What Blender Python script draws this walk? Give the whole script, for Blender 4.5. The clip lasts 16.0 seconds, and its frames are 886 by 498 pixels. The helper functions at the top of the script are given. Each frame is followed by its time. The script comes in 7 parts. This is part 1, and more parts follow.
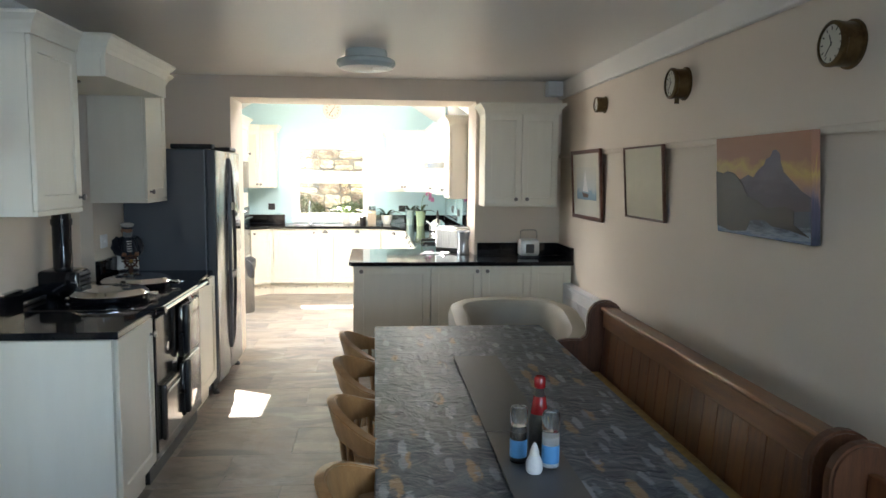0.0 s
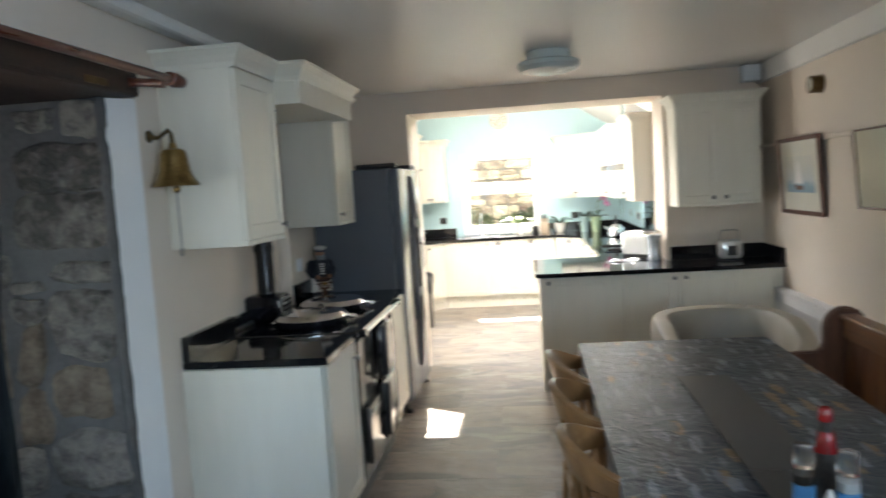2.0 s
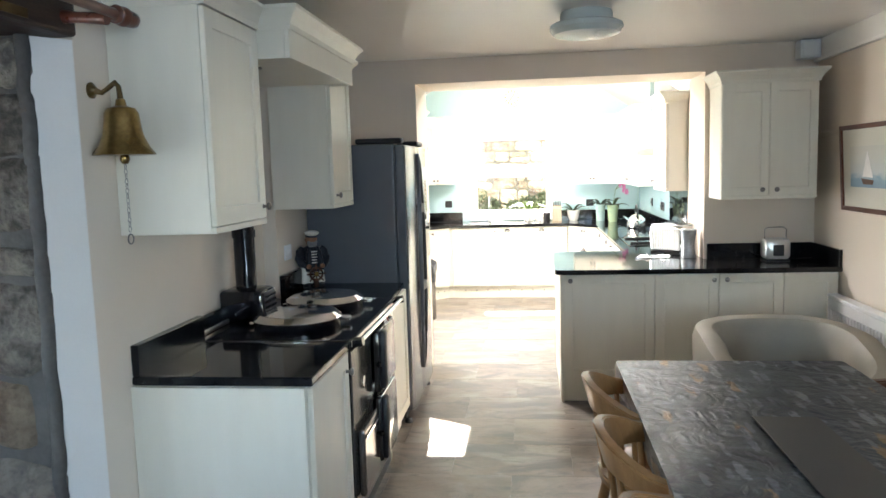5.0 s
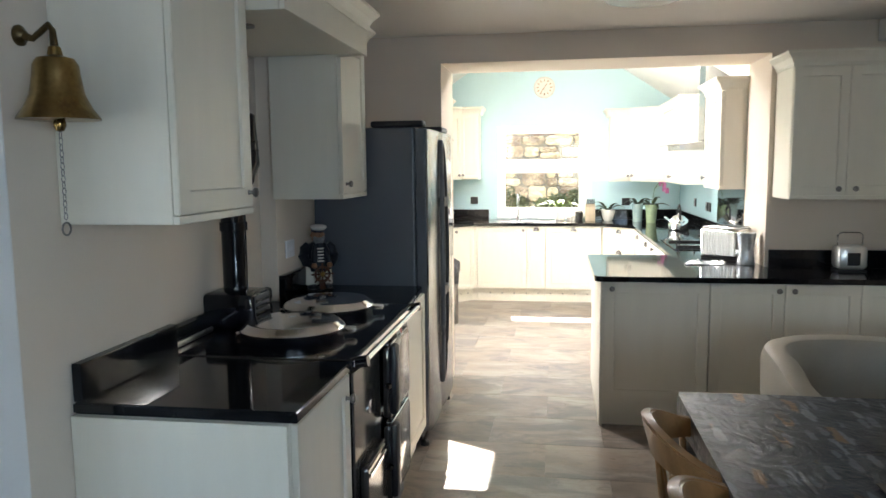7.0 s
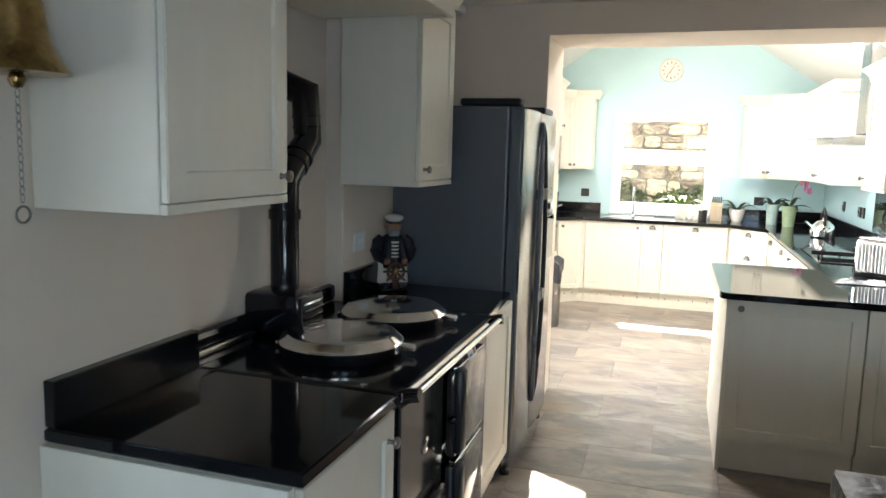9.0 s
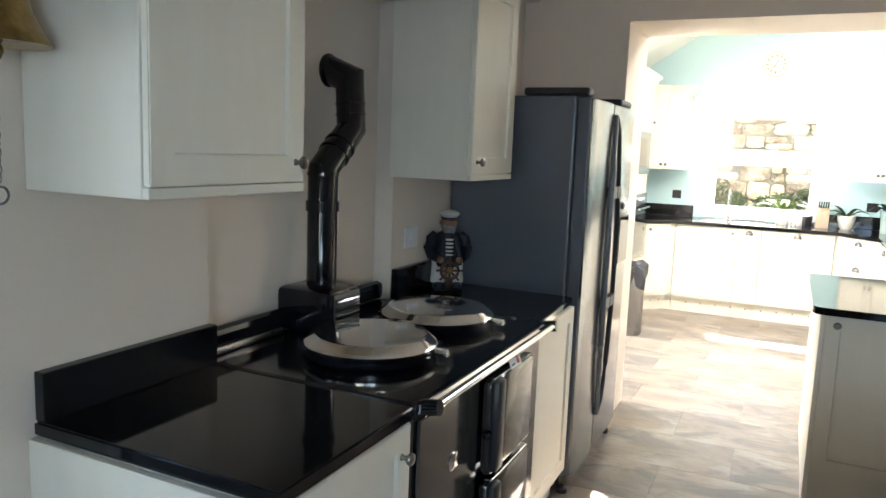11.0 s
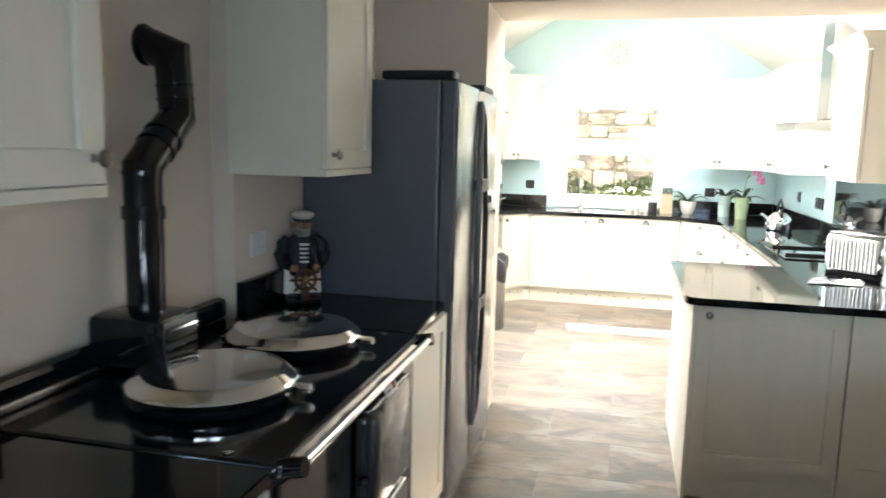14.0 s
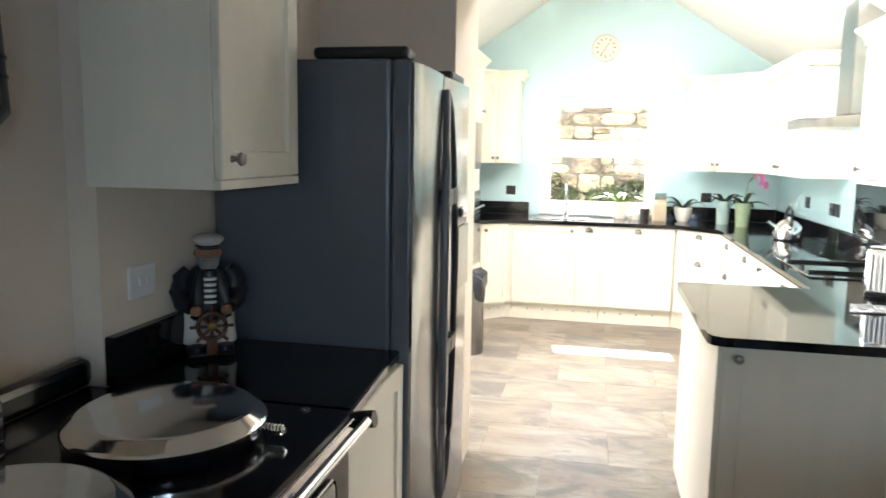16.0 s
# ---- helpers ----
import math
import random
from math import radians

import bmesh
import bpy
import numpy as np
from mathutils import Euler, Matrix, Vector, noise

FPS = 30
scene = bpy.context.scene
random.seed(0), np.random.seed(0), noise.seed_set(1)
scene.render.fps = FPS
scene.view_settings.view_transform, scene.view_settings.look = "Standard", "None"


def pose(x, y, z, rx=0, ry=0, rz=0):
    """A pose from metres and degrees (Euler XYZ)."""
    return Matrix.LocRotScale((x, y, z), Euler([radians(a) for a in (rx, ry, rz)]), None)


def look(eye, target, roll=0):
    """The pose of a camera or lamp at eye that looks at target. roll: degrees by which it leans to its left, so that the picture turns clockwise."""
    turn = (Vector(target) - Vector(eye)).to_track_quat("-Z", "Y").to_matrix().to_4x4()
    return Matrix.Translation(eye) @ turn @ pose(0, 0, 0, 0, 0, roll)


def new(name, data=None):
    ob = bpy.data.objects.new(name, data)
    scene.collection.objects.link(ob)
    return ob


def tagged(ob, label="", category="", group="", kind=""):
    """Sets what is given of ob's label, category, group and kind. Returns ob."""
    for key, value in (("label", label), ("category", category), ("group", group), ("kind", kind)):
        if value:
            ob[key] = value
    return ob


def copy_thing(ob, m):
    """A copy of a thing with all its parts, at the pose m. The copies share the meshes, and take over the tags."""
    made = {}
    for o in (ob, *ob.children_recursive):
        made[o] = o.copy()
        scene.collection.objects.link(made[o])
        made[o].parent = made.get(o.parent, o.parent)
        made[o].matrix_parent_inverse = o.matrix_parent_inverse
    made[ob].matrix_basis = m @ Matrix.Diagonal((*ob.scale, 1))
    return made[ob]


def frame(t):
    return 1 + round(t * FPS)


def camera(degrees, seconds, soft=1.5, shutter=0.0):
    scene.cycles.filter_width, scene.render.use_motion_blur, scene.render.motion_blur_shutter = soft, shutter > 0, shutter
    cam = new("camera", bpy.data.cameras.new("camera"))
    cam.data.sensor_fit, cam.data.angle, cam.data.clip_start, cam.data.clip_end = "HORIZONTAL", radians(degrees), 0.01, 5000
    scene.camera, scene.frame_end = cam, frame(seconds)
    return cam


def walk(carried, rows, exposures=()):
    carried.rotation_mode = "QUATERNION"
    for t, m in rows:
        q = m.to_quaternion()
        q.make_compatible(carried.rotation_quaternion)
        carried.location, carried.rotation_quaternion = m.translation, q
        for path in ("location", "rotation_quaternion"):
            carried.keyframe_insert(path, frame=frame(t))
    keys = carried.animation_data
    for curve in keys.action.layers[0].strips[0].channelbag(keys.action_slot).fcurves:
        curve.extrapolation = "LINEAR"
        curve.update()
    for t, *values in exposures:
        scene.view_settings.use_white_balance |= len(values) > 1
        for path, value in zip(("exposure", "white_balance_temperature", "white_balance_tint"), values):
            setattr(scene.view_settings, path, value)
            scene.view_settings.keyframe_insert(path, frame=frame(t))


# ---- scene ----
cam = camera(62.8, 16.0, 1.5, 0.5)
PATH = [
    (0, (1.11, -3.189, 1.596), (1.299, -1.209, 1.393), 0.5),
    (0.5, (1.147, -3.165, 1.598), (1.272, -1.18, 1.39), -1.1),
    (1, (1.073, -3.099, 1.606), (1.075, -1.111, 1.392), -1.1),
    (1.5, (0.964, -3.027, 1.612), (0.942, -1.035, 1.43), -1.7),
    (2, (0.903, -2.962, 1.601), (0.659, -0.984, 1.433), -3.6),
    (2.5, (0.891, -2.839, 1.607), (0.326, -0.928, 1.441), -3.3),
    (3, (0.886, -2.776, 1.625), (0.165, -0.918, 1.466), -1.4),
    (3.5, (0.928, -2.711, 1.624), (0.184, -0.861, 1.469), -1.5),
    (4, (0.903, -2.632, 1.6), (0.155, -0.788, 1.394), -2.2),
    (4.5, (0.809, -2.484, 1.607), (0.256, -0.576, 1.375), -2.7),
    (5, (0.758, -2.33, 1.602), (0.516, -0.357, 1.382), -1.7),
    (7.5, (0.678, -1.626, 1.546), (0.312, 0.327, 1.315), 0.5),
    (8, (0.775, -1.476, 1.552), (0.149, 0.408, 1.304), 1.5),
    (8.5, (0.748, -1.351, 1.546), (0.063, 0.507, 1.263), 0.9),
    (9, (0.676, -1.216, 1.547), (0.074, 0.673, 1.282), 1.5),
    (9.5, (0.697, -1.099, 1.534), (-0.006, 0.754, 1.267), 2.2),
    (12, (0.785, -0.932, 1.52), (-0.07, 0.854, 1.238), 2.2),
    (12.5, (0.712, -0.876, 1.523), (-0.105, 0.925, 1.223), 2.4),
    (13, (0.615, -0.814, 1.52), (-0.089, 1.036, 1.238), 1.8),
    (13.5, (0.573, -0.775, 1.516), (-0.046, 1.107, 1.242), 1.0),
    (14, (0.606, -0.666, 1.51), (0.147, 1.26, 1.231), 1.4),
    (14.5, (0.677, -0.498, 1.51), (0.28, 1.441, 1.221), 3.4),
    (15, (0.659, -0.338, 1.503), (0.211, 1.587, 1.194), 2.1),
    (15.5, (0.574, -0.146, 1.514), (0.251, 1.807, 1.229), 0.2),
    (16, (0.529, 0.01, 1.501), (0.118, 1.949, 1.234), 1.0),
]
EXPOSURES = [(0, 3.5), (1.5, 3.45), (3.5, 3.58), (4.5, 3.75), (5, 3.93), (7.5, 3.3), (9, 3.33), (9.5, 3.43), (12, 3.8), (13, 3.8), (14.5, 3.6), (15.5, 3.4), (16, 3.45)]
walk(cam, [(t, look(eye, target, roll)) for t, eye, target, roll in PATH], EXPOSURES)

# ---- light ----
SUN = Vector((-0.07, 0.655, 0.747)).normalized()
world = bpy.data.worlds.new("sky")
scene.world = world
world.use_nodes = True
_n = world.node_tree.nodes
_sky = _n.new("ShaderNodeTexSky")
_sky.sky_type, _sky.sun_disc = "NISHITA", False
_sky.sun_elevation, _sky.sun_rotation = math.asin(SUN.z), math.atan2(SUN.x, SUN.y)
world.node_tree.links.new(_sky.outputs[0], _n["Background"].inputs[0])
_n["Background"].inputs[1].default_value = 0.15


def lamp(name, kind, m, energy, color, size=None):
    data = bpy.data.lights.new(name, kind)
    data.energy, data.color = energy, color
    if size:
        data.shape, data.size, data.size_y = "RECTANGLE", size[0], size[1]
    ob = new(name, data)
    ob.matrix_basis = m
    return ob


sun = lamp("sun", "SUN", look(SUN * 20, (0, 0, 0)), 5.0, (1.0, 0.94, 0.84))
sun.data.angle = radians(0.53)
# sky light in the openings: two rooflights, the glazed garden door, the windows of the near and the long wall, an
# assumed recess window
lamp("rooflight_glow_left", "AREA", look((-0.50, 4.30, 2.70), (-0.12, 4.30, 2.12)), 11.0, (1.0, 0.955, 0.91), (0.55, 0.8))
lamp("rooflight_glow_right", "AREA", look((1.68, 4.45, 2.64), (1.30, 4.45, 2.06)), 5.5, (1.0, 0.955, 0.91), (0.5, 0.8))
lamp("garden_door_glow", "AREA", look((-1.27, 4.55, 1.1), (2.0, 4.75, 0.9)), 4.5, (1.0, 0.95, 0.88), (1.5, 1.9))
lamp("near_window_glow", "AREA", look((1.6, -6.18, 1.55), (0.4, 0, 2.0)), 0.2, (0.42, 0.66, 1.0), (1.7, 1.4))
lamp("side_window_glow", "AREA", look((2.69, -3.7, 1.53), (-0.6, -1.0, 2.3)), 3.9, (0.52, 0.73, 1.0), (1.3, 1.05))
# added lamp for an assumed window, unseen behind the curtain
lamp("assumed_recess_glow", "AREA", look((-1.34, -1.45, 1.25), (0.5, -1.3, 1.1)), 0.35, (0.5, 0.75, 1.0), (1.2, 1.1))

# ---- materials ----


def node_mat(name):
    m = bpy.data.materials.new(name)
    m.use_nodes = True
    t = m.node_tree
    return m, t.nodes, t.links, t.nodes["Principled BSDF"]


def surf(name, a, b=None, rough=0.5, metal=0.0, scale=6.0, fine=60.0, bump=0.1, depth=0.002, stretch=(1, 1, 1), coat=0.0, rough_var=0.1, random_amount=0.0, spec=0.5, place=False):
    """A painted, stone, wood or metal surface: colours a to b in two scales of noise, with relief."""
    m, n, l, p = node_mat(name)
    b = b or tuple(c * 0.85 for c in a)
    tc = n.new("ShaderNodeTexCoord")
    mp = n.new("ShaderNodeMapping")
    mp.inputs["Scale"].default_value = stretch
    l.new(n.new("ShaderNodeNewGeometry").outputs["Position"] if place else tc.outputs["Object"], mp.inputs[0])
    big, small = n.new("ShaderNodeTexNoise"), n.new("ShaderNodeTexNoise")
    big.inputs["Scale"].default_value, small.inputs["Scale"].default_value = scale, fine
    big.inputs["Detail"].default_value = 5
    small.inputs["Detail"].default_value = 4
    for t in (big, small):
        l.new(mp.outputs[0], t.inputs["Vector"])
    mix = n.new("ShaderNodeMath")
    mix.operation = "MULTIPLY_ADD"
    mix.inputs[1].default_value, mix.inputs[2].default_value = 0.4, -0.2
    l.new(small.outputs[0], mix.inputs[0])
    add = n.new("ShaderNodeMath")
    l.new(big.outputs[0], add.inputs[0])
    l.new(mix.outputs[0], add.inputs[1])
    last = add
    if random_amount:
        info = n.new("ShaderNodeObjectInfo")
        ra = n.new("ShaderNodeMath")
        ra.operation = "MULTIPLY_ADD"
        ra.inputs[1].default_value, ra.inputs[2].default_value = random_amount, -random_amount / 2
        l.new(info.outputs["Random"], ra.inputs[0])
        last = n.new("ShaderNodeMath")
        l.new(add.outputs[0], last.inputs[0])
        l.new(ra.outputs[0], last.inputs[1])
    ramp = n.new("ShaderNodeValToRGB")
    ramp.color_ramp.elements[0].position, ramp.color_ramp.elements[1].position = 0.3, 0.7
    ramp.color_ramp.elements[0].color, ramp.color_ramp.elements[1].color = (*b, 1), (*a, 1)
    l.new(last.outputs[0], ramp.inputs[0])
    l.new(ramp.outputs[0], p.inputs["Base Color"])
    rr = n.new("ShaderNodeMapRange")
    rr.inputs["To Min"].default_value, rr.inputs["To Max"].default_value = max(0.02, rough - rough_var), min(1, rough + rough_var)
    l.new(big.outputs[0], rr.inputs[0])
    l.new(rr.outputs[0], p.inputs["Roughness"])
    p.inputs["Metallic"].default_value = metal
    p.inputs["Coat Weight"].default_value = coat
    p.inputs["Coat Roughness"].default_value = 0.08
    p.inputs["Specular IOR Level"].default_value = spec
    if bump:
        bp = n.new("ShaderNodeBump")
        bp.inputs["Strength"].default_value, bp.inputs["Distance"].default_value = bump, depth
        l.new(last.outputs[0], bp.inputs["Height"])
        l.new(bp.outputs[0], p.inputs["Normal"])
    return m


def glass_mat(name, color=(1, 1, 1), rough=0.0):
    m, n, l, p = node_mat(name)
    p.inputs["Base Color"].default_value = (*color, 1)
    p.inputs["Transmission Weight"].default_value, p.inputs["Roughness"].default_value = 1.0, rough
    p.inputs["IOR"].default_value = 1.45
    return m


CREAM = surf("cream_cabinet_paint", (0.80, 0.757, 0.645), (0.77, 0.727, 0.615), 0.38, scale=3, fine=90, bump=0.05, stretch=(6, 6, 1), spec=0.4)
WALL = surf("beige_wall_paint", (0.76, 0.665, 0.56), (0.73, 0.635, 0.53), 0.7, scale=2, fine=140, bump=0.12, depth=0.001)
WHITE = surf("white_paint", (0.82, 0.80, 0.76), (0.78, 0.76, 0.72), 0.5, scale=3, fine=120, bump=0.06)
CEIL = surf("ceiling_paint", (0.85, 0.81, 0.76), (0.82, 0.78, 0.73), 0.33, scale=1.2, fine=60, bump=0.05, rough_var=0.06)
BLUE = surf("pale_blue_wall_paint", (0.55, 0.74, 0.76), (0.52, 0.71, 0.73), 0.7, scale=2, fine=120, bump=0.08)
GRANITE = surf("black_granite", (0.012, 0.012, 0.013), (0.004, 0.004, 0.005), 0.06, scale=40, fine=300, bump=0.0, rough_var=0.03, spec=0.4)
ENAMEL = surf("black_enamel", (0.006, 0.006, 0.008), (0.004, 0.004, 0.006), 0.10, scale=4, fine=50, bump=0.03, rough_var=0.04, coat=0.0, spec=0.5)
FRONT_ENAMEL = surf("pewter_gloss_enamel", (0.12, 0.107, 0.098), (0.095, 0.085, 0.078), 0.13, 0.5, scale=4, fine=50, bump=0.02, rough_var=0.05)
DOOR_ENAMEL = surf("dark_gloss_enamel", (0.050, 0.043, 0.039), (0.036, 0.031, 0.028), 0.10, 0.25, scale=4, fine=50, bump=0.02, rough_var=0.04, coat=0.3)
BLACK = surf("black_plastic", (0.015, 0.015, 0.017), (0.01, 0.01, 0.012), 0.4, scale=10, fine=150, bump=0.05)
CHROME = surf("chrome", (0.82, 0.82, 0.82), (0.74, 0.74, 0.75), 0.1, 1.0, scale=8, fine=60, bump=0.02, rough_var=0.06)
PEWTER = surf("pewter", (0.30, 0.28, 0.26), (0.18, 0.17, 0.16), 0.32, 1.0, scale=30, fine=150, bump=0.1)
STEEL = surf("brushed_steel", (0.33, 0.328, 0.325), (0.30, 0.298, 0.295), 0.24, 1.0, scale=3, fine=90, bump=0.0, stretch=(1, 1, 0.2), rough_var=0.05)
FRIDGE_FRONT = surf("grey_stainless", (0.29, 0.29, 0.292), (0.27, 0.27, 0.272), 0.2, 1.0, scale=2, fine=90, bump=0.0, rough_var=0.03)
FRIDGE_SIDE = surf("grey_painted_steel", (0.105, 0.116, 0.138), (0.098, 0.108, 0.129), 0.34, 0.0, scale=2, fine=200, bump=0.0, rough_var=0.03)
BRONZE = surf("dull_bronze", (0.20, 0.14, 0.065), (0.09, 0.06, 0.03), 0.35, 1.0, scale=9, fine=70, bump=0.1, rough_var=0.12)
BRASS = surf("tarnished_brass", (0.42, 0.28, 0.10), (0.17, 0.105, 0.04), 0.28, 1.0, scale=9, fine=70, bump=0.1, rough_var=0.12)
PINE = surf("orange_pine", (0.22, 0.088, 0.030), (0.12, 0.044, 0.016), 0.36, scale=5, fine=45, bump=0.12, stretch=(9, 9, 0.9), coat=0.2, random_amount=0.25)
PINE_LONG = surf("orange_pine_rail", (0.26, 0.108, 0.038), (0.16, 0.062, 0.022), 0.36, scale=5, fine=45, bump=0.12, stretch=(9, 0.9, 9), coat=0.2)
OAK_DARK = surf("dark_stained_oak", (0.13, 0.050, 0.022), (0.07, 0.026, 0.012), 0.38, scale=5, fine=40, bump=0.15, stretch=(8, 8, 0.9), coat=0.2)
BEECH = surf("golden_beech", (0.40, 0.21, 0.085), (0.28, 0.14, 0.05), 0.34, scale=5, fine=50, bump=0.08, stretch=(6, 6, 2), coat=0.25)
BEAM = surf("old_dark_beam", (0.055, 0.028, 0.016), (0.02, 0.01, 0.007), 0.6, scale=5, fine=35, bump=0.5, depth=0.006, stretch=(7, 0.8, 7))
MAHOG = surf("mahogany", (0.15, 0.040, 0.019), (0.08, 0.020, 0.010), 0.3, scale=5, fine=40, bump=0.08, stretch=(8, 0.9, 8), coat=0.3)


def slate_tile():
    """Slate-look stoneware: pale sand and grey beds with soft blue-grey and rust clouds, shifted from tile to tile."""
    m, n, l, p = node_mat("slate_look_floor_tile")
    info, tc = n.new("ShaderNodeObjectInfo"), n.new("ShaderNodeTexCoord")
    off = n.new("ShaderNodeVectorMath")
    off.operation = "SCALE"
    off.inputs[0].default_value = (37.0, 23.0, 11.0)
    l.new(info.outputs["Random"], off.inputs["Scale"])
    add = n.new("ShaderNodeVectorMath")
    l.new(tc.outputs["Object"], add.inputs[0])
    l.new(off.outputs[0], add.inputs[1])

    def clouds(scale, detail, warp, stretch, turn, rough=0.6):
        mp = n.new("ShaderNodeMapping")
        mp.inputs["Scale"].default_value, mp.inputs["Rotation"].default_value = stretch, (0, 0, radians(turn))
        l.new(add.outputs[0], mp.inputs[0])
        t = n.new("ShaderNodeTexNoise")
        t.inputs["Scale"].default_value, t.inputs["Detail"].default_value, t.inputs["Distortion"].default_value = scale, detail, warp
        t.inputs["Roughness"].default_value = rough
        l.new(mp.outputs[0], t.inputs["Vector"])
        return t.outputs[0]

    def window(value, a, b, amount):
        r = n.new("ShaderNodeMapRange")
        r.inputs["From Min"].default_value, r.inputs["From Max"].default_value = a, b
        r.inputs["To Min"].default_value, r.inputs["To Max"].default_value = 0.0, amount
        l.new(value, r.inputs[0])
        return r.outputs[0]

    def over(base, factor, color):
        x = n.new("ShaderNodeMixRGB")
        x.inputs[2].default_value = (*color, 1)
        l.new(factor, x.inputs[0])
        l.new(base, x.inputs[1])
        return x.outputs[0]

    bed = clouds(2.0, 5, 0.5, (1.0, 1.4, 1.0), 8)
    base = n.new("ShaderNodeValToRGB")
    e = base.color_ramp.elements
    e[0].position, e[0].color = 0.34, (0.155, 0.130, 0.108, 1)
    e[1].position, e[1].color = 0.66, (0.295, 0.235, 0.185, 1)
    l.new(bed, base.inputs[0])
    col = over(base.outputs[0], window(clouds(1.5, 6, 0.8, (1.0, 1.5, 1.0), -14), 0.50, 0.62, 0.75), (0.335, 0.30, 0.26))
    col = over(col, window(clouds(2.0, 8, 1.0, (0.8, 1.8, 1.0), 18, 0.66), 0.50, 0.61, 0.80), (0.102, 0.098, 0.096))
    col = over(col, window(clouds(2.2, 6, 1.0, (1.0, 1.6, 1.0), -30), 0.54, 0.66, 0.4), (0.25, 0.17, 0.11))
    split = clouds(6.0, 8, 1.8, (0.7, 2.2, 1.0), 6, 0.68)
    col = over(col, window(split, 0.56, 0.68, 0.60), (0.095, 0.087, 0.081))
    tone = n.new("ShaderNodeMapRange")
    tone.inputs["To Min"].default_value, tone.inputs["To Max"].default_value = 0.88, 1.08
    l.new(info.outputs["Random"], tone.inputs[0])
    grain = n.new("ShaderNodeMapRange")
    grain.inputs["To Min"].default_value, grain.inputs["To Max"].default_value = 0.88, 1.10
    l.new(clouds(75.0, 3, 0.0, (1, 1, 1), 0), grain.inputs[0])
    both = n.new("ShaderNodeMath")
    both.operation = "MULTIPLY"
    l.new(tone.outputs[0], both.inputs[0])
    l.new(grain.outputs[0], both.inputs[1])
    mul = n.new("ShaderNodeMixRGB")
    mul.blend_type = "MULTIPLY"
    mul.inputs[0].default_value = 1.0
    l.new(col, mul.inputs[1])
    l.new(both.outputs[0], mul.inputs[2])
    l.new(mul.outputs[0], p.inputs["Base Color"])
    rr = n.new("ShaderNodeMapRange")
    rr.inputs["To Min"].default_value, rr.inputs["To Max"].default_value = 0.20, 0.44
    l.new(split, rr.inputs[0])
    l.new(rr.outputs[0], p.inputs["Roughness"])
    bu = n.new("ShaderNodeBump")
    bu.inputs["Strength"].default_value, bu.inputs["Distance"].default_value = 0.16, 0.003
    l.new(split, bu.inputs["Height"])
    l.new(bu.outputs[0], p.inputs["Normal"])
    return m


TILE = slate_tile()
GROUT = surf("floor_joint", (0.27, 0.235, 0.20), (0.20, 0.175, 0.15), 0.7, scale=10, fine=150, bump=0.2)
MORTAR = surf("grey_lime_mortar", (0.122, 0.114, 0.105), (0.072, 0.067, 0.062), 0.9, scale=5, fine=45, bump=0.7, depth=0.012)
STONE = surf("granite_rubble", (0.20, 0.172, 0.142), (0.055, 0.046, 0.038), 0.85, scale=17, fine=55, bump=1.0, depth=0.02, random_amount=0.30)
STONE_WARM = surf("iron_stained_granite", (0.21, 0.160, 0.112), (0.085, 0.058, 0.038), 0.85, scale=13, fine=50, bump=0.9, depth=0.015)
STONE_OUT = surf("garden_wall_stone", (0.56, 0.39, 0.235), (0.21, 0.13, 0.085), 0.9, scale=4, fine=30, bump=0.8, depth=0.015, random_amount=0.7)
MORTAR_OUT = surf("earth_joint", (0.27, 0.20, 0.14), (0.13, 0.095, 0.07), 0.95, scale=6, fine=40, bump=0.8, depth=0.02)
EARTH = surf("garden_ground", (0.20, 0.17, 0.12), (0.10, 0.085, 0.06), 0.95, scale=3, fine=40, bump=0.6, depth=0.02)
# pale upright streaks put the crushed pile's sheen highlights into the colour
VELVET = surf("teal_velvet_painted_sheen", (0.016, 0.0215, 0.025), (0.0010, 0.0015, 0.0020), 0.38, scale=13, fine=45, bump=0.8, depth=0.015, stretch=(1, 1, 0.28), spec=0.35)
VELVET.node_tree.nodes["Principled BSDF"].inputs["Sheen Weight"].default_value = 0.07
VELVET.node_tree.nodes["Principled BSDF"].inputs["Sheen Roughness"].default_value = 0.35
VELVET.node_tree.nodes["Principled BSDF"].inputs["Sheen Tint"].default_value = (0.55, 0.72, 0.85, 1)
LEATHER = surf("beige_leather", (0.40, 0.365, 0.30), (0.35, 0.32, 0.26), 0.45, scale=6, fine=160, bump=0.2)
CUSHION = surf("gold_brocade", (0.34, 0.22, 0.06), (0.20, 0.12, 0.035), 0.8, scale=25, fine=120, bump=0.4)
UPVC = surf("white_upvc", (0.82, 0.83, 0.84), (0.80, 0.81, 0.82), 0.3, scale=3, fine=60, bump=0.02)
GLASS = glass_mat("clear_glass")
BLUE_GLASS = surf("pale_blue_glass_splashback", (0.50, 0.70, 0.72), (0.48, 0.68, 0.70), 0.08, scale=2, fine=40, bump=0.0, rough_var=0.03, coat=0.5)
BLACK_GLASS = surf("black_glass", (0.01, 0.011, 0.012), (0.008, 0.009, 0.01), 0.04, scale=3, fine=30, bump=0.0, rough_var=0.02, spec=1.0)
LEAF = surf("orchid_leaf", (0.17, 0.26, 0.055), (0.08, 0.13, 0.03), 0.4, scale=8, fine=60, bump=0.15)
LEAF_DARK = surf("dark_leaf", (0.03, 0.055, 0.025), (0.015, 0.03, 0.014), 0.4, scale=8, fine=60, bump=0.15)
PETAL = surf("pink_petal", (0.62, 0.22, 0.42), (0.45, 0.12, 0.30), 0.6, scale=20, fine=80, bump=0.1)
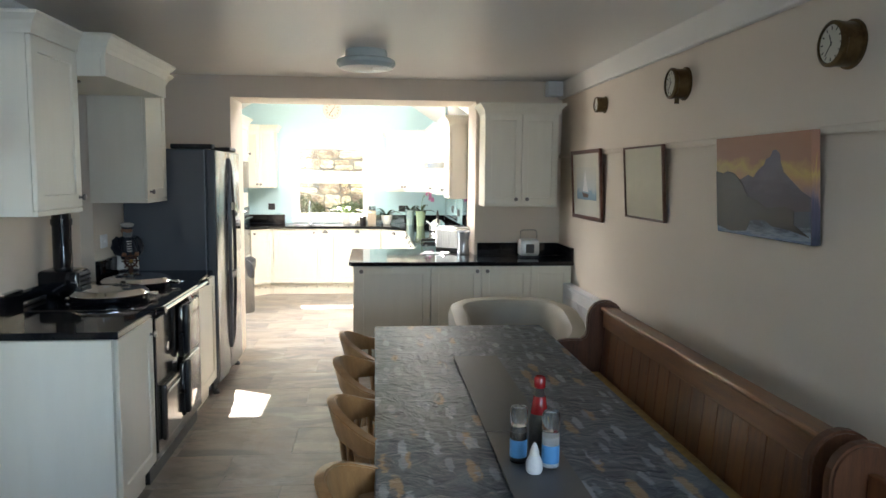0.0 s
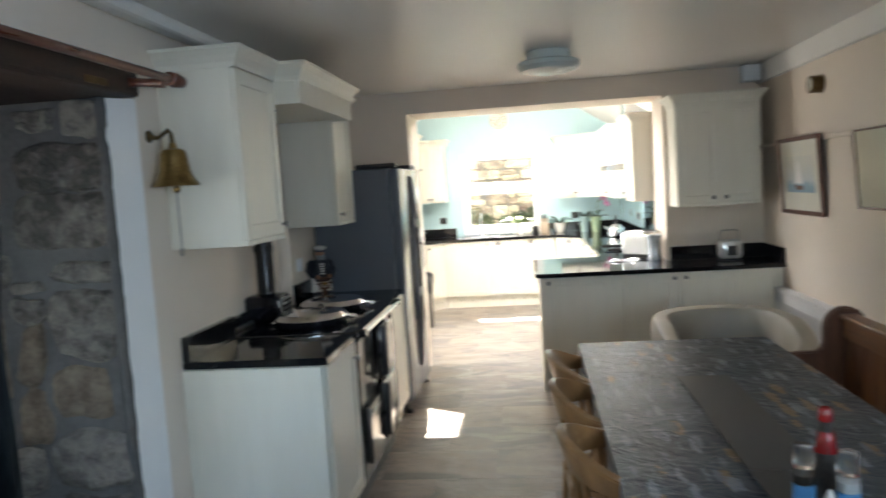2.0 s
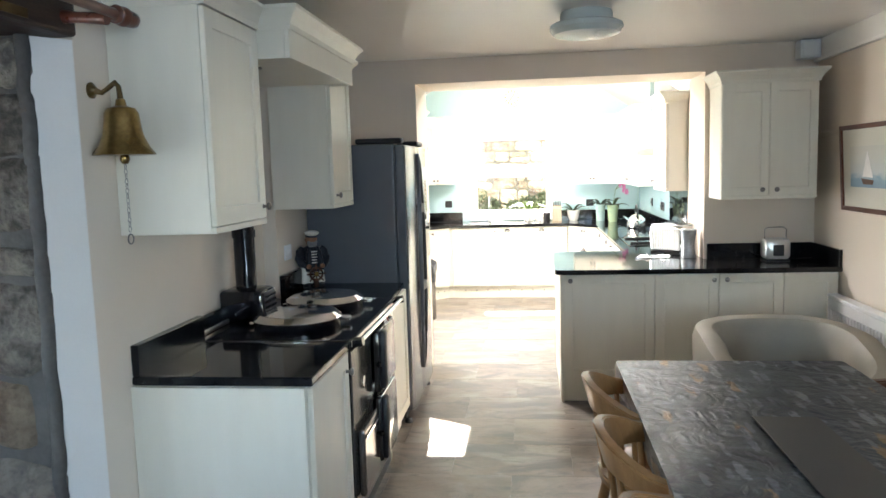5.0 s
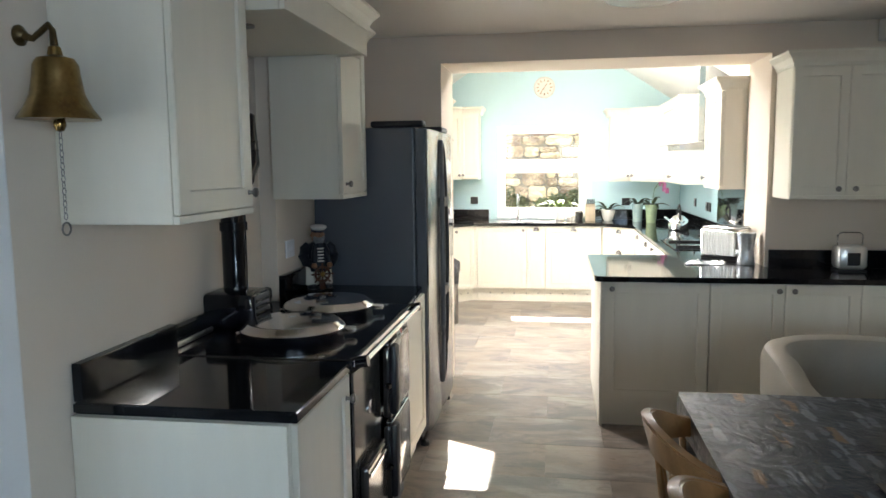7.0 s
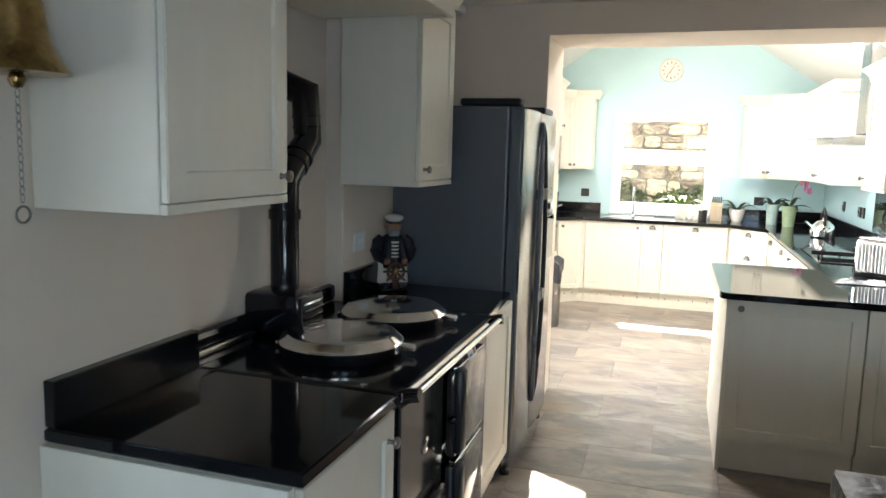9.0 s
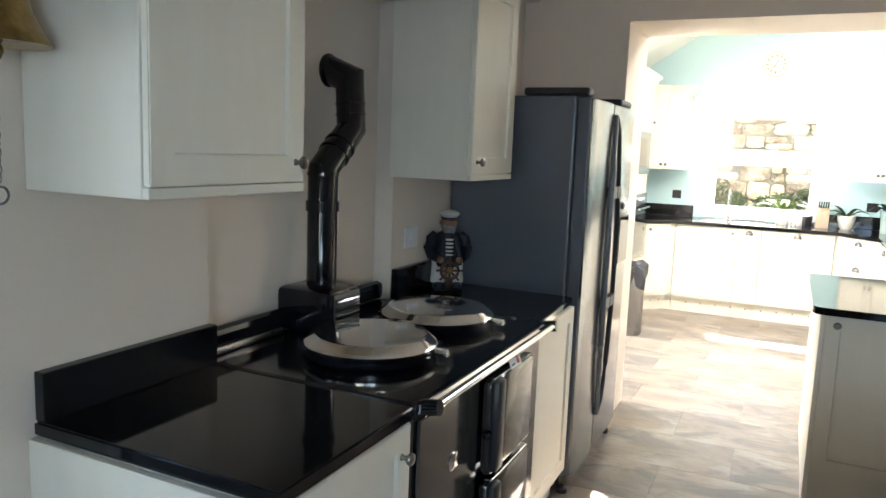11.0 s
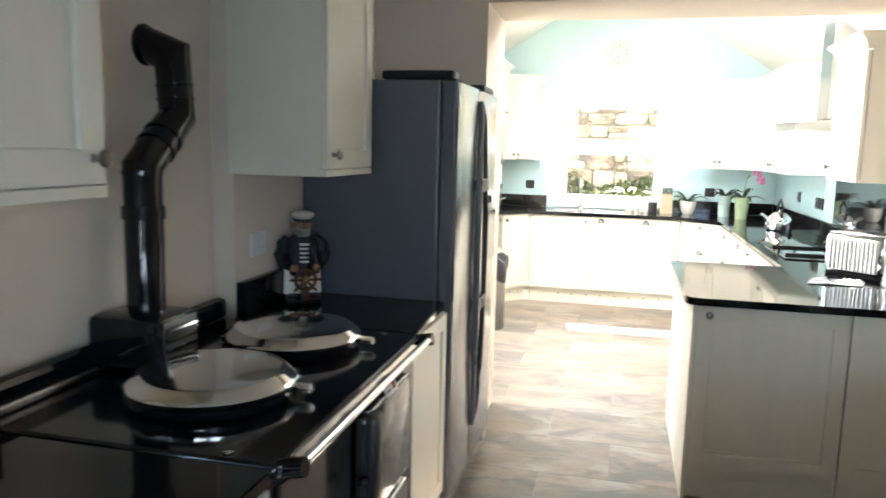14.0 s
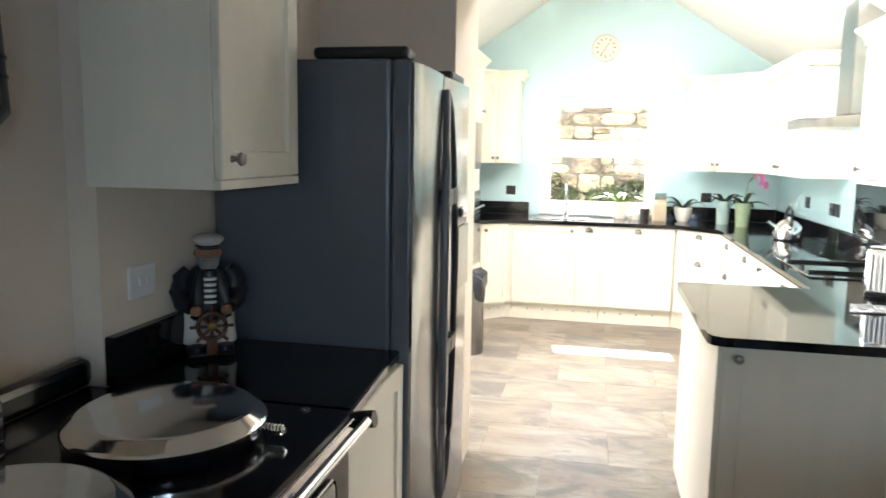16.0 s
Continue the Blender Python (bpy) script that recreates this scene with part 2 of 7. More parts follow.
CERAMIC = surf("white_ceramic", (0.75, 0.72, 0.66), (0.70, 0.67, 0.61), 0.2, scale=4, fine=60, bump=0.03)
CELADON = surf("blue_green_glaze", (0.42, 0.52, 0.46), (0.22, 0.34, 0.36), 0.2, scale=6, fine=50, bump=0.05)
OLIVE = surf("olive_green_glaze", (0.40, 0.44, 0.22), (0.24, 0.34, 0.24), 0.2, scale=6, fine=50, bump=0.05)
SHADE = surf("opal_glass_shade", (0.62, 0.68, 0.66), (0.58, 0.64, 0.62), 0.25, scale=3, fine=40, bump=0.0)
RADIATOR = surf("white_radiator_enamel", (0.78, 0.78, 0.78), (0.74, 0.74, 0.74), 0.35, scale=3, fine=60, bump=0.03)
PLASTIC_BAG = surf("clear_wrap", (0.62, 0.64, 0.66), (0.35, 0.37, 0.40), 0.15, 0.6, scale=18, fine=60, bump=0.8, depth=0.01)
SATIN = surf("satin_aluminium", (0.78, 0.78, 0.77), (0.70, 0.70, 0.69), 0.32, 0.7, scale=4, fine=80, bump=0.0, rough_var=0.05)
BIN_BAG = surf("black_bin_bag", (0.03, 0.03, 0.034), (0.012, 0.012, 0.014), 0.35, scale=25, fine=80, bump=0.7, depth=0.008)
MAT_GREY = surf("grey_woven_runner", (0.085, 0.080, 0.075), (0.06, 0.057, 0.054), 0.45, scale=6, fine=220, bump=0.3)
RED = surf("red_sauce_bottle", (0.30, 0.012, 0.012), (0.24, 0.01, 0.01), 0.25, scale=4, fine=50, bump=0.03)
BLUE_LABEL = surf("blue_label", (0.10, 0.30, 0.55), (0.07, 0.22, 0.45), 0.4, scale=4, fine=50, bump=0.03)
PEPPER = surf("peppercorns", (0.06, 0.045, 0.035), (0.02, 0.015, 0.012), 0.7, scale=60, fine=200, bump=0.4)
SALT = surf("white_salt", (0.75, 0.74, 0.72), (0.66, 0.65, 0.63), 0.7, scale=40, fine=200, bump=0.2)
NAVY = surf("navy_coat_paint", (0.008, 0.011, 0.019), (0.004, 0.006, 0.011), 0.4, scale=9, fine=70, bump=0.2)
# dark blue invented for the unseen near wall, to cut warm bounce light
LOW_BOUNCE = surf("low_bounce_slate_blue", (0.11, 0.14, 0.18), (0.095, 0.125, 0.16), 0.7, scale=2, fine=120, bump=0.1)
ROOM_DARK = surf("plain_plaster", (0.45, 0.42, 0.38), (0.42, 0.39, 0.35), 0.8, scale=2, fine=90, bump=0.05)


def oilcloth():
    """Blue-grey oilcloth printed with small tan and pale feather motifs, lightly creased."""
    m, n, l, p = node_mat("printed_oilcloth")
    tc = n.new("ShaderNodeTexCoord")
    base = n.new("ShaderNodeTexNoise")
    base.inputs["Scale"].default_value, base.inputs["Detail"].default_value = 14, 4
    l.new(tc.outputs["Object"], base.inputs["Vector"])
    r0 = n.new("ShaderNodeValToRGB")
    r0.color_ramp.elements[0].position, r0.color_ramp.elements[1].position = 0.35, 0.65
    r0.color_ramp.elements[0].color, r0.color_ramp.elements[1].color = (0.022, 0.034, 0.052, 1), (0.068, 0.085, 0.105, 1)
    l.new(base.outputs[0], r0.inputs[0])
    last = r0.outputs[0]
    for k, (scale, turn, color, width) in enumerate(((9.0, 35, (0.26, 0.17, 0.08, 1), 0.28), (10.5, -50, (0.24, 0.28, 0.32, 1), 0.27), (12.0, 80, (0.02, 0.03, 0.05, 1), 0.34), (13.0, 10, (0.16, 0.19, 0.22, 1), 0.27))):
        mp = n.new("ShaderNodeMapping")
        mp.inputs["Rotation"].default_value, mp.inputs["Scale"].default_value = (0, 0, radians(turn)), (1, 0.26, 1)
        mp.inputs["Location"].default_value = (k * 0.37, k * 0.61, 0)
        l.new(tc.outputs["Object"], mp.inputs[0])
        v = n.new("ShaderNodeTexVoronoi")
        v.inputs["Scale"].default_value, v.inputs["Randomness"].default_value = scale * 1.5, 0.9
        l.new(mp.outputs[0], v.inputs["Vector"])
        w = n.new("ShaderNodeTexNoise")
        w.inputs["Scale"].default_value = 40
        l.new(tc.outputs["Object"], w.inputs["Vector"])
        s = n.new("ShaderNodeMath")
        s.operation = "MULTIPLY_ADD"
        s.inputs[1].default_value = 0.35
        l.new(w.outputs[0], s.inputs[0])
        l.new(v.outputs["Distance"], s.inputs[2])
        c = n.new("ShaderNodeMapRange")
        c.inputs["From Min"].default_value, c.inputs["From Max"].default_value = width + 0.12, width + 0.2
        c.inputs["To Min"].default_value, c.inputs["To Max"].default_value = 0.85, 0
        l.new(s.outputs[0], c.inputs[0])
        x = n.new("ShaderNodeMix")
        x.data_type = "RGBA"
        l.new(c.outputs[0], x.inputs["Factor"])
        l.new(last, x.inputs["A"])
        x.inputs["B"].default_value = color
        last = x.outputs["Result"]
    l.new(last, p.inputs["Base Color"])
    p.inputs["Roughness"].default_value = 0.36
    p.inputs["Specular IOR Level"].default_value = 0.35
    cr = n.new("ShaderNodeTexNoise")
    cr.inputs["Scale"].default_value, cr.inputs["Detail"].default_value, cr.inputs["Distortion"].default_value = 9, 4, 2.0
    l.new(tc.outputs["Object"], cr.inputs["Vector"])
    bp = n.new("ShaderNodeBump")
    bp.inputs["Strength"].default_value, bp.inputs["Distance"].default_value = 0.6, 0.016
    l.new(cr.outputs[0], bp.inputs["Height"])
    l.new(bp.outputs[0], p.inputs["Normal"])
    return m


OILCLOTH = oilcloth()


def painting(name, stops, axis="Z", warp=0.25, scale=5.0, lo=0.0, hi=1.0, rough=0.5):
    """Loose brushwork: a ramp of colours from the picture's foot to its top, broken up by noise."""
    m, n, l, p = node_mat(name)
    tc = n.new("ShaderNodeTexCoord")
    sep = n.new("ShaderNodeSeparateXYZ")
    l.new(tc.outputs["Generated"], sep.inputs[0])
    nz = n.new("ShaderNodeTexNoise")
    nz.inputs["Scale"].default_value, nz.inputs["Detail"].default_value = scale, 6
    l.new(tc.outputs["Generated"], nz.inputs["Vector"])
    s = n.new("ShaderNodeMath")
    s.operation = "MULTIPLY_ADD"
    s.inputs[1].default_value = warp
    l.new(nz.outputs[0], s.inputs[0])
    l.new(sep.outputs[axis], s.inputs[2])
    r = n.new("ShaderNodeValToRGB")
    e = r.color_ramp.elements
    while len(e) < len(stops):
        e.new(0.5)
    for k, (pos, col) in enumerate(stops):
        e[k].position, e[k].color = pos, (*col, 1)
    l.new(s.outputs[0], r.inputs[0])
    l.new(r.outputs[0], p.inputs["Base Color"])
    p.inputs["Roughness"].default_value = rough
    return m


# ---- building helpers ----


def box(bm, lo, hi, bevel=0.0):
    r = bmesh.ops.create_cube(bm, size=1)
    lo, hi = Vector(lo), Vector(hi)
    for v in r["verts"]:
        v.co = Vector([lo[i] + (hi[i] - lo[i]) * (v.co[i] + 0.5) for i in range(3)])
    if bevel:
        edges = list({e for v in r["verts"] for e in v.link_edges})
        bmesh.ops.bevel(bm, geom=edges, offset=min(bevel, min(hi - lo) * 0.45), segments=2, affect="EDGES", profile=0.5)
    return bm


def prism(bm, points, z0, z1, m=None):
    """An upright prism on a flat outline."""
    low = [bm.verts.new((x, y, z0)) for x, y in points]
    top = [bm.verts.new((x, y, z1)) for x, y in points]
    k = len(points)
    bm.faces.new(low[::-1])
    bm.faces.new(top)
    for i in range(k):
        bm.faces.new((low[i], low[(i + 1) % k], top[(i + 1) % k], top[i]))
    if m is not None:
        bmesh.ops.transform(bm, matrix=m, verts=low + top)
    return bm


def lathe(bm, profile, m=None, segs=24):
    """A turned body about z: (radius, height) from foot to top."""
    rings = []
    for r, z in profile:
        rings.append([bm.verts.new((r * math.cos(2 * math.pi * i / segs), r * math.sin(2 * math.pi * i / segs), z)) for i in range(segs)])
    for a, b in zip(rings, rings[1:]):
        for i in range(segs):
            bm.faces.new((a[i], a[(i + 1) % segs], b[(i + 1) % segs], b[i]))
    bm.faces.new(rings[0][::-1])
    bm.faces.new(rings[-1])
    if m is not None:
        bmesh.ops.transform(bm, matrix=m, verts=[v for r in rings for v in r])
    return bm


def tube(bm, pts, radius, segs=10, flat=1.0, closed=False):
    """A round bar along points; radius may be a list."""
    pts = [Vector(p) for p in pts]
    rads = radius if isinstance(radius, (list, tuple)) else [radius] * len(pts)
    rings, up = [], Vector((0.013, 0.021, 1))
    k = len(pts)
    for i, p in enumerate(pts):
        if closed:
            d = pts[(i + 1) % k] - pts[i - 1]
        else:
            d = pts[min(i + 1, k - 1)] - pts[max(i - 1, 0)]
        d.normalize()
        side = d.cross(up)
        if side.length < 0.1:
            side = d.cross(Vector((1, 0.02, 0)))
        side.normalize()
        other = side.cross(d)
        rings.append([bm.verts.new(p + rads[i] * (math.cos(a) * side + flat * math.sin(a) * other)) for a in [2 * math.pi * j / segs for j in range(segs)]])
    for i in range(k if closed else k - 1):
        a, b = rings[i], rings[(i + 1) % k]
        for j in range(segs):
            bm.faces.new((a[j], a[(j + 1) % segs], b[(j + 1) % segs], b[j]))
    if not closed:
        bm.faces.new(rings[0][::-1])
        bm.faces.new(rings[-1])
    return bm


def arc(center, radius, a0, a1, k, axis="z", height=0.0):
    out = []
    for i in range(k + 1):
        a = radians(a0 + (a1 - a0) * i / k)
        u, v = radius * math.cos(a), radius * math.sin(a)
        c = Vector(center)
        out.append(c + (Vector((u, v, 0)) if axis == "z" else Vector((u, 0, v)) if axis == "y" else Vector((0, u, v))))
    return out


def part(name, bm, material, parent=None, label="", smooth=False, m=None):
    """Links a bmesh as one mesh object, under a thing or a part."""
    if m is not None:
        bm.transform(m)
    bmesh.ops.recalc_face_normals(bm, faces=bm.faces[:])
    me = bpy.data.meshes.new(name)
    bm.to_mesh(me)
    bm.free()
    me.materials.append(material)
    if smooth:
        me.polygons.foreach_set("use_smooth", [True] * len(me.polygons))
        me.set_sharp_from_angle(angle=radians(38))
    ob = new(name, me)
    if parent is not None:
        ob.parent = parent
        base = parent
        inv = Matrix.Identity(4)
        while base is not None:
            inv = inv @ base.matrix_basis.inverted() if base.type == "EMPTY" else inv
            base = base.parent
        ob.matrix_parent_inverse = inv if parent.type == "EMPTY" else Matrix.Identity(4)
    if label:
        ob["label"] = label
    return ob


def thing(name, label, category, at=(0, 0, 0), group=""):
    """The Empty at a thing's base that carries its parts."""
    ob = new(name)
    ob.empty_display_size = 0.1
    ob.matrix_basis = Matrix.Translation(at)
    return tagged(ob, label, category, group)


def bp(name, lo, hi, material, parent=None, bevel=0.002, label="", m=None):
    return part(name, box(bmesh.new(), lo, hi, bevel), material, parent, label, m=m)


def structure(ob, label, category=""):
    return tagged(ob, label, category or "building part", kind="structure")


def holed(bm, lo, hi, axis, holes):
    """A wall slab from lo to hi, thick along axis (0 or 1), with rectangular holes (u0, u1, z0, z1)."""
    ua = 1 - axis
    us = sorted({lo[ua], hi[ua], *[h[i] for h in holes for i in (0, 1)]})
    zs = sorted({lo[2], hi[2], *[h[i] for h in holes for i in (2, 3)]})
    for u0, u1 in zip(us, us[1:]):
        for z0, z1 in zip(zs, zs[1:]):
            cu, cz = (u0 + u1) / 2, (z0 + z1) / 2
            if cu < lo[ua] or cu > hi[ua] or any(h[0] < cu < h[1] and h[2] < cz < h[3] for h in holes):
                continue
            a, b = [0, 0, z0], [0, 0, z1]
            a[axis], b[axis], a[ua], b[ua] = lo[axis], hi[axis], u0, u1
            box(bm, a, b)
    bmesh.ops.remove_doubles(bm, verts=bm.verts[:], dist=1e-5)
    inner = [f for f in bm.faces if any(g is not f and (g.calc_center_median() - f.calc_center_median()).length < 1e-5 for v in f.verts for g in v.link_faces)]
    bmesh.ops.delete(bm, geom=list(set(inner)), context="FACES")
    return bm


def facing(x, y, z, turn):
    """Front of a unit: local x along it, front towards local -y. turn 90 looks to +x, -90 to -x, 0 to -y."""
    return pose(x, y, z, 0, 0, turn)


def knob(parent, m, x, z, material=None, cup=False):
    b = bmesh.new()
    if cup:
        lathe(b, [(0.034, 0), (0.033, 0.008), (0.028, 0.017), (0.016, 0.023), (0.003, 0.024)], pose(x, -0.002, z, 90, 0, 0), 18)
        bmesh.ops.delete(b, geom=[v for v in b.verts if v.co.z < z - 0.012], context="VERTS")
        return part("cup_handle", b, material or PEWTER, parent, "pewter cup handle", True, m)
    lathe(b, [(0.009, 0), (0.006, 0.004), (0.006, 0.014), (0.013, 0.018), (0.016, 0.023), (0.014, 0.029), (0.006, 0.032), (0.001, 0.0325)], pose(x, 0, z, 90, 0, 0), 16)
    return part("knob", b, material or PEWTER, parent, "round pewter knob", True, m)


def shaker(parent, m, x0, x1, z0, z1, knob_at=None, cup=False, rail=0.085, name="door", flat=False):
    """A framed door with a sunk panel, its front 20 mm before the carcass."""
    b = bmesh.new()
    box(b, (x0, -0.02, z0), (x1, -0.001, z1))
    if not flat:
        front = min(b.faces, key=lambda f: f.calc_center_median().y)
        bmesh.ops.inset_individual(b, faces=[front], thickness=rail)
        bmesh.ops.inset_individual(b, faces=[front], thickness=0.004)
        for v in front.verts:
            v.co.y += 0.009
    rim = [e for e in b.edges if len(e.link_faces) == 2 and e.calc_face_angle(0) > 1.2]
    bmesh.ops.bevel(b, geom=rim, offset=0.0025, segments=2, affect="EDGES")
    d = part(name, b, CREAM, parent, m=m)
    if knob_at:
        knob(d, m @ pose(0, -0.02, 0), knob_at[0], knob_at[1], cup=cup)
    return d


def cornice(bm, outline, z, out=0.05, h=0.085):
    """A coved moulding along an open outline of (x, y); outline runs with the room on its right."""
    prof = [(0.0, 0.0), (0.006, 0.0), (0.010, 0.02), (out * 0.5, h * 0.55), (out, h * 0.85), (out, h), (0.0, h)]
    pts = [Vector((x, y)) for x, y in outline]
    dirs = [(b - a).normalized() for a, b in zip(pts, pts[1:])]
    rows = []
    for i, p in enumerate(pts):
        d0, d1 = dirs[max(i - 1, 0)], dirs[min(i, len(dirs) - 1)]
        n0, n1 = Vector((d0.y, -d0.x)), Vector((d1.y, -d1.x))
        nn = (n0 + n1).normalized()
        nn = nn / max(0.3, nn.dot(n0))
        rows.append([bm.verts.new((p.x + nn.x * u, p.y + nn.y * u, z + w)) for u, w in prof])
    k = len(prof)
    for a, b in zip(rows, rows[1:]):
        for j in range(k):
            bm.faces.new((a[j], a[(j + 1) % k], b[(j + 1) % k], b[j]))
    bm.faces.new(rows[0])
    bm.faces.new(rows[-1][::-1])
    return bm

# ---- structure ----
LX, RX, FY, BY = -0.64, 2.71, 2.97, 3.50      # dining room walls; thick wall with the opening from FY to BY
EL, ER, EY = -1.05, 2.12, 7.05                # extension walls
NEAR, CZ = -6.2, 2.39                         # near wall and ceiling height
OL, OR, OZ = -0.06, 1.97, 2.215               # opening between the two rooms
RIDGE, PITCH = (0.54, 3.25), 0.65             # extension roof

ground = structure(bp("ground", (-60, -60, -0.30), (60, 60, -0.12), EARTH, bevel=0), "bare brown garden soil around the house", "ground")
floor = structure(bp("floor", (LX - 0.9, NEAR - 0.3, -0.12), (RX + 0.3, EY + 0.3, -0.006), GROUT, bevel=0), "stone-look tiled floor with narrow grey-brown joints", "floor")

# left wall, thick, with the curtained recess; the alcove behind the range is 60 mm deeper
b = bmesh.new()
holed(b, (-1.45, NEAR, -0.02), (LX - 0.08, FY, 2.6), 0, [(-2.60, -0.28, -0.02, 2.16)])
holed(b, (LX - 0.08, NEAR, -0.02), (LX, FY, 2.6), 0, [(-2.60, -0.18, -0.02, 2.16), (0.52, 1.53, -0.02, 2.2)])
structure(part("wall_left", b, WALL), "beige painted plaster wall with a deep recess", "wall")
b = bmesh.new()
prism(b, [(LX - 0.001, -0.1795), (LX - 0.001, -0.184), (-0.722, -0.298), (-0.73, -0.286), (-0.722, -0.1795)], 0.0, 2.03)
structure(part("trim_recess_edge", b, WHITE), "white painted splayed plaster edge of the recess", "trim")
structure(part("wall_right", holed(bmesh.new(), (RX, NEAR, -0.02), (RX + 0.3, BY, 2.6), 0, [(-4.4, -3.0, 0.95, 2.1)]), WALL), "beige painted plaster wall with a picture rail", "wall")
structure(part("wall_far", holed(bmesh.new(), (LX, FY, -0.02), (RX, BY, 2.6), 1, [(OL, OR, -0.02, OZ)]), WALL), "beige painted thick wall with a wide opening", "wall")
# unseen wall behind the camera, kept dark so it throws little light back
structure(part("wall_near", holed(bmesh.new(), (-1.45, NEAR - 0.3, -0.02), (RX + 0.3, NEAR, 2.6), 1, [(0.7, 2.5, 0.8, 2.3)]), LOW_BOUNCE), "unseen end wall with a window, made dark blue to cut bounce light", "wall")
structure(part("wall_recess_back", holed(bmesh.new(), (-1.60, -2.9, -0.02), (-1.45, 0.2, 2.6), 0, [(-2.05, -0.85, 0.7, 1.85)]), ROOM_DARK), "plain plastered back of the window recess", "wall")
structure(bp("ceiling", (LX - 0.9, NEAR - 0.3, CZ), (RX + 0.3, BY, CZ + 0.2), CEIL, bevel=0), "off-white satin painted plaster ceiling", "ceiling")

# extension
structure(part("wall_extension_left", holed(bmesh.new(), (EL - 0.3, BY, -0.02), (EL, EY + 0.3, 2.28), 0, [(3.75, 5.35, 0.0, 2.08)]), BLUE), "pale blue painted wall", "wall")
structure(part("wall_extension_right", holed(bmesh.new(), (ER, BY, -0.02), (ER + 0.3, EY + 0.3, 2.28), 0, []), BLUE), "pale blue painted wall", "wall")
WX0, WX1, WZ0, WZ1 = -0.02, 1.05, 0.95, 2.03
b = bmesh.new()
holed(b, (EL, EY, -0.02), (ER, EY + 0.12, 2.22), 1, [(WX0, WX1, WZ0, WZ1)])
prism(b, [(EL, 2.2205), (ER, 2.2205), (RIDGE[0], RIDGE[1] + 0.02)], 0, 0.12, pose(0, EY + 0.12, 0, 90, 0, 0))
structure(part("wall_extension_back", b, BLUE), "pale blue painted gable wall with a window", "wall")
b = bmesh.new()
prism(b, [(EL - 0.3, 2.6), (ER + 0.3, 2.6), (RIDGE[0], RIDGE[1] + 0.3)], 0, 0.2, pose(0, BY, 0, 90, 0, 0))
structure(part("wall_house_gable", b, WHITE), "white wall above the opening", "wall")


def roof_slope(name, side, y0, y1, hole):
    """One pitched ceiling slope with a rooflight hole (distance from the ridge, along y)."""
    half = 2.0
    ang = math.atan(PITCH)
    m = Matrix.Translation((RIDGE[0], 0, RIDGE[1])) @ Matrix.Rotation(ang * side, 4, "Y") @ Matrix.Scale(side, 4, (1, 0, 0))
    d0, d1, h0, h1 = hole
    b = bmesh.new()
    for u0, u1, v0, v1 in ((0, d0, y0, y1), (d1, half, y0, y1), (d0, d1, y0, h0), (d0, d1, h1, y1)):
        box(b, (u0, v0, 0.0), (u1, v1, 0.2))
    structure(part(name, b, WHITE, m=m), "white painted sloping ceiling with recessed downlights", "ceiling")
    win = structure(thing("window_rooflight", "white framed rooflight in the sloping ceiling", "window"), "white framed rooflight in the sloping ceiling", "window")
    b = bmesh.new()
    for lo, hi in (((d0 + 0.002, h0 + 0.002, 0.10), (d0 + 0.05, h1 - 0.002, 0.19)), ((d1 - 0.05, h0 + 0.002, 0.10), (d1 - 0.002, h1 - 0.002, 0.19)),
                   ((d0 + 0.05, h0 + 0.002, 0.10), (d1 - 0.05, h0 + 0.05, 0.19)), ((d0 + 0.05, h1 - 0.05, 0.10), (d1 - 0.05, h1 - 0.002, 0.19))):
        box(b, lo, hi)
    part("window_frame", b, UPVC, win, m=m)
    for v in (4.0, 5.6):
        b = bmesh.new()
        lathe(b, [(0.045, -0.004), (0.045, 0.0), (0.03, 0.004)], m @ pose(1.0, v + 0.2, -0.001), 18)
        tagged(part("downlight", b, CHROME, None, smooth=True), "small round chrome ceiling downlight", "ceiling light", "downlights")


roof_slope("ceiling_slope_left", -1, BY, EY + 0.3, (0.40, 1.40, 3.75, 4.85))
roof_slope("ceiling_slope_right", 1, BY, EY + 0.3, (0.95, 1.65, 4.0, 4.9))

# white frieze with its small moulding, picture rail, skirting
b = box(bmesh.new(), (RX - 0.018, NEAR, 2.262), (RX, FY, CZ), 0.002)
box(b, (RX - 0.034, NEAR, 2.243), (RX, FY, 2.264), 0.006)
structure(part("trim_frieze_right", b, WHITE), "white painted frieze board under the ceiling", "trim")
b = box(bmesh.new(), (LX, NEAR, 2.33), (LX + 0.09, FY, CZ), 0.02)
structure(part("trim_frieze_left", b, WHITE), "white painted coving under the ceiling", "trim")
structure(bp("trim_picture_rail", (RX - 0.022, -3.3, 1.748), (RX, FY, 1.778), WALL, bevel=0.008), "beige painted moulded rail along the wall", "trim")
structure(bp("baseboard", (RX - 0.018, NEAR, -0.004), (RX, 2.52, 0.12), WHITE, bevel=0.004), "white painted skirting board", "baseboard")


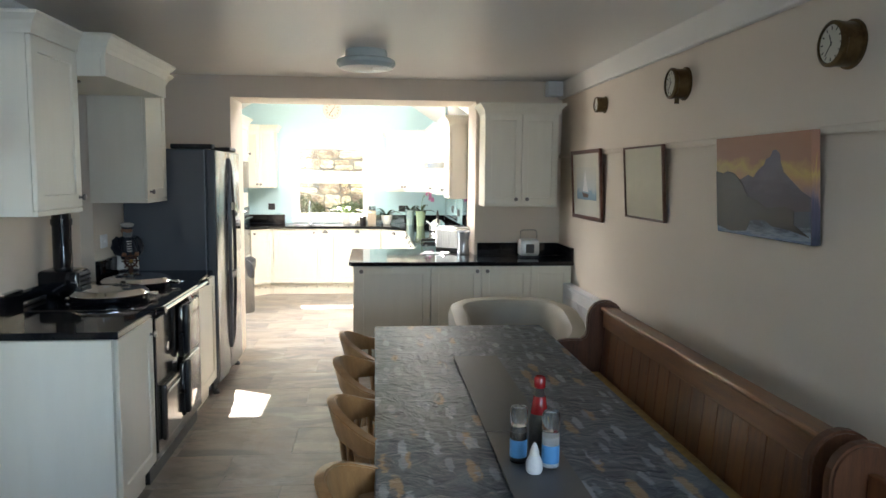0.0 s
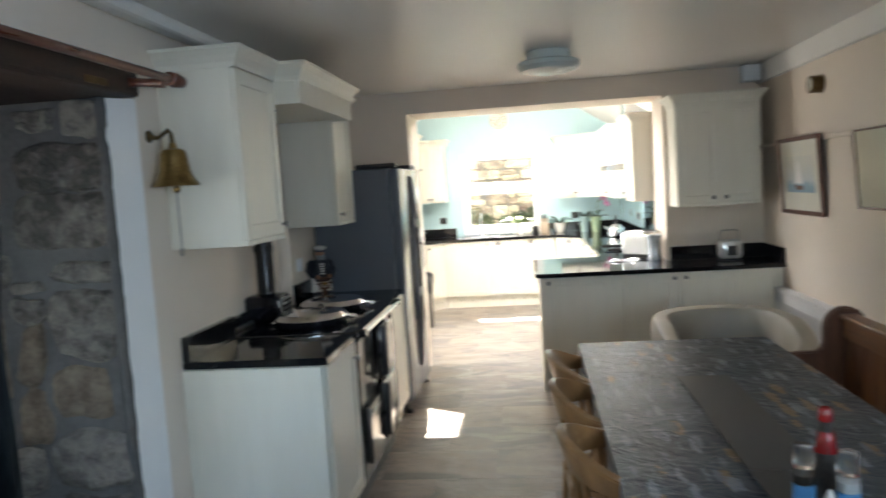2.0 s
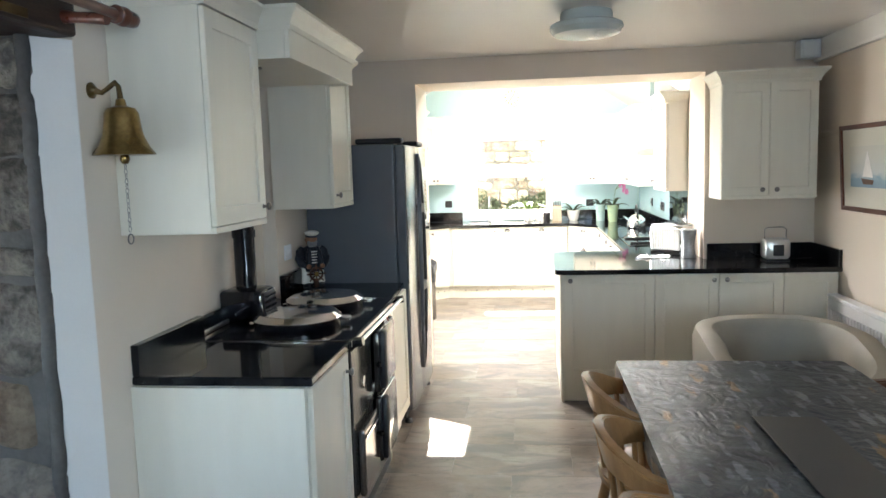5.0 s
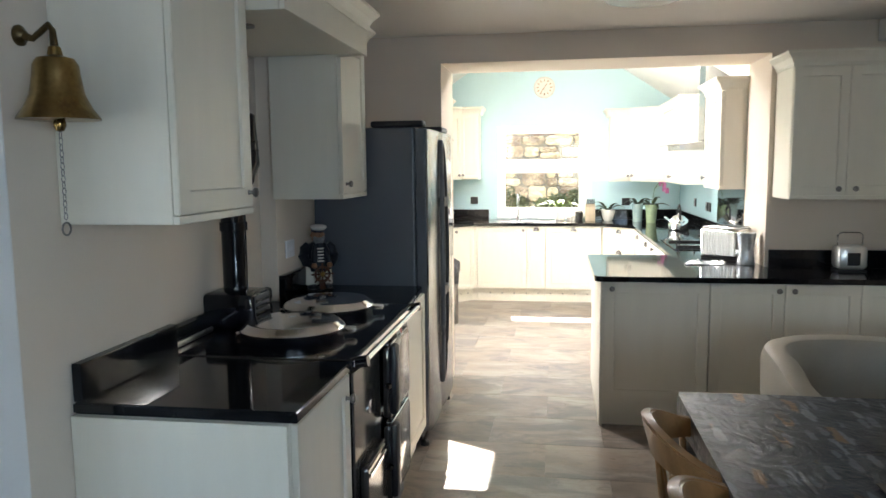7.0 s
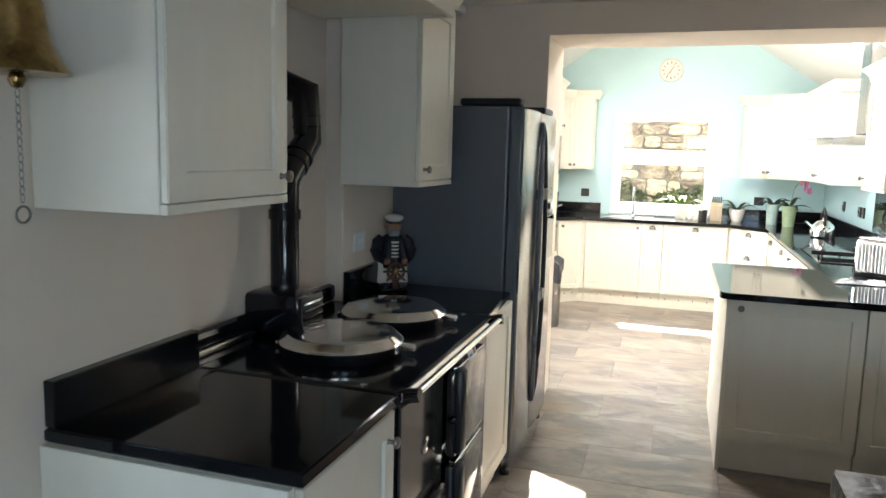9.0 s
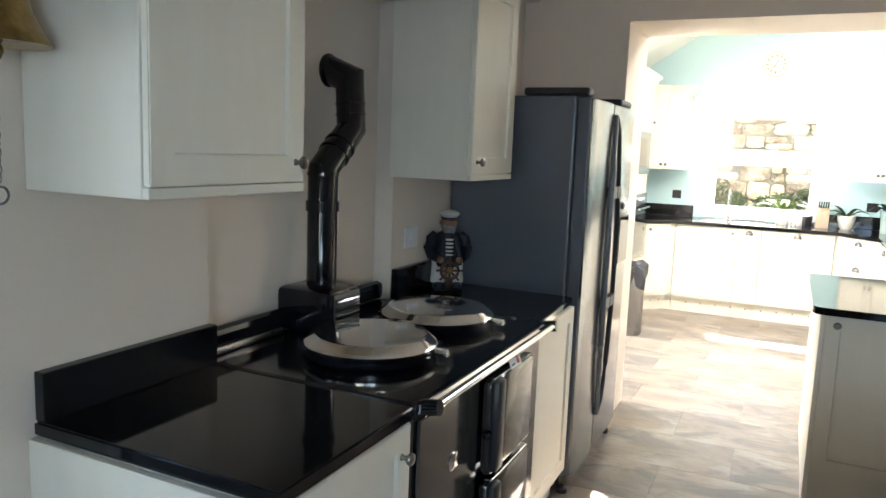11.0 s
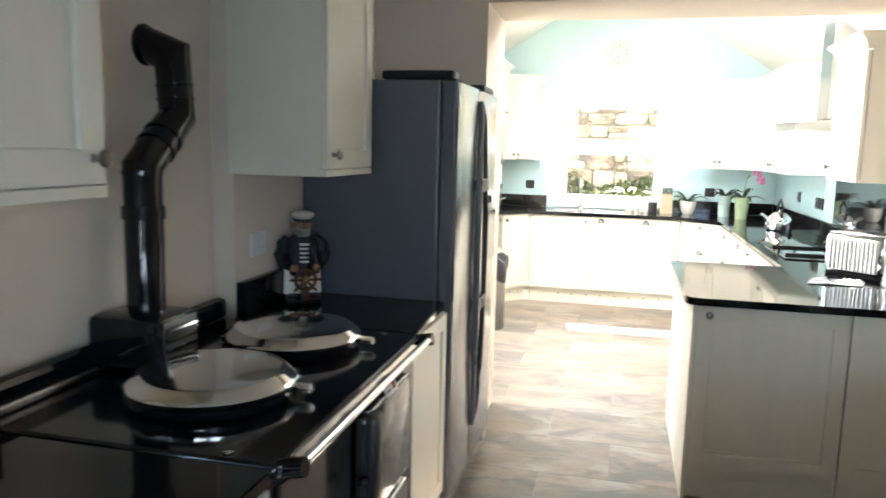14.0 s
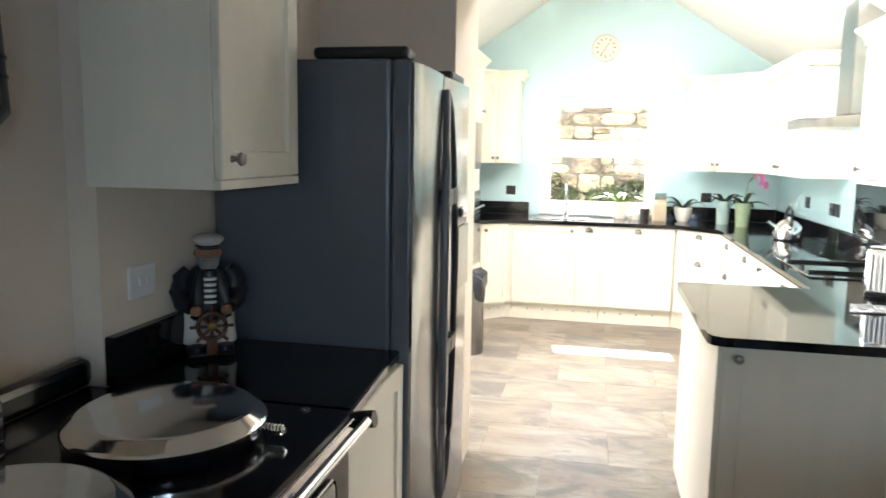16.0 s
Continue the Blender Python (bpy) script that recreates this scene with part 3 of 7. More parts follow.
def window_unit(name, label, x0, x1, z0, z1, y, m=Matrix.Identity(4), transom=None):
    """A white casement set, front towards -y, panes behind the frame's face."""
    w = structure(thing(name, label, "window", m @ Vector(((x0 + x1) / 2, y, z0))), label, "window")
    f = 0.06
    b = bmesh.new()
    box(b, (x0, y, z0), (x0 + f, y + 0.07, z1), 0.004)
    box(b, (x1 - f, y, z0), (x1, y + 0.07, z1), 0.004)
    box(b, (x0 + f, y + 0.001, z0), (x1 - f, y + 0.069, z0 + f), 0.004)
    box(b, (x0 + f, y + 0.001, z1 - f), (x1 - f, y + 0.069, z1), 0.004)
    part("window_frame", b, UPVC, w, m=m)
    bands = [(z0 + f, z1 - f)]
    if transom:
        bp("transom", (x0 + f, y + 0.001, transom[0]), (x1 - f, y + 0.069, transom[1]), UPVC, w, 0.004, m=m)
        bands = [(z0 + f, transom[0]), (transom[1], z1 - f)]
    for k, (a, c) in enumerate(bands):
        s = 0.035
        b = bmesh.new()
        for lo, hi in (((x0 + f, a), (x0 + f + s, c)), ((x1 - f - s, a), (x1 - f, c)), ((x0 + f + s, a), (x1 - f - s, a + s)), ((x0 + f + s, c - s), (x1 - f - s, c))):
            box(b, (lo[0], y + 0.010, lo[1]), (hi[0], y + 0.055, hi[1]), 0.003)
        part("sash", b, UPVC, w, m=m)
        pane = bp("pane", (x0 + f + s - 0.004, y + 0.028, a + s - 0.004), (x1 - f - s + 0.004, y + 0.034, c - s + 0.004), GLASS, w, 0, m=m)
        pane.visible_shadow = False
    return w


win = window_unit("window_1", "white plastic framed kitchen window over the sink", WX0, WX1, WZ0, WZ1, EY + 0.03, transom=(1.50, 1.585))
bp("window_sill", (WX0 + 0.002, EY - 0.03, WZ0 - 0.03), (WX1 - 0.002, EY + 0.029, WZ0 + 0.002), UPVC, win, 0.006)
window_unit("window_2", "white framed window in the end wall", 0.7, 2.5, 0.8, 2.3, 0, m=pose(3.2, NEAR - 0.12, 0, 0, 0, 180))
window_unit("window_4", "white framed window in the long wall", -1.4, 0.0, 0.95, 2.1, 0, m=pose(RX + 0.14, -4.4, 0, 0, 0, -90))
# assumed window, added at the unseen back of the recess
window_unit("window_3", "assumed white framed window, unseen at the back of the recess", -2.05, -0.85, 0.7, 1.85, 0, m=pose(-1.53, 0, 0, 0, 0, 90))

# beam over the recess, on the wall's face and across its depth
window_unit("door_glazed", "white framed glazed garden door", 3.75, 5.35, 0.0, 2.08, 0, m=pose(EL - 0.15, 0, 0, 0, 0, 90))
beam = structure(bp("beam_lintel", (-1.44, -2.58, 2.032), (LX + 0.035, -0.205, 2.157), BEAM, bevel=0.012), "dark old oak beam over the recess", "beam")

tagged(bp("beam_plaque", (LX + 0.0355, -0.565, 2.045), (LX + 0.039, -0.43, 2.072), BRONZE, bevel=0.001), "small dull brass plaque screwed to the beam", "plaque")

# rubble stones of the recess's side
reveal = structure(bp("wall_stone_reveal", (-1.449, -0.298, -0.004), (-0.724, -0.284, 2.03), MORTAR, bevel=0), "rough granite rubble wall with wide grey mortar joints", "wall")


def rubble(owner, material, cells, place, seed, thick=(0.02, 0.05)):
    """Separate rough stones, one object each; cells are (u0, u1, v0, v1), place maps (u, v, out) into the room."""
    rng = random.Random(seed)
    for u0, u1, v0, v1 in cells:
        b = bmesh.new()
        k = 20
        cu, cv, ru, rv = (u0 + u1) / 2, (v0 + v1) / 2, (u1 - u0) / 2, (v1 - v0) / 2
        t = rng.uniform(*thick)
        jit = [rng.uniform(0.88, 1.03) for _ in range(k)]
        rings = []
        for s, o in ((1.0, -0.012), (0.985, t * 0.5), (0.90, t), (0.5, t * rng.uniform(0.9, 1.3))):
            ring = []
            for i in range(k):
                a = 2 * math.pi * i / k
                c, sn = math.cos(a), math.sin(a)
                q = (abs(c) ** 7 + abs(sn) ** 7) ** (-1 / 7)
                r = s * q * jit[i]
                ring.append(b.verts.new(place(cu + ru * c * r, cv + rv * sn * r, o * (1 + rng.uniform(-0.45, 0.45)))))
            rings.append(ring)
        for p0, p1 in zip(rings, rings[1:]):
            for i in range(k):
                b.faces.new((p0[i], p0[(i + 1) % k], p1[(i + 1) % k], p1[i]))
        b.faces.new(rings[-1])
        part("stone", b, material, owner)


def courses(u0, u1, v0, v1, hmin, hmax, wmin, wmax, gap, seed):
    rng = random.Random(seed)
    out, v = [], v0
    while v < v1 - hmin * 0.5:
        h = min(rng.uniform(hmin, hmax), v1 - v)
        u = u0 + rng.uniform(0, 0.02)
        while u < u1 - wmin * 0.4:
            w = min(rng.uniform(wmin, wmax), u1 - u)
            if rng.random() < 0.3 and h > hmin * 1.25:
                out.append((u + gap, u + w - gap, v + gap, v + h * 0.5 - gap * 0.5))
                out.append((u + gap, u + w * 0.8 - gap, v + h * 0.5 + gap * 0.5, v + h - gap))
            else:
                out.append((u + gap, u + w - gap, v + gap + rng.uniform(-0.01, 0.02), v + h - gap + rng.uniform(-0.015, 0.02)))
            u += w
        v += h
    return [c for c in out if c[1] - c[0] > 0.04 and c[3] - c[2] > 0.04]




def hewn(owner, name, x0, x1, z0, z1, proud, seed, material, slant=0.0):
    """A roughly hewn stone in the recess's side: a pillowed, pitted face on a blunt-cornered outline."""
    b = bmesh.new()
    k = 11
    grid = []
    for i in range(k + 1):
        row = []
        for j in range(k + 1):
            u, v = 2 * i / k - 1, 2 * j / k - 1
            # square to blunt-cornered outline
            uu, vv = u * math.sqrt(1 - 0.34 * v * v), v * math.sqrt(1 - 0.34 * u * u)
            rim = max(abs(u), abs(v))
            x = (x0 + x1) / 2 + (x1 - x0) / 2 * uu * 1.17 + slant * vv * (z1 - z0)
            z = (z0 + z1) / 2 + (z1 - z0) / 2 * vv * 1.17
            q = Vector((x * 9, seed * 3.7, z * 9))
            wide = Vector((u * 0.9 + seed * 4.1, v * 0.9, seed * 1.3))
            x += (0.010 + 0.11 * (x1 - x0)) * noise.noise(wide) + 0.014 * noise.noise(q)
            z += (0.010 + 0.13 * (z1 - z0)) * noise.noise(wide + Vector((3, 8, 1))) + 0.014 * noise.noise(q + Vector((5, 9, 2)))
            x = min(x, -0.708 + 0.006 * noise.noise(q))
            out = proud * (1 - rim ** 5) + 0.011 * noise.noise(q * 2.2) + 0.006 * noise.noise(q * 5.5)
            row.append(b.verts.new((x, -0.298 - (out if rim < 0.999 else -0.012), z)))
        grid.append(row)
    for i in range(k):
        for j in range(k):
            b.faces.new((grid[i][j], grid[i][j + 1], grid[i + 1][j + 1], grid[i + 1][j]))
    part(name, b, material, owner, smooth=True)


b = bmesh.new()
tube(b, [(-0.722 + 0.010 * noise.noise(Vector((0, 3, k * 0.42))), -0.302 + 0.006 * noise.noise(Vector((5, 1, k * 0.5))), 0.001 + 2.028 * k / 40) for k in range(41)], [0.020 + 0.006 * noise.noise(Vector((9, 2, k * 0.6))) for k in range(41)], 14)
part("mortar_edge", b, MORTAR, reveal, "rounded grey mortar along the corner", True)
HEWN = [(-1.37, -1.25, 1.89, 2.01), (-1.36, -1.20, 1.48, 1.87), (-1.35, -1.18, 1.30, 1.45), (-1.35, -1.22, 0.87, 1.24), (-1.09, -0.90, 1.91, 2.01),
        (-0.885, -0.715, 1.88, 2.02), (-1.10, -0.705, 1.69, 1.86), (-1.11, -0.705, 1.46, 1.67), (-1.01, -0.715, 1.32, 1.40), (-1.17, -1.04, 1.285, 1.33),
        (-1.18, -1.04, 1.17, 1.26), (-1.17, -1.06, 0.92, 1.14), (-1.0, -0.715, 1.02, 1.29), (-1.03, -0.80, 0.77, 0.97), (-1.20, -1.06, 0.67, 0.89),
        (-1.26, -1.11, 0.46, 0.64), (-1.07, -0.715, 0.48, 0.71), (-1.05, -0.72, 0.25, 0.45), (-1.30, -1.09, 0.22, 0.43), (-1.20, -0.72, 0.02, 0.22)]
for k, (x0, x1, z0, z1) in enumerate(HEWN):
    hewn(reveal, "stone", x0, x1, z0, z1, 0.016 if k in (4, 5, 9) else 0.026, k + 1, STONE_WARM if k in (11, 13, 14, 3) else STONE, 0.12 if k == 11 else 0.0)

# garden wall seen through the sink window
garden = structure(bp("garden_wall", (-4, 9.3, -0.14), (5, 9.7, 2.75), MORTAR_OUT, bevel=0.02), "sunny brown stone garden wall", "garden wall")
rubble(garden, STONE_OUT, courses(-1.6, 2.8, 0.3, 2.72, 0.13, 0.27, 0.16, 0.46, 0.003, 11), lambda u, v, o: (u, 9.3 - o, v), 12, (0.02, 0.06))
ledge = structure(bp("garden_bank", (-4, 8.75, -0.14), (5, 9.31, 0.86), MORTAR, bevel=0.03), "pale rendered bank at the foot of the garden wall", "garden wall")

# ---- worktops ----


def rounded(points, i, r):
    """Rounds one corner of an outline."""
    p, a, c = Vector(points[i]), Vector(points[i - 1]), Vector(points[(i + 1) % len(points)])
    p0, p1 = p + (a - p).normalized() * r, p + (c - p).normalized() * r
    arcp = []
    for k in range(6):
        t = k / 5
        arcp.append(tuple(p0 * (1 - t) ** 2 + p * 2 * t * (1 - t) + p1 * t * t))
    return points[:i] + arcp + points[i + 1:]


def slab(name, points, z0, z1, label):
    b = prism(bmesh.new(), points, z0, z1)
    bmesh.ops.bevel(b, geom=[e for e in b.edges if abs(e.verts[0].co.z - e.verts[1].co.z) < 1e-6], offset=0.004, segments=2, affect="EDGES")
    return tagged(part(name, b, GRANITE), label, "worktop")


TOP = 0.91
outline = [(0.91, 2.48), (RX - 0.002, 2.48), (RX - 0.002, FY - 0.002), (OR - 0.004, FY - 0.002), (OR - 0.004, BY + 0.004), (ER - 0.002, BY + 0.004), (ER - 0.002, EY - 0.002),
           (EL + 0.002, EY - 0.002), (EL + 0.002, 6.22), (-0.47, 6.22), (-0.24, 6.45), (1.2, 6.45), (1.5, 6.15), (1.5, 3.54), (0.91, 3.54)]
outline = rounded(outline, 14, 0.03)
outline = rounded(outline, 0, 0.05)
slab("worktop", outline, 0.878, TOP, "polished black granite worktop round the peninsula and sink")
slab("worktop", [(LX + 0.002, -0.002), (0.012, -0.002), (0.012, 0.502), (LX + 0.002, 0.502)], 0.878, TOP, "polished black granite worktop beside the range cooker")
slab("worktop", [(LX + 0.002, 1.538), (0.0, 1.538), (-0.03, 2.044), (LX + 0.002, 2.044)], 0.878, TOP, "polished black granite worktop between range and fridge")
UP = [((LX + 0.002, 0.0, TOP + 0.001), (LX + 0.032, 0.518, 1.02)), ((LX + 0.002, 1.532, TOP + 0.001), (LX + 0.032, 2.044, 1.035)),
      ((OR + 0.02, FY - 0.022, TOP + 0.001), (RX - 0.024, FY - 0.002, 1.02)), ((RX - 0.022, 2.485, TOP + 0.001), (RX - 0.002, FY - 0.002, 1.02)),
      ((EL + 0.004, EY - 0.022, TOP + 0.001), (WX0 - 0.10, EY - 0.002, 1.03)), ((WX1 + 0.06, EY - 0.022, TOP + 0.001), (ER - 0.024, EY - 0.002, 1.03)),
      ((ER - 0.022, BY + 0.01, TOP + 0.001), (ER - 0.002, EY - 0.002, 1.03))]
for lo, hi in UP:
    tagged(bp("upstand", lo, hi, GRANITE, bevel=0.003), "black granite upstand along the back of the worktop", "upstand", "granite upstands")

# ---- left run: end unit, range cooker, narrow unit, fridge ----


def base_unit(label, m, w, d, fronts, z0=0.13, z1=0.876, plinth=0.04, group="base units", plinth_material=None):
    u = thing("base_cabinet", label, "cabinet", m @ Vector((w / 2, d / 2, 0)), group)
    part("body", box(bmesh.new(), (0.001, 0, z0), (w - 0.001, d, z1), 0.001), CREAM, u, m=m)
    part("plinth", box(bmesh.new(), (0.001, plinth, -0.004), (w - 0.001, d, z0 - 0.001), 0.001), CREAM, u, m=m)
    for f in fronts:
        shaker(u, m, *f[:4], **(f[4] if len(f) > 4 else {}))
    return u


m = facing(-0.012, 0.002, 0, 90)
u = base_unit("cream painted base cabinet with a plain end panel", m, 0.50, 0.625, [(0.003, 0.497, 0.135, 0.872, dict(knob_at=(0.455, 0.80)))])
bp("end_panel", (LX + 0.003, -0.018, 0.0), (-0.012, 0.0, 0.876), CREAM, u, 0.002)
base_unit("narrow cream base cabinet beside the fridge", facing(-0.035, 1.541, 0, 90), 0.50, 0.60, [(0.003, 0.497, 0.135, 0.872, dict(knob_at=None))])


def wall_unit(label, m, w, d, z0, z1, doors, group="wall units", crown=None):
    u = thing("wall_cabinet", label, "cabinet", m @ Vector((w / 2, d / 2, z0)), group)
    part("body", box(bmesh.new(), (0.0, 0, z0), (w, d, z1), 0.0015), CREAM, u, m=m)
    part("light_rail", box(bmesh.new(), (0.0, -0.019, z0), (w, -0.0005, z0 + 0.022), 0.002), CREAM, u, m=m)
    for f in doors:
        shaker(u, m, *f[:4], **(f[4] if len(f) > 4 else {}))
    if crown:
        part("cornice", cornice(bmesh.new(), crown, z1 - 0.005), CREAM, u, m=m)
    return u


D = 0.325
wall_unit("cream painted wall cabinet with a shaker door and cornice", facing(LX + D + 0.002, 0.0, 0, 90), 0.475, D, 1.405, 2.165,
          [(0.003, 0.472, 1.43, 2.155, dict(knob_at=(0.44, 1.475)))], crown=[(0.475, -0.02), (0, -0.02), (0, D)][::-1])
wall_unit("cream painted wall cabinet between range and fridge", facing(LX + D + 0.002, 1.495, 0, 90), 0.43, D, 1.405, 2.165,
          [(0.003, 0.427, 1.43, 2.155, dict(knob_at=(0.05, 1.475)))], crown=[(0.43, D), (0.43, -0.02), (0, -0.02)][::-1])

# mantel canopy bridging the two wall cabinets
canopy = thing("range_canopy", "cream painted canopy bridging over the range cooker", "cooker hood", (-0.4, 0.99, 2.03))
bp("front_panel", (-0.185, 0.478, 2.05), (-0.165, 1.492, 2.165), CREAM, canopy, 0.003)
bp("side_panel", (LX + D + 0.004, 0.478, 2.05), (-0.186, 0.498, 2.165), CREAM, canopy, 0.003)
bp("side_panel", (LX + D + 0.004, 1.472, 2.05), (-0.186, 1.492, 2.165), CREAM, canopy, 0.003)
bp("soffit", (LX - 0.07, 0.50, 2.06), (-0.187, 1.47, 2.085), CREAM, canopy, 0.002)
mm = facing(-0.165, 0.478, 0, 90)
part("cornice", cornice(bmesh.new(), [(0, 0.15), (0, 0.0), (1.014, 0.0), (1.014, 0.15)], 2.16), CREAM, canopy, m=mm)
b = bmesh.new()
lathe(b, [(0.035, -0.004), (0.035, 0.004), (0.02, 0.008)], pose(-0.42, 0.75, 2.056), 20)
tagged(part("canopy_spotlight", b, PEWTER, None, smooth=True), "small round spotlight under the canopy", "ceiling light")


# range cooker
def cooker():
    c = thing("range_cooker", "black enamelled cast iron range cooker with chrome lids", "cooker", (-0.3, 1.02, 0))
    y0, y1, x0, x1 = 0.508, 1.532, -0.66, -0.005
    bp("body", (x0, y0, 0.10), (x1, y1, 0.868), ENAMEL, c, 0.01)
    bp("plinth", (x0, y0 + 0.01, -0.004), (x1 - 0.03, y1 - 0.01, 0.099), BLACK, c, 0.004)
    bp("hob_plate", (x0 - 0.03, y0, 0.87), (x1 + 0.022, y1, 0.912), ENAMEL, c, 0.012)
    bp("front_edge", (x1 + 0.023, y0 + 0.004, 0.889), (x1 + 0.029, y1 - 0.004, 0.911), CHROME, c, 0.002, "chrome edge strip")
    bp("back_rail", (x0 - 0.055, y0 + 0.004, 0.913), (x0 - 0.005, y1 - 0.004, 0.985), ENAMEL, c, 0.02)
    bp("back_strip", (x0 - 0.004, y0 + 0.02, 0.913), (x0 + 0.010, y0 + 0.36, 0.935), PEWTER, c, 0.006, "dull metal back strip")
    for yc in (0.835, 1.285):
        b = bmesh.new()
        lathe(b, [(0.17, 0.912), (0.192, 0.914), (0.197, 0.924), (0.197, 0.936), (0.190, 0.940)], pose(-0.31, yc, 0), 48)
        lid_base = part("lid_base", b, ENAMEL, c, smooth=True)
        b = bmesh.new()
        lathe(b, [(0.190, 0.940), (0.199, 0.944), (0.200, 0.950), (0.197, 0.955), (0.194, 0.9573), (0.175, 0.9720), (0.172, 0.9742), (0.167, 0.9754), (0.160, 0.9762), (0.10, 0.982), (0.001, 0.985)], pose(-0.31, yc, 0), 56)
        lid = part("lid", b, CHROME, c, "domed polished chrome lid", True)
        b = bmesh.new()
        tube(b, [(-0.112 + 0.0006 * k, yc + 0.035 + 0.010 * math.cos(k * 0.52), 0.936 + 0.010 * math.sin(k * 0.52)) for k in range(68)], 0.0028, 6)
        tube(b, [(-0.15, yc + 0.035, 0.936), (-0.068, yc + 0.035, 0.936)], 0.006)
        part("coil_handle", b, CHROME, lid, "coiled chrome lid handle", True)
        b = box(bmesh.new(), (-0.525, yc - 0.05, 0.913), (-0.49, yc + 0.05, 0.934), 0.008)
        part("hinge", b, CHROME, lid)
    for yc in (0.54, 1.50):
        b = bmesh.new()
        lathe(b, [(0.011, 0.912), (0.011, 0.915), (0.004, 0.917)], pose(-0.10, yc, 0), 14)
        part("plate_screw", b, CHROME, c, smooth=True)
    # towel rail on two black brackets
    b = tube(bmesh.new(), [(0.052, y0 + 0.03, 0.906), (0.052, y1 - 0.03, 0.906)], 0.0115, 14)
    rail = part("towel_rail", b, CHROME, c, "chrome towel rail", True)
    for yc in (y0 + 0.03, y1 - 0.03):
        b = tube(bmesh.new(), [(0.0, yc, 0.885), (0.028, yc, 0.90), (0.064, yc, 0.906)], [0.026, 0.021, 0.020], 12)
        part("rail_bracket", b, ENAMEL, rail, smooth=True)
    # left panel, burner door, and two columns of oven doors
    bp("front_panel", (x1 + 0.001, y0 + 0.045, 0.15), (x1 + 0.010, 0.935, 0.855), FRONT_ENAMEL, c, 0.005)
    b = bmesh.new()
    lathe(b, [(0.034, 0), (0.034, 0.004), (0.028, 0.006)], pose(x1 + 0.010, 0.765, 0.67, 0, 90, 0) @ Matrix.Diagonal((0.75, 1.05, 1, 1)), 28)
    badge = part("badge", b, CHROME, c, "oval chrome badge", True)
    for z0, z1 in ((0.555, 0.85), (0.215, 0.53)):
        for ya, yb in ((0.945, 1.315),):
            b = box(bmesh.new(), (x1 + 0.012, ya, z0), (x1 + 0.052, yb, z1), 0.022)
            door = part("oven_door", b, DOOR_ENAMEL, c, "dark gloss enamelled oven door", True)
            part("door_rim", box(bmesh.new(), (x1 + 0.020, ya + 0.03, z1 - 0.002), (x1 + 0.046, yb - 0.012, z1 + 0.004), 0.003), CHROME, door, "bright top rim")
            b = box(bmesh.new(), (x1 + 0.045, ya - 0.022, z0 + 0.025), (x1 + 0.078, ya + 0.045, z1 + 0.012), 0.016)
            part("door_handle", b, BLACK, door, "tall black handle pad", True)
            b = lathe(bmesh.new(), [(0.010, 0), (0.013, 0.02), (0.006, 0.034)], pose(x1 + 0.05, ya - 0.02, (z0 + z1) / 2, 90, 0, 0), 12)
            part("catch", b, ENAMEL, door, smooth=True)
            for zz in (z0 + 0.05, z1 - 0.05):
                b = bmesh.new()
                lathe(b, [(0.013, -0.03), (0.015, -0.02), (0.015, 0.02), (0.013, 0.03)], pose(x1 + 0.03, yb + 0.014, zz), 12)
                part("hinge", b, ENAMEL, door, smooth=True)
    bp("burner_door", (x1 + 0.012, 0.60, 0.20), (x1 + 0.042, 0.90, 0.50), FRONT_ENAMEL, c, 0.016)
    b = box(bmesh.new(), (x1 + 0.043, 0.63, 0.45), (x1 + 0.047, 0.87, 0.465), 0.002)
    part("vent_strip", b, CHROME, c)
    st = part("sticker", box(bmesh.new(), (-0.001, -0.045, 0.0), (0.001, 0.045, 0.034)), SALT, c, "small printed sticker", m=pose(x1 + 0.052, 1.13, 0.852, 0, -18, 0))
    part("printed_bar", box(bmesh.new(), (0.0011, 0.012, 0.006), (0.0018, 0.038, 0.028)), RED, st, m=pose(x1 + 0.052, 1.13, 0.852, 0, -18, 0))
    part("printed_bar", box(bmesh.new(), (0.0011, -0.036, 0.008), (0.0018, -0.004, 0.014)), BLACK, st, m=pose(x1 + 0.052, 1.13, 0.852, 0, -18, 0))
    return c


cooker()

# flue: vented box, then a pipe that jogs towards the chimney
flue = thing("flue_pipe", "glossy black enamelled flue pipe with a vented box", "flue", (-0.60, 0.98, 0.912))
b = box(bmesh.new(), (-0.715, 0.90, 0.914), (-0.50, 1.085, 1.058), 0.022)
fb = part("draught_box", b, ENAMEL, flue, smooth=True)
part("grille_frame", box(bmesh.new(), (-0.4995, 0.918, 0.930), (-0.4965, 1.068, 1.046), 0.003), BLACK, fb)
for k in range(4):
    part("grille_bar", box(bmesh.new(), (-0.497, 0.926, 0.940 + 0.026 * k), (-0.487, 1.060, 0.952 + 0.026 * k), 0.003), ENAMEL, fb)


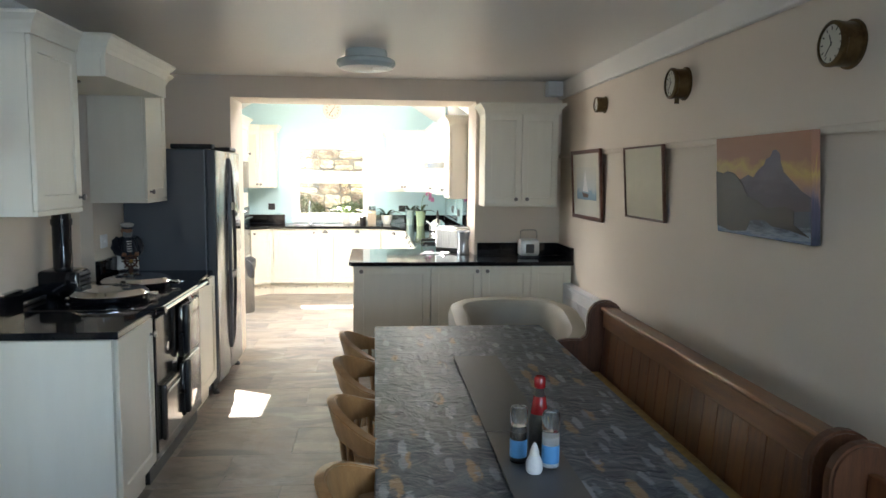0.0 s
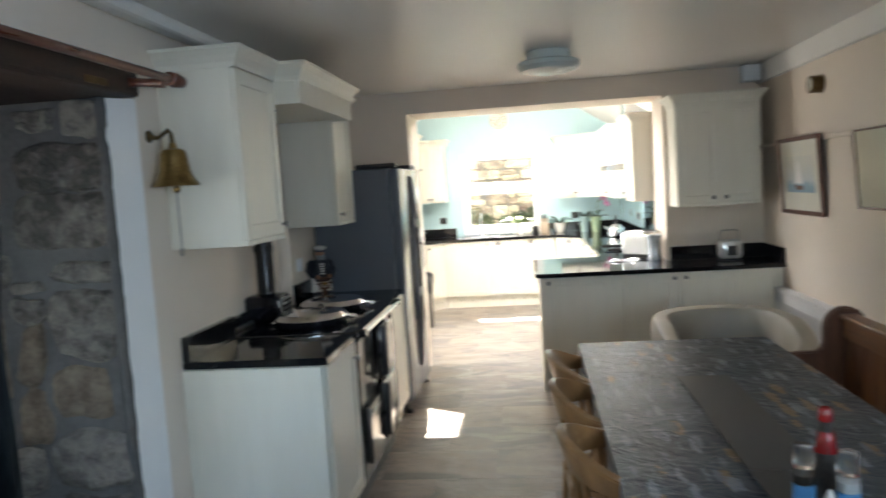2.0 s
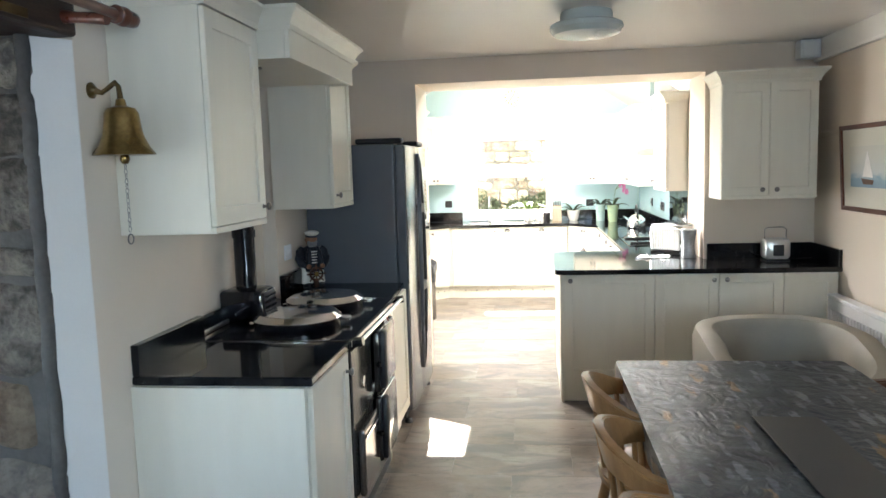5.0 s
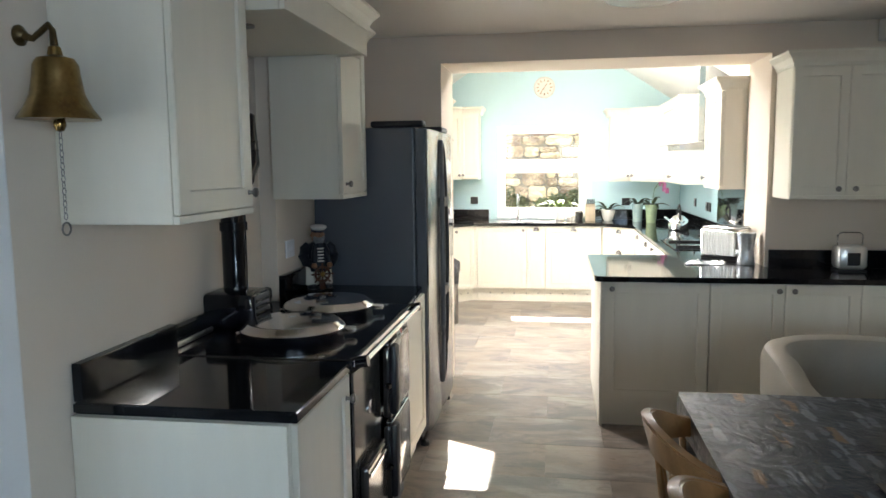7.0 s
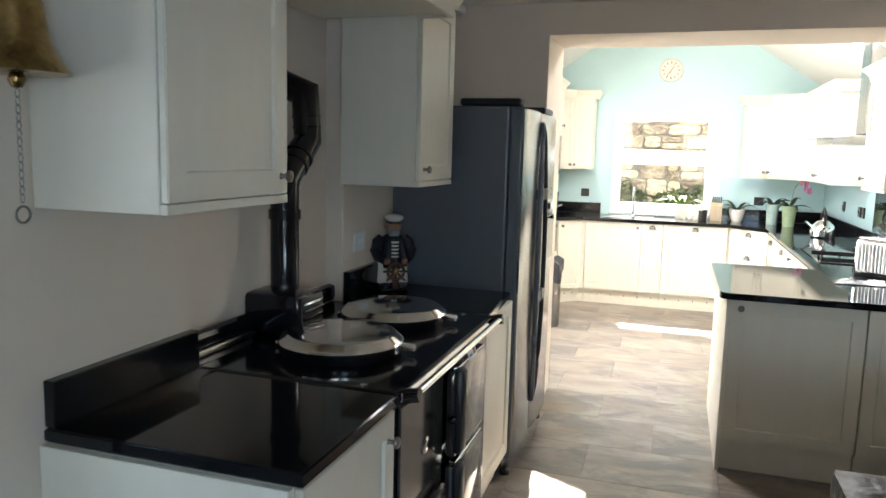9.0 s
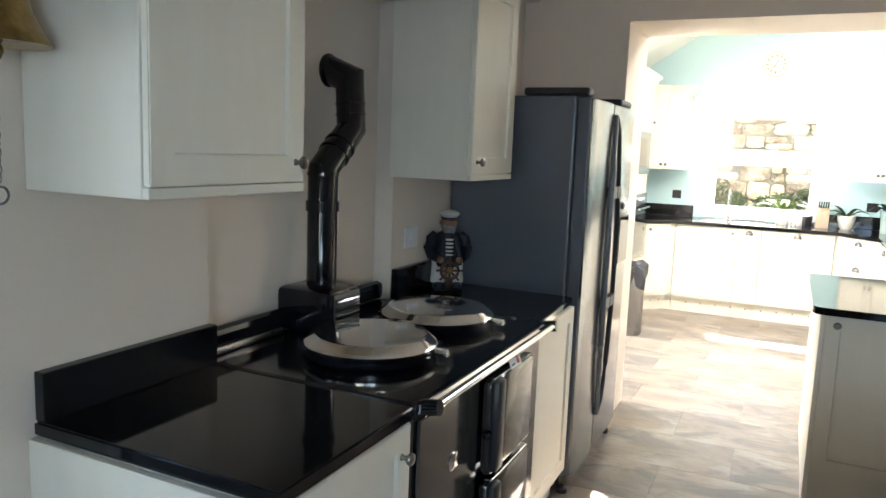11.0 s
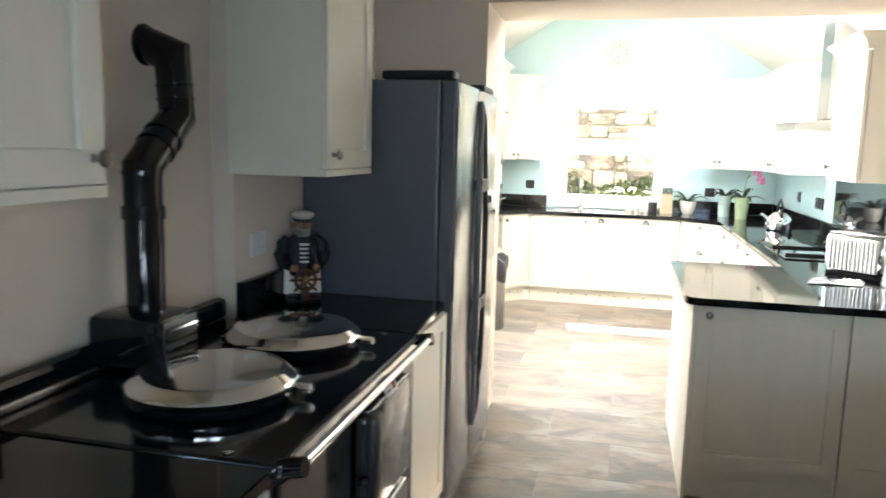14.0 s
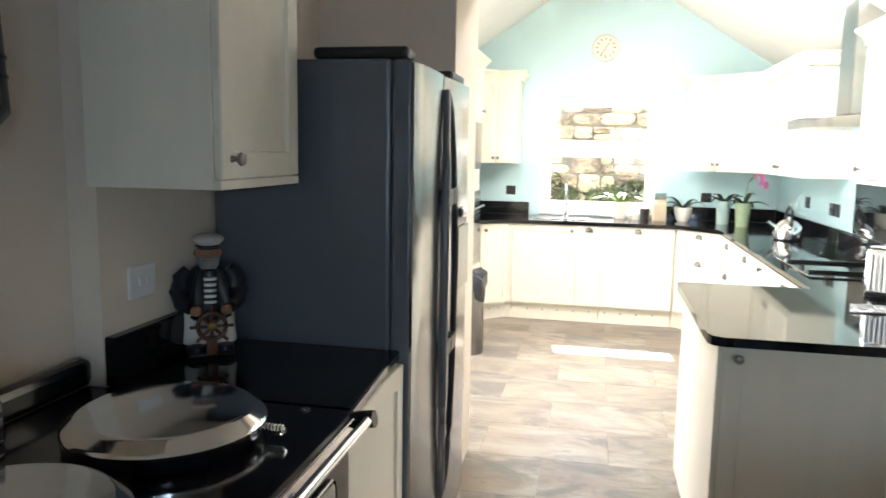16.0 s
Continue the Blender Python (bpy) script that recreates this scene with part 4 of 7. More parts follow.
def mitred(b, pts, radius, segs=32):
    """A pipe of straight lengths with mitred bends."""
    pts = [Vector(p) for p in pts]
    dirs = [(q - p).normalized() for p, q in zip(pts, pts[1:])]
    side = Vector((0, 1, 0)) if abs(dirs[0].y) < 0.9 else Vector((1, 0, 0))
    side = (side - dirs[0] * side.dot(dirs[0])).normalized()
    other = dirs[0].cross(side)
    ring = [pts[0] + radius * (math.cos(a) * side + math.sin(a) * other) for a in [2 * math.pi * i / segs for i in range(segs)]]
    rings = [ring]
    for i, d in enumerate(dirs):
        nrm = (d + dirs[i + 1]).normalized() if i + 1 < len(dirs) else d
        ring = [c + d * ((pts[i + 1] - c).dot(nrm) / d.dot(nrm)) for c in ring]
        rings.append(ring)
    vs = [[b.verts.new(c) for c in r] for r in rings]
    for r0, r1 in zip(vs, vs[1:]):
        for i in range(segs):
            b.faces.new((r0[i], r0[(i + 1) % segs], r1[(i + 1) % segs], r1[i]))
    b.faces.new(vs[0][::-1])
    b.faces.new(vs[-1])
    return b


fx, fy = -0.625, 1.030
bend = [Vector((fx, fy, 1.05)), Vector((fx, fy, 1.435)), Vector((fx, fy + 0.165, 1.575)), Vector((fx - 0.012, fy + 0.168, 1.745)), Vector((fx - 0.11, fy + 0.160, 1.785))]
part("pipe", mitred(bmesh.new(), bend, 0.050), ENAMEL, flue, smooth=True)
for seg, t0, t1, r in ((0, 0.65, 0.74, 0.056), (0, 0.955, 0.985, 0.053), (1, 0.36, 0.42, 0.055), (1, 0.56, 0.61, 0.055), (2, 0.28, 0.31, 0.053), (2, 0.50, 0.53, 0.053)):
    a, c = bend[seg], bend[seg + 1]
    part("collar", mitred(bmesh.new(), [a.lerp(c, t0), a.lerp(c, t1)], r), ENAMEL, flue, smooth=True)
part("wall_plate", lathe(bmesh.new(), [(0.058, 0), (0.058, 0.006), (0.052, 0.010)], pose(LX - 0.08, fy + 0.160, 1.775, 0, 90, 0), 32), ENAMEL, flue, smooth=True)


# fridge
def fridge():
    f = thing("fridge_freezer", "grey steel side by side fridge freezer", "fridge", (-0.3, 2.5, 0))
    y0, y1, xb, zt = 2.052, 2.945, -0.065, 1.762
    bp("body", (LX + 0.01, y0, 0.03), (xb, y1, zt), FRIDGE_SIDE, f, 0.012)
    bp("kick_plate", (xb - 0.05, y0 + 0.02, 0.03), (xb + 0.02, y1 - 0.02, 0.085), BLACK, f, 0.004)
    for yy in (y0 + 0.04, y1 - 0.04):
        b = bmesh.new()
        lathe(b, [(0.025, -0.006), (0.025, 0.02), (0.012, 0.032)], pose(xb + 0.03, yy, 0), 14)
        part("foot", b, BLACK, f, smooth=True)
    mid = y0 + 0.40
    for k, (ya, yb) in enumerate(((y0, mid - 0.003), (mid + 0.003, y1))):
        door = bp("door", (xb + 0.004, ya, 0.092), (xb + 0.062, yb, zt - 0.006), FRIDGE_SIDE, f, 0.008, "steel fronted door with grey edges")
        b = bmesh.new()
        n = 12
        pts = [(xb + 0.061, ya + 0.003)]
        for i in range(n + 1):
            t = i / n
            pts.append((xb + 0.070 + 0.014 * math.sin(math.pi * t) ** 0.5, ya + 0.003 + (yb - ya - 0.006) * t))
        pts.append((xb + 0.061, yb - 0.003))
        prism(b, pts, 0.098, zt - 0.012)
        part("front", b, FRIDGE_FRONT, door, "brushed steel front", True)
        # bowed grip; the two together make a long lens over the joint
        s = -1 if k == 0 else 1
        hp = []
        for i in range(25):
            t = i / 24
            hp.append((xb + 0.082 + 0.018 * math.sin(math.pi * t) ** 0.4, mid + s * (0.012 + 0.078 * math.sin(math.pi * t) ** 0.55), 0.27 + 1.43 * t))
        # the broad grey near bow stands in for the shadow band of the grip recess
        part("handle", tube(bmesh.new(), hp, 0.013 if k == 0 else 0.010, 14, 1.2), FRIDGE_SIDE if k == 0 else BLACK, door, "long bowed dark handle edge, the grey one standing in for recess shade", True)
        for zz in (0.80, 1.32):
            b = box(bmesh.new(), (xb + 0.080, min(mid + s * 0.004, mid + s * 0.084), zz), (xb + 0.112, max(mid + s * 0.004, mid + s * 0.084), zz + 0.055), 0.004)
            part("handle_mount", b, BLACK, door)
        if k == 1:
            bp("dispenser", (xb + 0.084, ya + 0.20, 0.98), (xb + 0.092, yb - 0.08, 1.22), BLACK_GLASS, door, 0.003, "black water dispenser")
            bp("lock_plate", (xb + 0.084, ya + 0.24, 1.255), (xb + 0.100, yb - 0.14, 1.29), CHROME, door, 0.004)
    for ya, yb in ((y0 + 0.005, y0 + 0.30), (y1 - 0.25, y1 - 0.005)):
        bp("hinge_cover", (xb - 0.24 if ya < 2.3 else xb - 0.1, ya, zt + 0.001), (xb + 0.05, ya + 0.09 if ya < 2.3 else yb, zt + 0.035), BLACK, f, 0.012)
    return f


fridge()

# brass bell on its bracket
bell = thing("ship_bell", "tarnished brass ship bell on a wall bracket with chain", "bell", (-0.53, -0.125, 1.67))
b = bmesh.new()
lathe(b, [(0.096, 0), (0.094, 0.006), (0.078, 0.028), (0.062, 0.062), (0.055, 0.105), (0.052, 0.132), (0.043, 0.147), (0.018, 0.155), (0.014, 0.175), (0.006, 0.18)], pose(-0.53, -0.125, 1.675), 40)
part("bell_body", b, BRASS, bell, smooth=True)
b = tube(bmesh.new(), [(-0.632, -0.105, 1.885), (-0.60, -0.107, 1.876), (-0.57, -0.112, 1.893), (-0.548, -0.118, 1.905), (-0.533, -0.124, 1.89), (-0.53, -0.125, 1.85)], [0.012, 0.008, 0.008, 0.008, 0.008, 0.010], 12)
lathe(b, [(0.026, 0), (0.026, 0.005), (0.016, 0.010), (0.010, 0.02)], pose(LX, -0.105, 1.885, 0, 90, 0), 20)
part("bracket", b, BRONZE, bell, "dark brass wall bracket", True)
b = bmesh.new()
lathe(b, [(0.004, 0.03), (0.013, 0.012), (0.016, 0), (0.010, -0.014), (0.002, -0.016)], pose(-0.53, -0.125, 1.662), 14)
part("clapper", b, BRASS, bell, smooth=True)
b = bmesh.new()
for k in range(14):
    cz = 1.638 - k * 0.0155
    tube(b, [Vector((-0.53, -0.125, cz)) + (Vector((0.005 * math.cos(a), 0, 0.009 * math.sin(a))) if k % 2 else Vector((0, 0.005 * math.cos(a), 0.009 * math.sin(a)))) for a in [2 * math.pi * i / 8 for i in range(8)]], 0.0014, 5, closed=True)
tube(b, [Vector((-0.53, -0.125 + 0.016 * math.cos(a), 1.405 + 0.016 * math.sin(a))) for a in [2 * math.pi * i / 16 for i in range(16)]], 0.0025, 6, closed=True)
part("chain", b, PEWTER, bell, "thin chain with a ring")

# curtain pole with finial, rings and curtain
pole = thing("curtain_pole", "turned mahogany curtain pole with finials and brackets", "curtain pole", (-0.47, -1.4, 2.09))
part("rod", tube(bmesh.new(), [(-0.47, -2.75, 2.092), (-0.47, -0.225, 2.092)], 0.016, 16), MAHOG, pole, smooth=True)
b = bmesh.new()
lathe(b, [(0.020, 0), (0.028, 0.006), (0.028, 0.016), (0.020, 0.024), (0.030, 0.040), (0.030, 0.052), (0.021, 0.062), (0.026, 0.085), (0.024, 0.105), (0.012, 0.118), (0.001, 0.12)], pose(-0.47, -0.225, 2.092, -90, 0, 0), 24)
part("finial", b, MAHOG, pole, smooth=True)
b = tube(bmesh.new(), [(LX, -0.265, 2.085), (-0.56, -0.265, 2.078), (-0.47, -0.265, 2.070)], [0.024, 0.016, 0.02], 12)
part("bracket", b, MAHOG, pole, smooth=True)
for k in range(9):
    y = -1.30 - 0.085 * k
    b = tube(bmesh.new(), [(-0.47 + 0.028 * math.cos(a), y, 2.085 + 0.028 * math.sin(a)) for a in [2 * math.pi * i / 16 for i in range(16)]], 0.005, 8, closed=True)
    tagged(part("curtain_ring", b, MAHOG, None, smooth=True), "turned mahogany curtain ring on the pole", "curtain ring", "curtain rings")


def curtain():
    """Gathered heading with puffed pencil pleats over a tight tape, then deep uneven folds to the floor."""
    b = bmesh.new()
    rows, cols = 60, 300
    grid = []
    for r in range(rows + 1):
        t = (r / rows) ** 1.6
        z = 2.072 - t * 2.037
        head = max(0.0, 1 - abs(t - 0.016) / 0.030)
        tape = math.exp(-((t - 0.048) / 0.010) ** 2)
        fall = min(1.0, max(0.0, (t - 0.05) / 0.22))
        line = []
        for c in range(cols + 1):
            s = c / cols
            y = -1.262 - s * 0.80 - 0.03 * t * math.sin(3 * s + 1) + 0.012 * fall * (1 - s)
            ph = s * 2 * math.pi * 9.5 + 0.7 * math.sin(7 * s) + 0.55 * fall * math.sin(11 * s + 2) * t
            puff = math.sin(ph) + 0.30 * math.sin(3 * ph + 1.0)
            fold = math.sin(ph) + 0.38 * math.sin(2 * ph + 1.3 + 2 * t) + 0.16 * math.sin(3 * ph + 4 * s - 1.5 * t)
            fold += 0.55 * noise.noise(Vector((s * 22, t * 2.6, 2.0))) + 0.14 * noise.noise(Vector((s * 45, t * 5, 5.0)))
            out = 0.040 * head * puff + 0.020 * head + (1 - head) * (1 - 0.85 * tape) * (0.022 + 0.034 * fall) * fold + 0.062 * max(0.0, 1 - t / 0.35)
            sway = 0.020 * noise.noise(Vector((s * 5, t * 2.5, 9.0))) * fall + 0.012 * noise.noise(Vector((s * 14, t * 7, 4.0))) * fall
            tuck = 0.014 * math.cos(ph) * (1.1 * head - fall * 0.7)
            line.append(b.verts.new((-0.495 + out, y + sway * min(1, s * 8) + tuck, z + 0.010 * head * math.sin(2 * ph + 1) + 0.004 * math.sin(5 * ph) * head)))
        grid.append(line)
    for r in range(rows):
        for c in range(cols):
            b.faces.new((grid[r][c], grid[r][c + 1], grid[r + 1][c + 1], grid[r + 1][c]))
    ob = part("curtain", b, VELVET, None, smooth=True)
    mod = ob.modifiers.new("thickness", "SOLIDIFY")
    mod.thickness = 0.006
    return tagged(ob, "dark teal velvet curtain with pencil pleats, drawn aside", "curtain")


curtain()

# ---- peninsula and extension units ----
u = base_unit("cream peninsula cabinet with shaker panels on show", facing(0.965, 2.535, 0, 0), 0.595, 0.99, [(0.0, 0.592, 0.165, 0.872, dict(knob_at=(0.045, 0.835)))], z0=0.16, plinth=0.02, group="peninsula units")
bp("end_panel", (0.945, 2.517, 0.0), (0.964, 3.525, 0.876), CREAM, u, 0.002)
base_unit("cream peninsula cabinet with one shaker door", facing(1.561, 2.535, 0, 0), 0.405, 0.99, [(0.002, 0.403, 0.165, 0.872, dict(knob_at=(0.37, 0.835)))], z0=0.16, plinth=0.02, group="peninsula units")
base_unit("cream peninsula cabinet in front of the wall", facing(1.967, 2.535, 0, 0), 0.735, 0.43, [(0.002, 0.40, 0.165, 0.872, dict(knob_at=(0.045, 0.835))), (0.403, 0.732, 0.165, 0.872)], z0=0.16, plinth=0.02, group="peninsula units")

base_unit("cream sink cabinet with one wide shaker door", facing(-0.205, 6.495, 0, 0), 0.565, 0.54, [(0.002, 0.563, 0.155, 0.872, dict(knob_at=(0.525, 0.825)))], z0=0.15)
base_unit("narrow cream pull-out cabinet with a cup handle", facing(0.361, 6.495, 0, 0), 0.212, 0.54, [(0.002, 0.210, 0.155, 0.872, dict(knob_at=(0.106, 0.825), cup=True, rail=0.05))], z0=0.15)
base_unit("cream fronted built-in dishwasher with a cup handle", facing(0.575, 6.495, 0, 0), 0.615, 0.54, [(0.002, 0.613, 0.155, 0.872, dict(knob_at=(0.307, 0.825), cup=True))], z0=0.15)
mdiag = facing(1.215, 6.495, 0, -45)
u = thing("base_cabinet", "cream corner cabinet with three drawers and cup handles", "cabinet", (1.5, 6.6, 0), "base units")
part("body", prism(bmesh.new(), [(1.195, 6.495), (1.215, 6.495), (1.545, 6.165), (1.545, 6.15), (2.1, 6.15), (2.1, 7.03), (1.195, 7.03)], 0.15, 0.876), CREAM, u)
part("plinth", prism(bmesh.new(), [(1.195, 6.54), (1.235, 6.54), (1.585, 6.19), (1.585, 6.152), (2.1, 6.152), (2.1, 7.03), (1.195, 7.03)], -0.004, 0.149), CREAM, u)
for z0, z1 in ((0.155, 0.40), (0.405, 0.645), (0.65, 0.872)):
    shaker(u, mdiag, 0.012, 0.455, z0, z1, knob_at=(0.235, z1 - 0.055), cup=True, name="drawer", flat=z0 > 0.6, rail=0.05)
y = 6.145
for w, kind in ((0.5, "drawers"), (0.9, "hob"), (0.6, "door"), (0.58, "door")):
    mr = facing(1.545, y, 0, -90)
    if kind == "door":
        fr = [(0.002, w - 0.002, 0.155, 0.872, dict(knob_at=(0.05, 0.82)))]
    else:
        fr = [(0.002, w - 0.002, 0.155, 0.62, dict(knob_at=(w / 2, 0.565), cup=True, name="drawer")), (0.002, w - 0.002, 0.625, 0.872, dict(knob_at=(w / 2, 0.80), cup=True, name="drawer", flat=True))]
    base_unit("cream base cabinet with drawers and cup handles" if kind != "door" else "cream base cabinet with a shaker door", mr, w, 0.55, fr, z0=0.15)
    y -= w + 0.004
u = thing("base_cabinet", "cream angled corner cabinet with one shaker door", "cabinet", (-0.6, 6.6, 0), "base units")
part("body", prism(bmesh.new(), [(-0.210, 6.495), (-0.255, 6.495), (-0.475, 6.275), (-0.475, 6.225), (-1.03, 6.225), (-1.03, 7.03), (-0.210, 7.03)], 0.15, 0.876), CREAM, u)
part("plinth", prism(bmesh.new(), [(-0.210, 6.54), (-0.27, 6.54), (-0.51, 6.30), (-0.51, 6.24), (-1.03, 6.24), (-1.03, 7.03), (-0.210, 7.03)], -0.004, 0.149), CREAM, u)
shaker(u, facing(-0.475, 6.275, 0, 45), 0.004, 0.305, 0.155, 0.872, knob_at=(0.045, 0.82), rail=0.06)

for k in range(9):
    b = lathe(bmesh.new(), [(0.007, 0), (0.007, 0.003), (0.004, 0.004)], pose(-0.06 + 0.138 * k, 6.5345, 0.092, 90, 0, 0), 12)
    tagged(part("plinth_light", b, PEWTER, None, smooth=True), "tiny round metal light set in the cream plinth", "plinth light", "plinth lights")
for k in range(3):
    b = lathe(bmesh.new(), [(0.007, 0), (0.007, 0.003), (0.004, 0.004)], pose(-0.46 + 0.07 * k, 6.35 + 0.07 * k - 0.0055, 0.092, 90, 0, 45), 12)
    tagged(part("plinth_light", b, PEWTER, None, smooth=True), "tiny round metal light set in the cream plinth", "plinth light", "plinth lights")

tall = thing("oven_housing", "tall cream cabinet with built-in microwave and oven", "cabinet", (-0.75, 5.85, 0))
mt = facing(-0.475, 5.50, 0, 90)
part("body", box(bmesh.new(), (0, 0, 0.14), (0.70, 0.56, 2.19), 0.002), CREAM, tall, m=mt)
part("plinth", box(bmesh.new(), (0.002, 0.04, -0.004), (0.698, 0.56, 0.139), 0.001), CREAM, tall, m=mt)
shaker(tall, mt, 0.003, 0.697, 0.145, 0.56, knob_at=(0.64, 0.50))
shaker(tall, mt, 0.003, 0.697, 1.80, 2.185, knob_at=(0.64, 1.84))
part("cornice", cornice(bmesh.new(), [(0, 0.3), (0, -0.02), (0.70, -0.02), (0.70, 0.3)], 2.185), CREAM, tall, m=mt)
ov = part("oven", box(bmesh.new(), (0.05, -0.022, 0.58), (0.65, -0.001, 1.18), 0.003), STEEL, tall, "steel built-in oven", m=mt)
part("oven_window", box(bmesh.new(), (0.10, -0.028, 0.64), (0.60, -0.0225, 1.0), 0.002), BLACK_GLASS, ov, m=mt)
part("oven_handle", tube(bmesh.new(), [(0.10, -0.06, 1.05), (0.60, -0.06, 1.05)], 0.010, 10), STEEL, ov, smooth=True, m=mt)
for k in range(3):
    b = bmesh.new()
    lathe(b, [(0.018, 0), (0.017, 0.02), (0.01, 0.022)], pose(0.25 + 0.1 * k, -0.022, 1.13, 90, 0, 0), 14)
    part("oven_dial", b, CHROME, ov, smooth=True, m=mt)
mw = part("microwave", box(bmesh.new(), (0.05, -0.022, 1.36), (0.65, -0.001, 1.74), 0.003), STEEL, tall, "steel built-in microwave", m=mt)
part("microwave_window", box(bmesh.new(), (0.10, -0.026, 1.42), (0.46, -0.0225, 1.68), 0.002), BLACK_GLASS, mw, m=mt)

# wall cabinets of the extension
u = thing("wall_cabinet", "cream angled wall cabinet in the corner by the oven", "cabinet", (-0.6, 6.8, 1.40), "wall units")
part("body", prism(bmesh.new(), [(-0.216, 7.047), (-0.216, 6.735), (-0.42, 6.735), (-0.72, 6.435), (-0.72, 6.21), (-1.047, 6.21), (-1.047, 7.047)], 1.40, 2.155), CREAM, u)
shaker(u, facing(-0.72, 6.435, 0, 45), 0.004, 0.42, 1.405, 2.15, knob_at=(0.37, 1.45), rail=0.07)
shaker(u, facing(-0.42, 6.735, 0, 0), 0.004, 0.202, 1.405, 2.15, knob_at=(0.03, 1.45), rail=0.05)
part("cornice", cornice(bmesh.new(), [(-0.72, 6.25), (-0.72, 6.415), (-0.41, 6.715), (-0.196, 6.715), (-0.196, 7.04)], 2.15, 0.045), CREAM, u)
u = thing("wall_cabinet", "cream corner wall cabinets with shaker doors", "cabinet", (1.7, 6.6, 1.365), "wall units")
part("body", prism(bmesh.new(), [(1.29, 7.047), (1.29, 6.735), (1.52, 6.735), (1.84, 6.415), (1.84, 5.20), (2.117, 5.20), (2.117, 7.047)], 1.365, 2.10), CREAM, u)
shaker(u, facing(1.29, 6.735, 0, 0), 0.003, 0.225, 1.39, 2.09, knob_at=(0.195, 1.43), rail=0.05)
shaker(u, facing(1.52, 6.735, 0, -45), 0.005, 0.447, 1.39, 2.09, knob_at=(0.045, 1.43), rail=0.07)
shaker(u, facing(1.84, 6.405, 0, -90), 0.005, 0.60, 1.39, 2.09, knob_at=(0.56, 1.43))
shaker(u, facing(1.84, 6.405, 0, -90), 0.605, 1.20, 1.39, 2.09, knob_at=(0.65, 1.43))
part("cornice", cornice(bmesh.new(), [(1.27, 7.04), (1.27, 6.715), (1.512, 6.715), (1.82, 6.407), (1.82, 5.185), (2.11, 5.185)], 2.095, 0.045), CREAM, u)
u = thing("wall_cabinet", "cream wall cabinet with cornice beside the cooker hood", "cabinet", (1.95, 3.75, 1.37), "wall units")
mr = facing(1.822, 4.06, 0, -90)
part("body", box(bmesh.new(), (0, 0, 1.375), (0.545, 0.293, 2.06), 0.002), CREAM, u, m=mr)
part("light_rail", box(bmesh.new(), (0, -0.019, 1.375), (0.545, -0.0005, 1.395), 0.002), CREAM, u, m=mr)
shaker(u, mr, 0.003, 0.542, 1.40, 2.05, knob_at=(0.05, 1.45))
part("cornice", cornice(bmesh.new(), [(0, 0.29), (0, -0.02), (0.545, -0.02), (0.545, 0.29)], 2.055, 0.05), CREAM, u, m=mr)
wall_unit("cream double wall cabinet on the thick wall", facing(2.0, 2.655, 0, 0), 0.60, 0.313, 1.345, 2.095,
          [(0.003, 0.2985, 1.37, 2.085, dict(knob_at=(0.255, 1.405), rail=0.07)), (0.3015, 0.597, 1.37, 2.085, dict(knob_at=(0.345, 1.405), rail=0.07))],
          crown=[(0, 0.31), (0, -0.02), (0.60, -0.02), (0.60, 0.31)])

# cooker hood
hood = thing("cooker_hood", "steel chimney cooker hood with a glass lip", "cooker hood", (1.9, 4.65, 1.69))
b = bmesh.new()
prism(b, [(1.66, 0), (2.115, 0), (2.115, 0.11), (1.90, 0.07), (1.66, 0.045)], 0, 0.62, pose(0, 4.94, 1.668, 90, 0, 0))
part("canopy", b, STEEL, hood)
bp("chimney", (1.88, 4.50, 1.745), (2.116, 4.76, 2.42), STEEL, hood, 0.003)
bp("glass_lip", (1.59, 4.30, 1.706), (1.665, 4.96, 1.712), GLASS, hood, 0)

# splashbacks, hob
tagged(bp("glass_splashback", (ER - 0.008, 5.02, 1.032), (ER - 0.002, EY - 0.004, 1.362), BLUE_GLASS, bevel=0.001), "pale blue glass splashback on the wall", "splashback", "splashbacks")
tagged(bp("glass_splashback", (ER - 0.010, 3.95, 1.032), (ER - 0.002, 5.015, 1.372), BLACK_GLASS, bevel=0.001), "black mirror-gloss glass splashback behind the hob", "splashback")
tagged(bp("glass_splashback", (WX1 + 0.06, EY - 0.008, 1.032), (ER - 0.012, EY - 0.002, 1.362), BLUE_GLASS, bevel=0.001), "pale blue glass splashback on the wall", "splashback", "splashbacks")
hob = thing("hob", "black glass hob with two low pan rests", "hob", (1.82, 4.25, TOP + 0.001))
bp("hob_glass", (1.57, 3.85, TOP + 0.0005), (2.05, 4.62, TOP + 0.008), BLACK_GLASS, hob, 0.003)
bp("pan_rest", (1.60, 3.99, TOP + 0.0085), (2.0, 4.006, TOP + 0.022), BLACK, hob, 0.003)
bp("pan_rest", (1.60, 4.36, TOP + 0.0085), (2.0, 4.376, TOP + 0.022), BLACK, hob, 0.003)

# sink and tap
sink = thing("sink", "undermounted steel sink with drainer edge below the window", "sink", (0.2, 6.75, TOP))
b = bmesh.new()
box(b, (-0.05, 6.56, TOP + 0.0005), (0.45, 6.90, TOP + 0.004), 0.001)
part("sink_rim", b, STEEL, sink)
# flat black sheet stands in for the shaded hollow of the steel bowl
bp("bowl", (-0.02, 6.585, TOP + 0.0045), (0.42, 6.875, TOP + 0.006), BLACK_GLASS, sink, 0)
tap = thing("kitchen_tap", "chrome swan-neck kitchen tap", "tap", (0.24, 6.94, TOP))
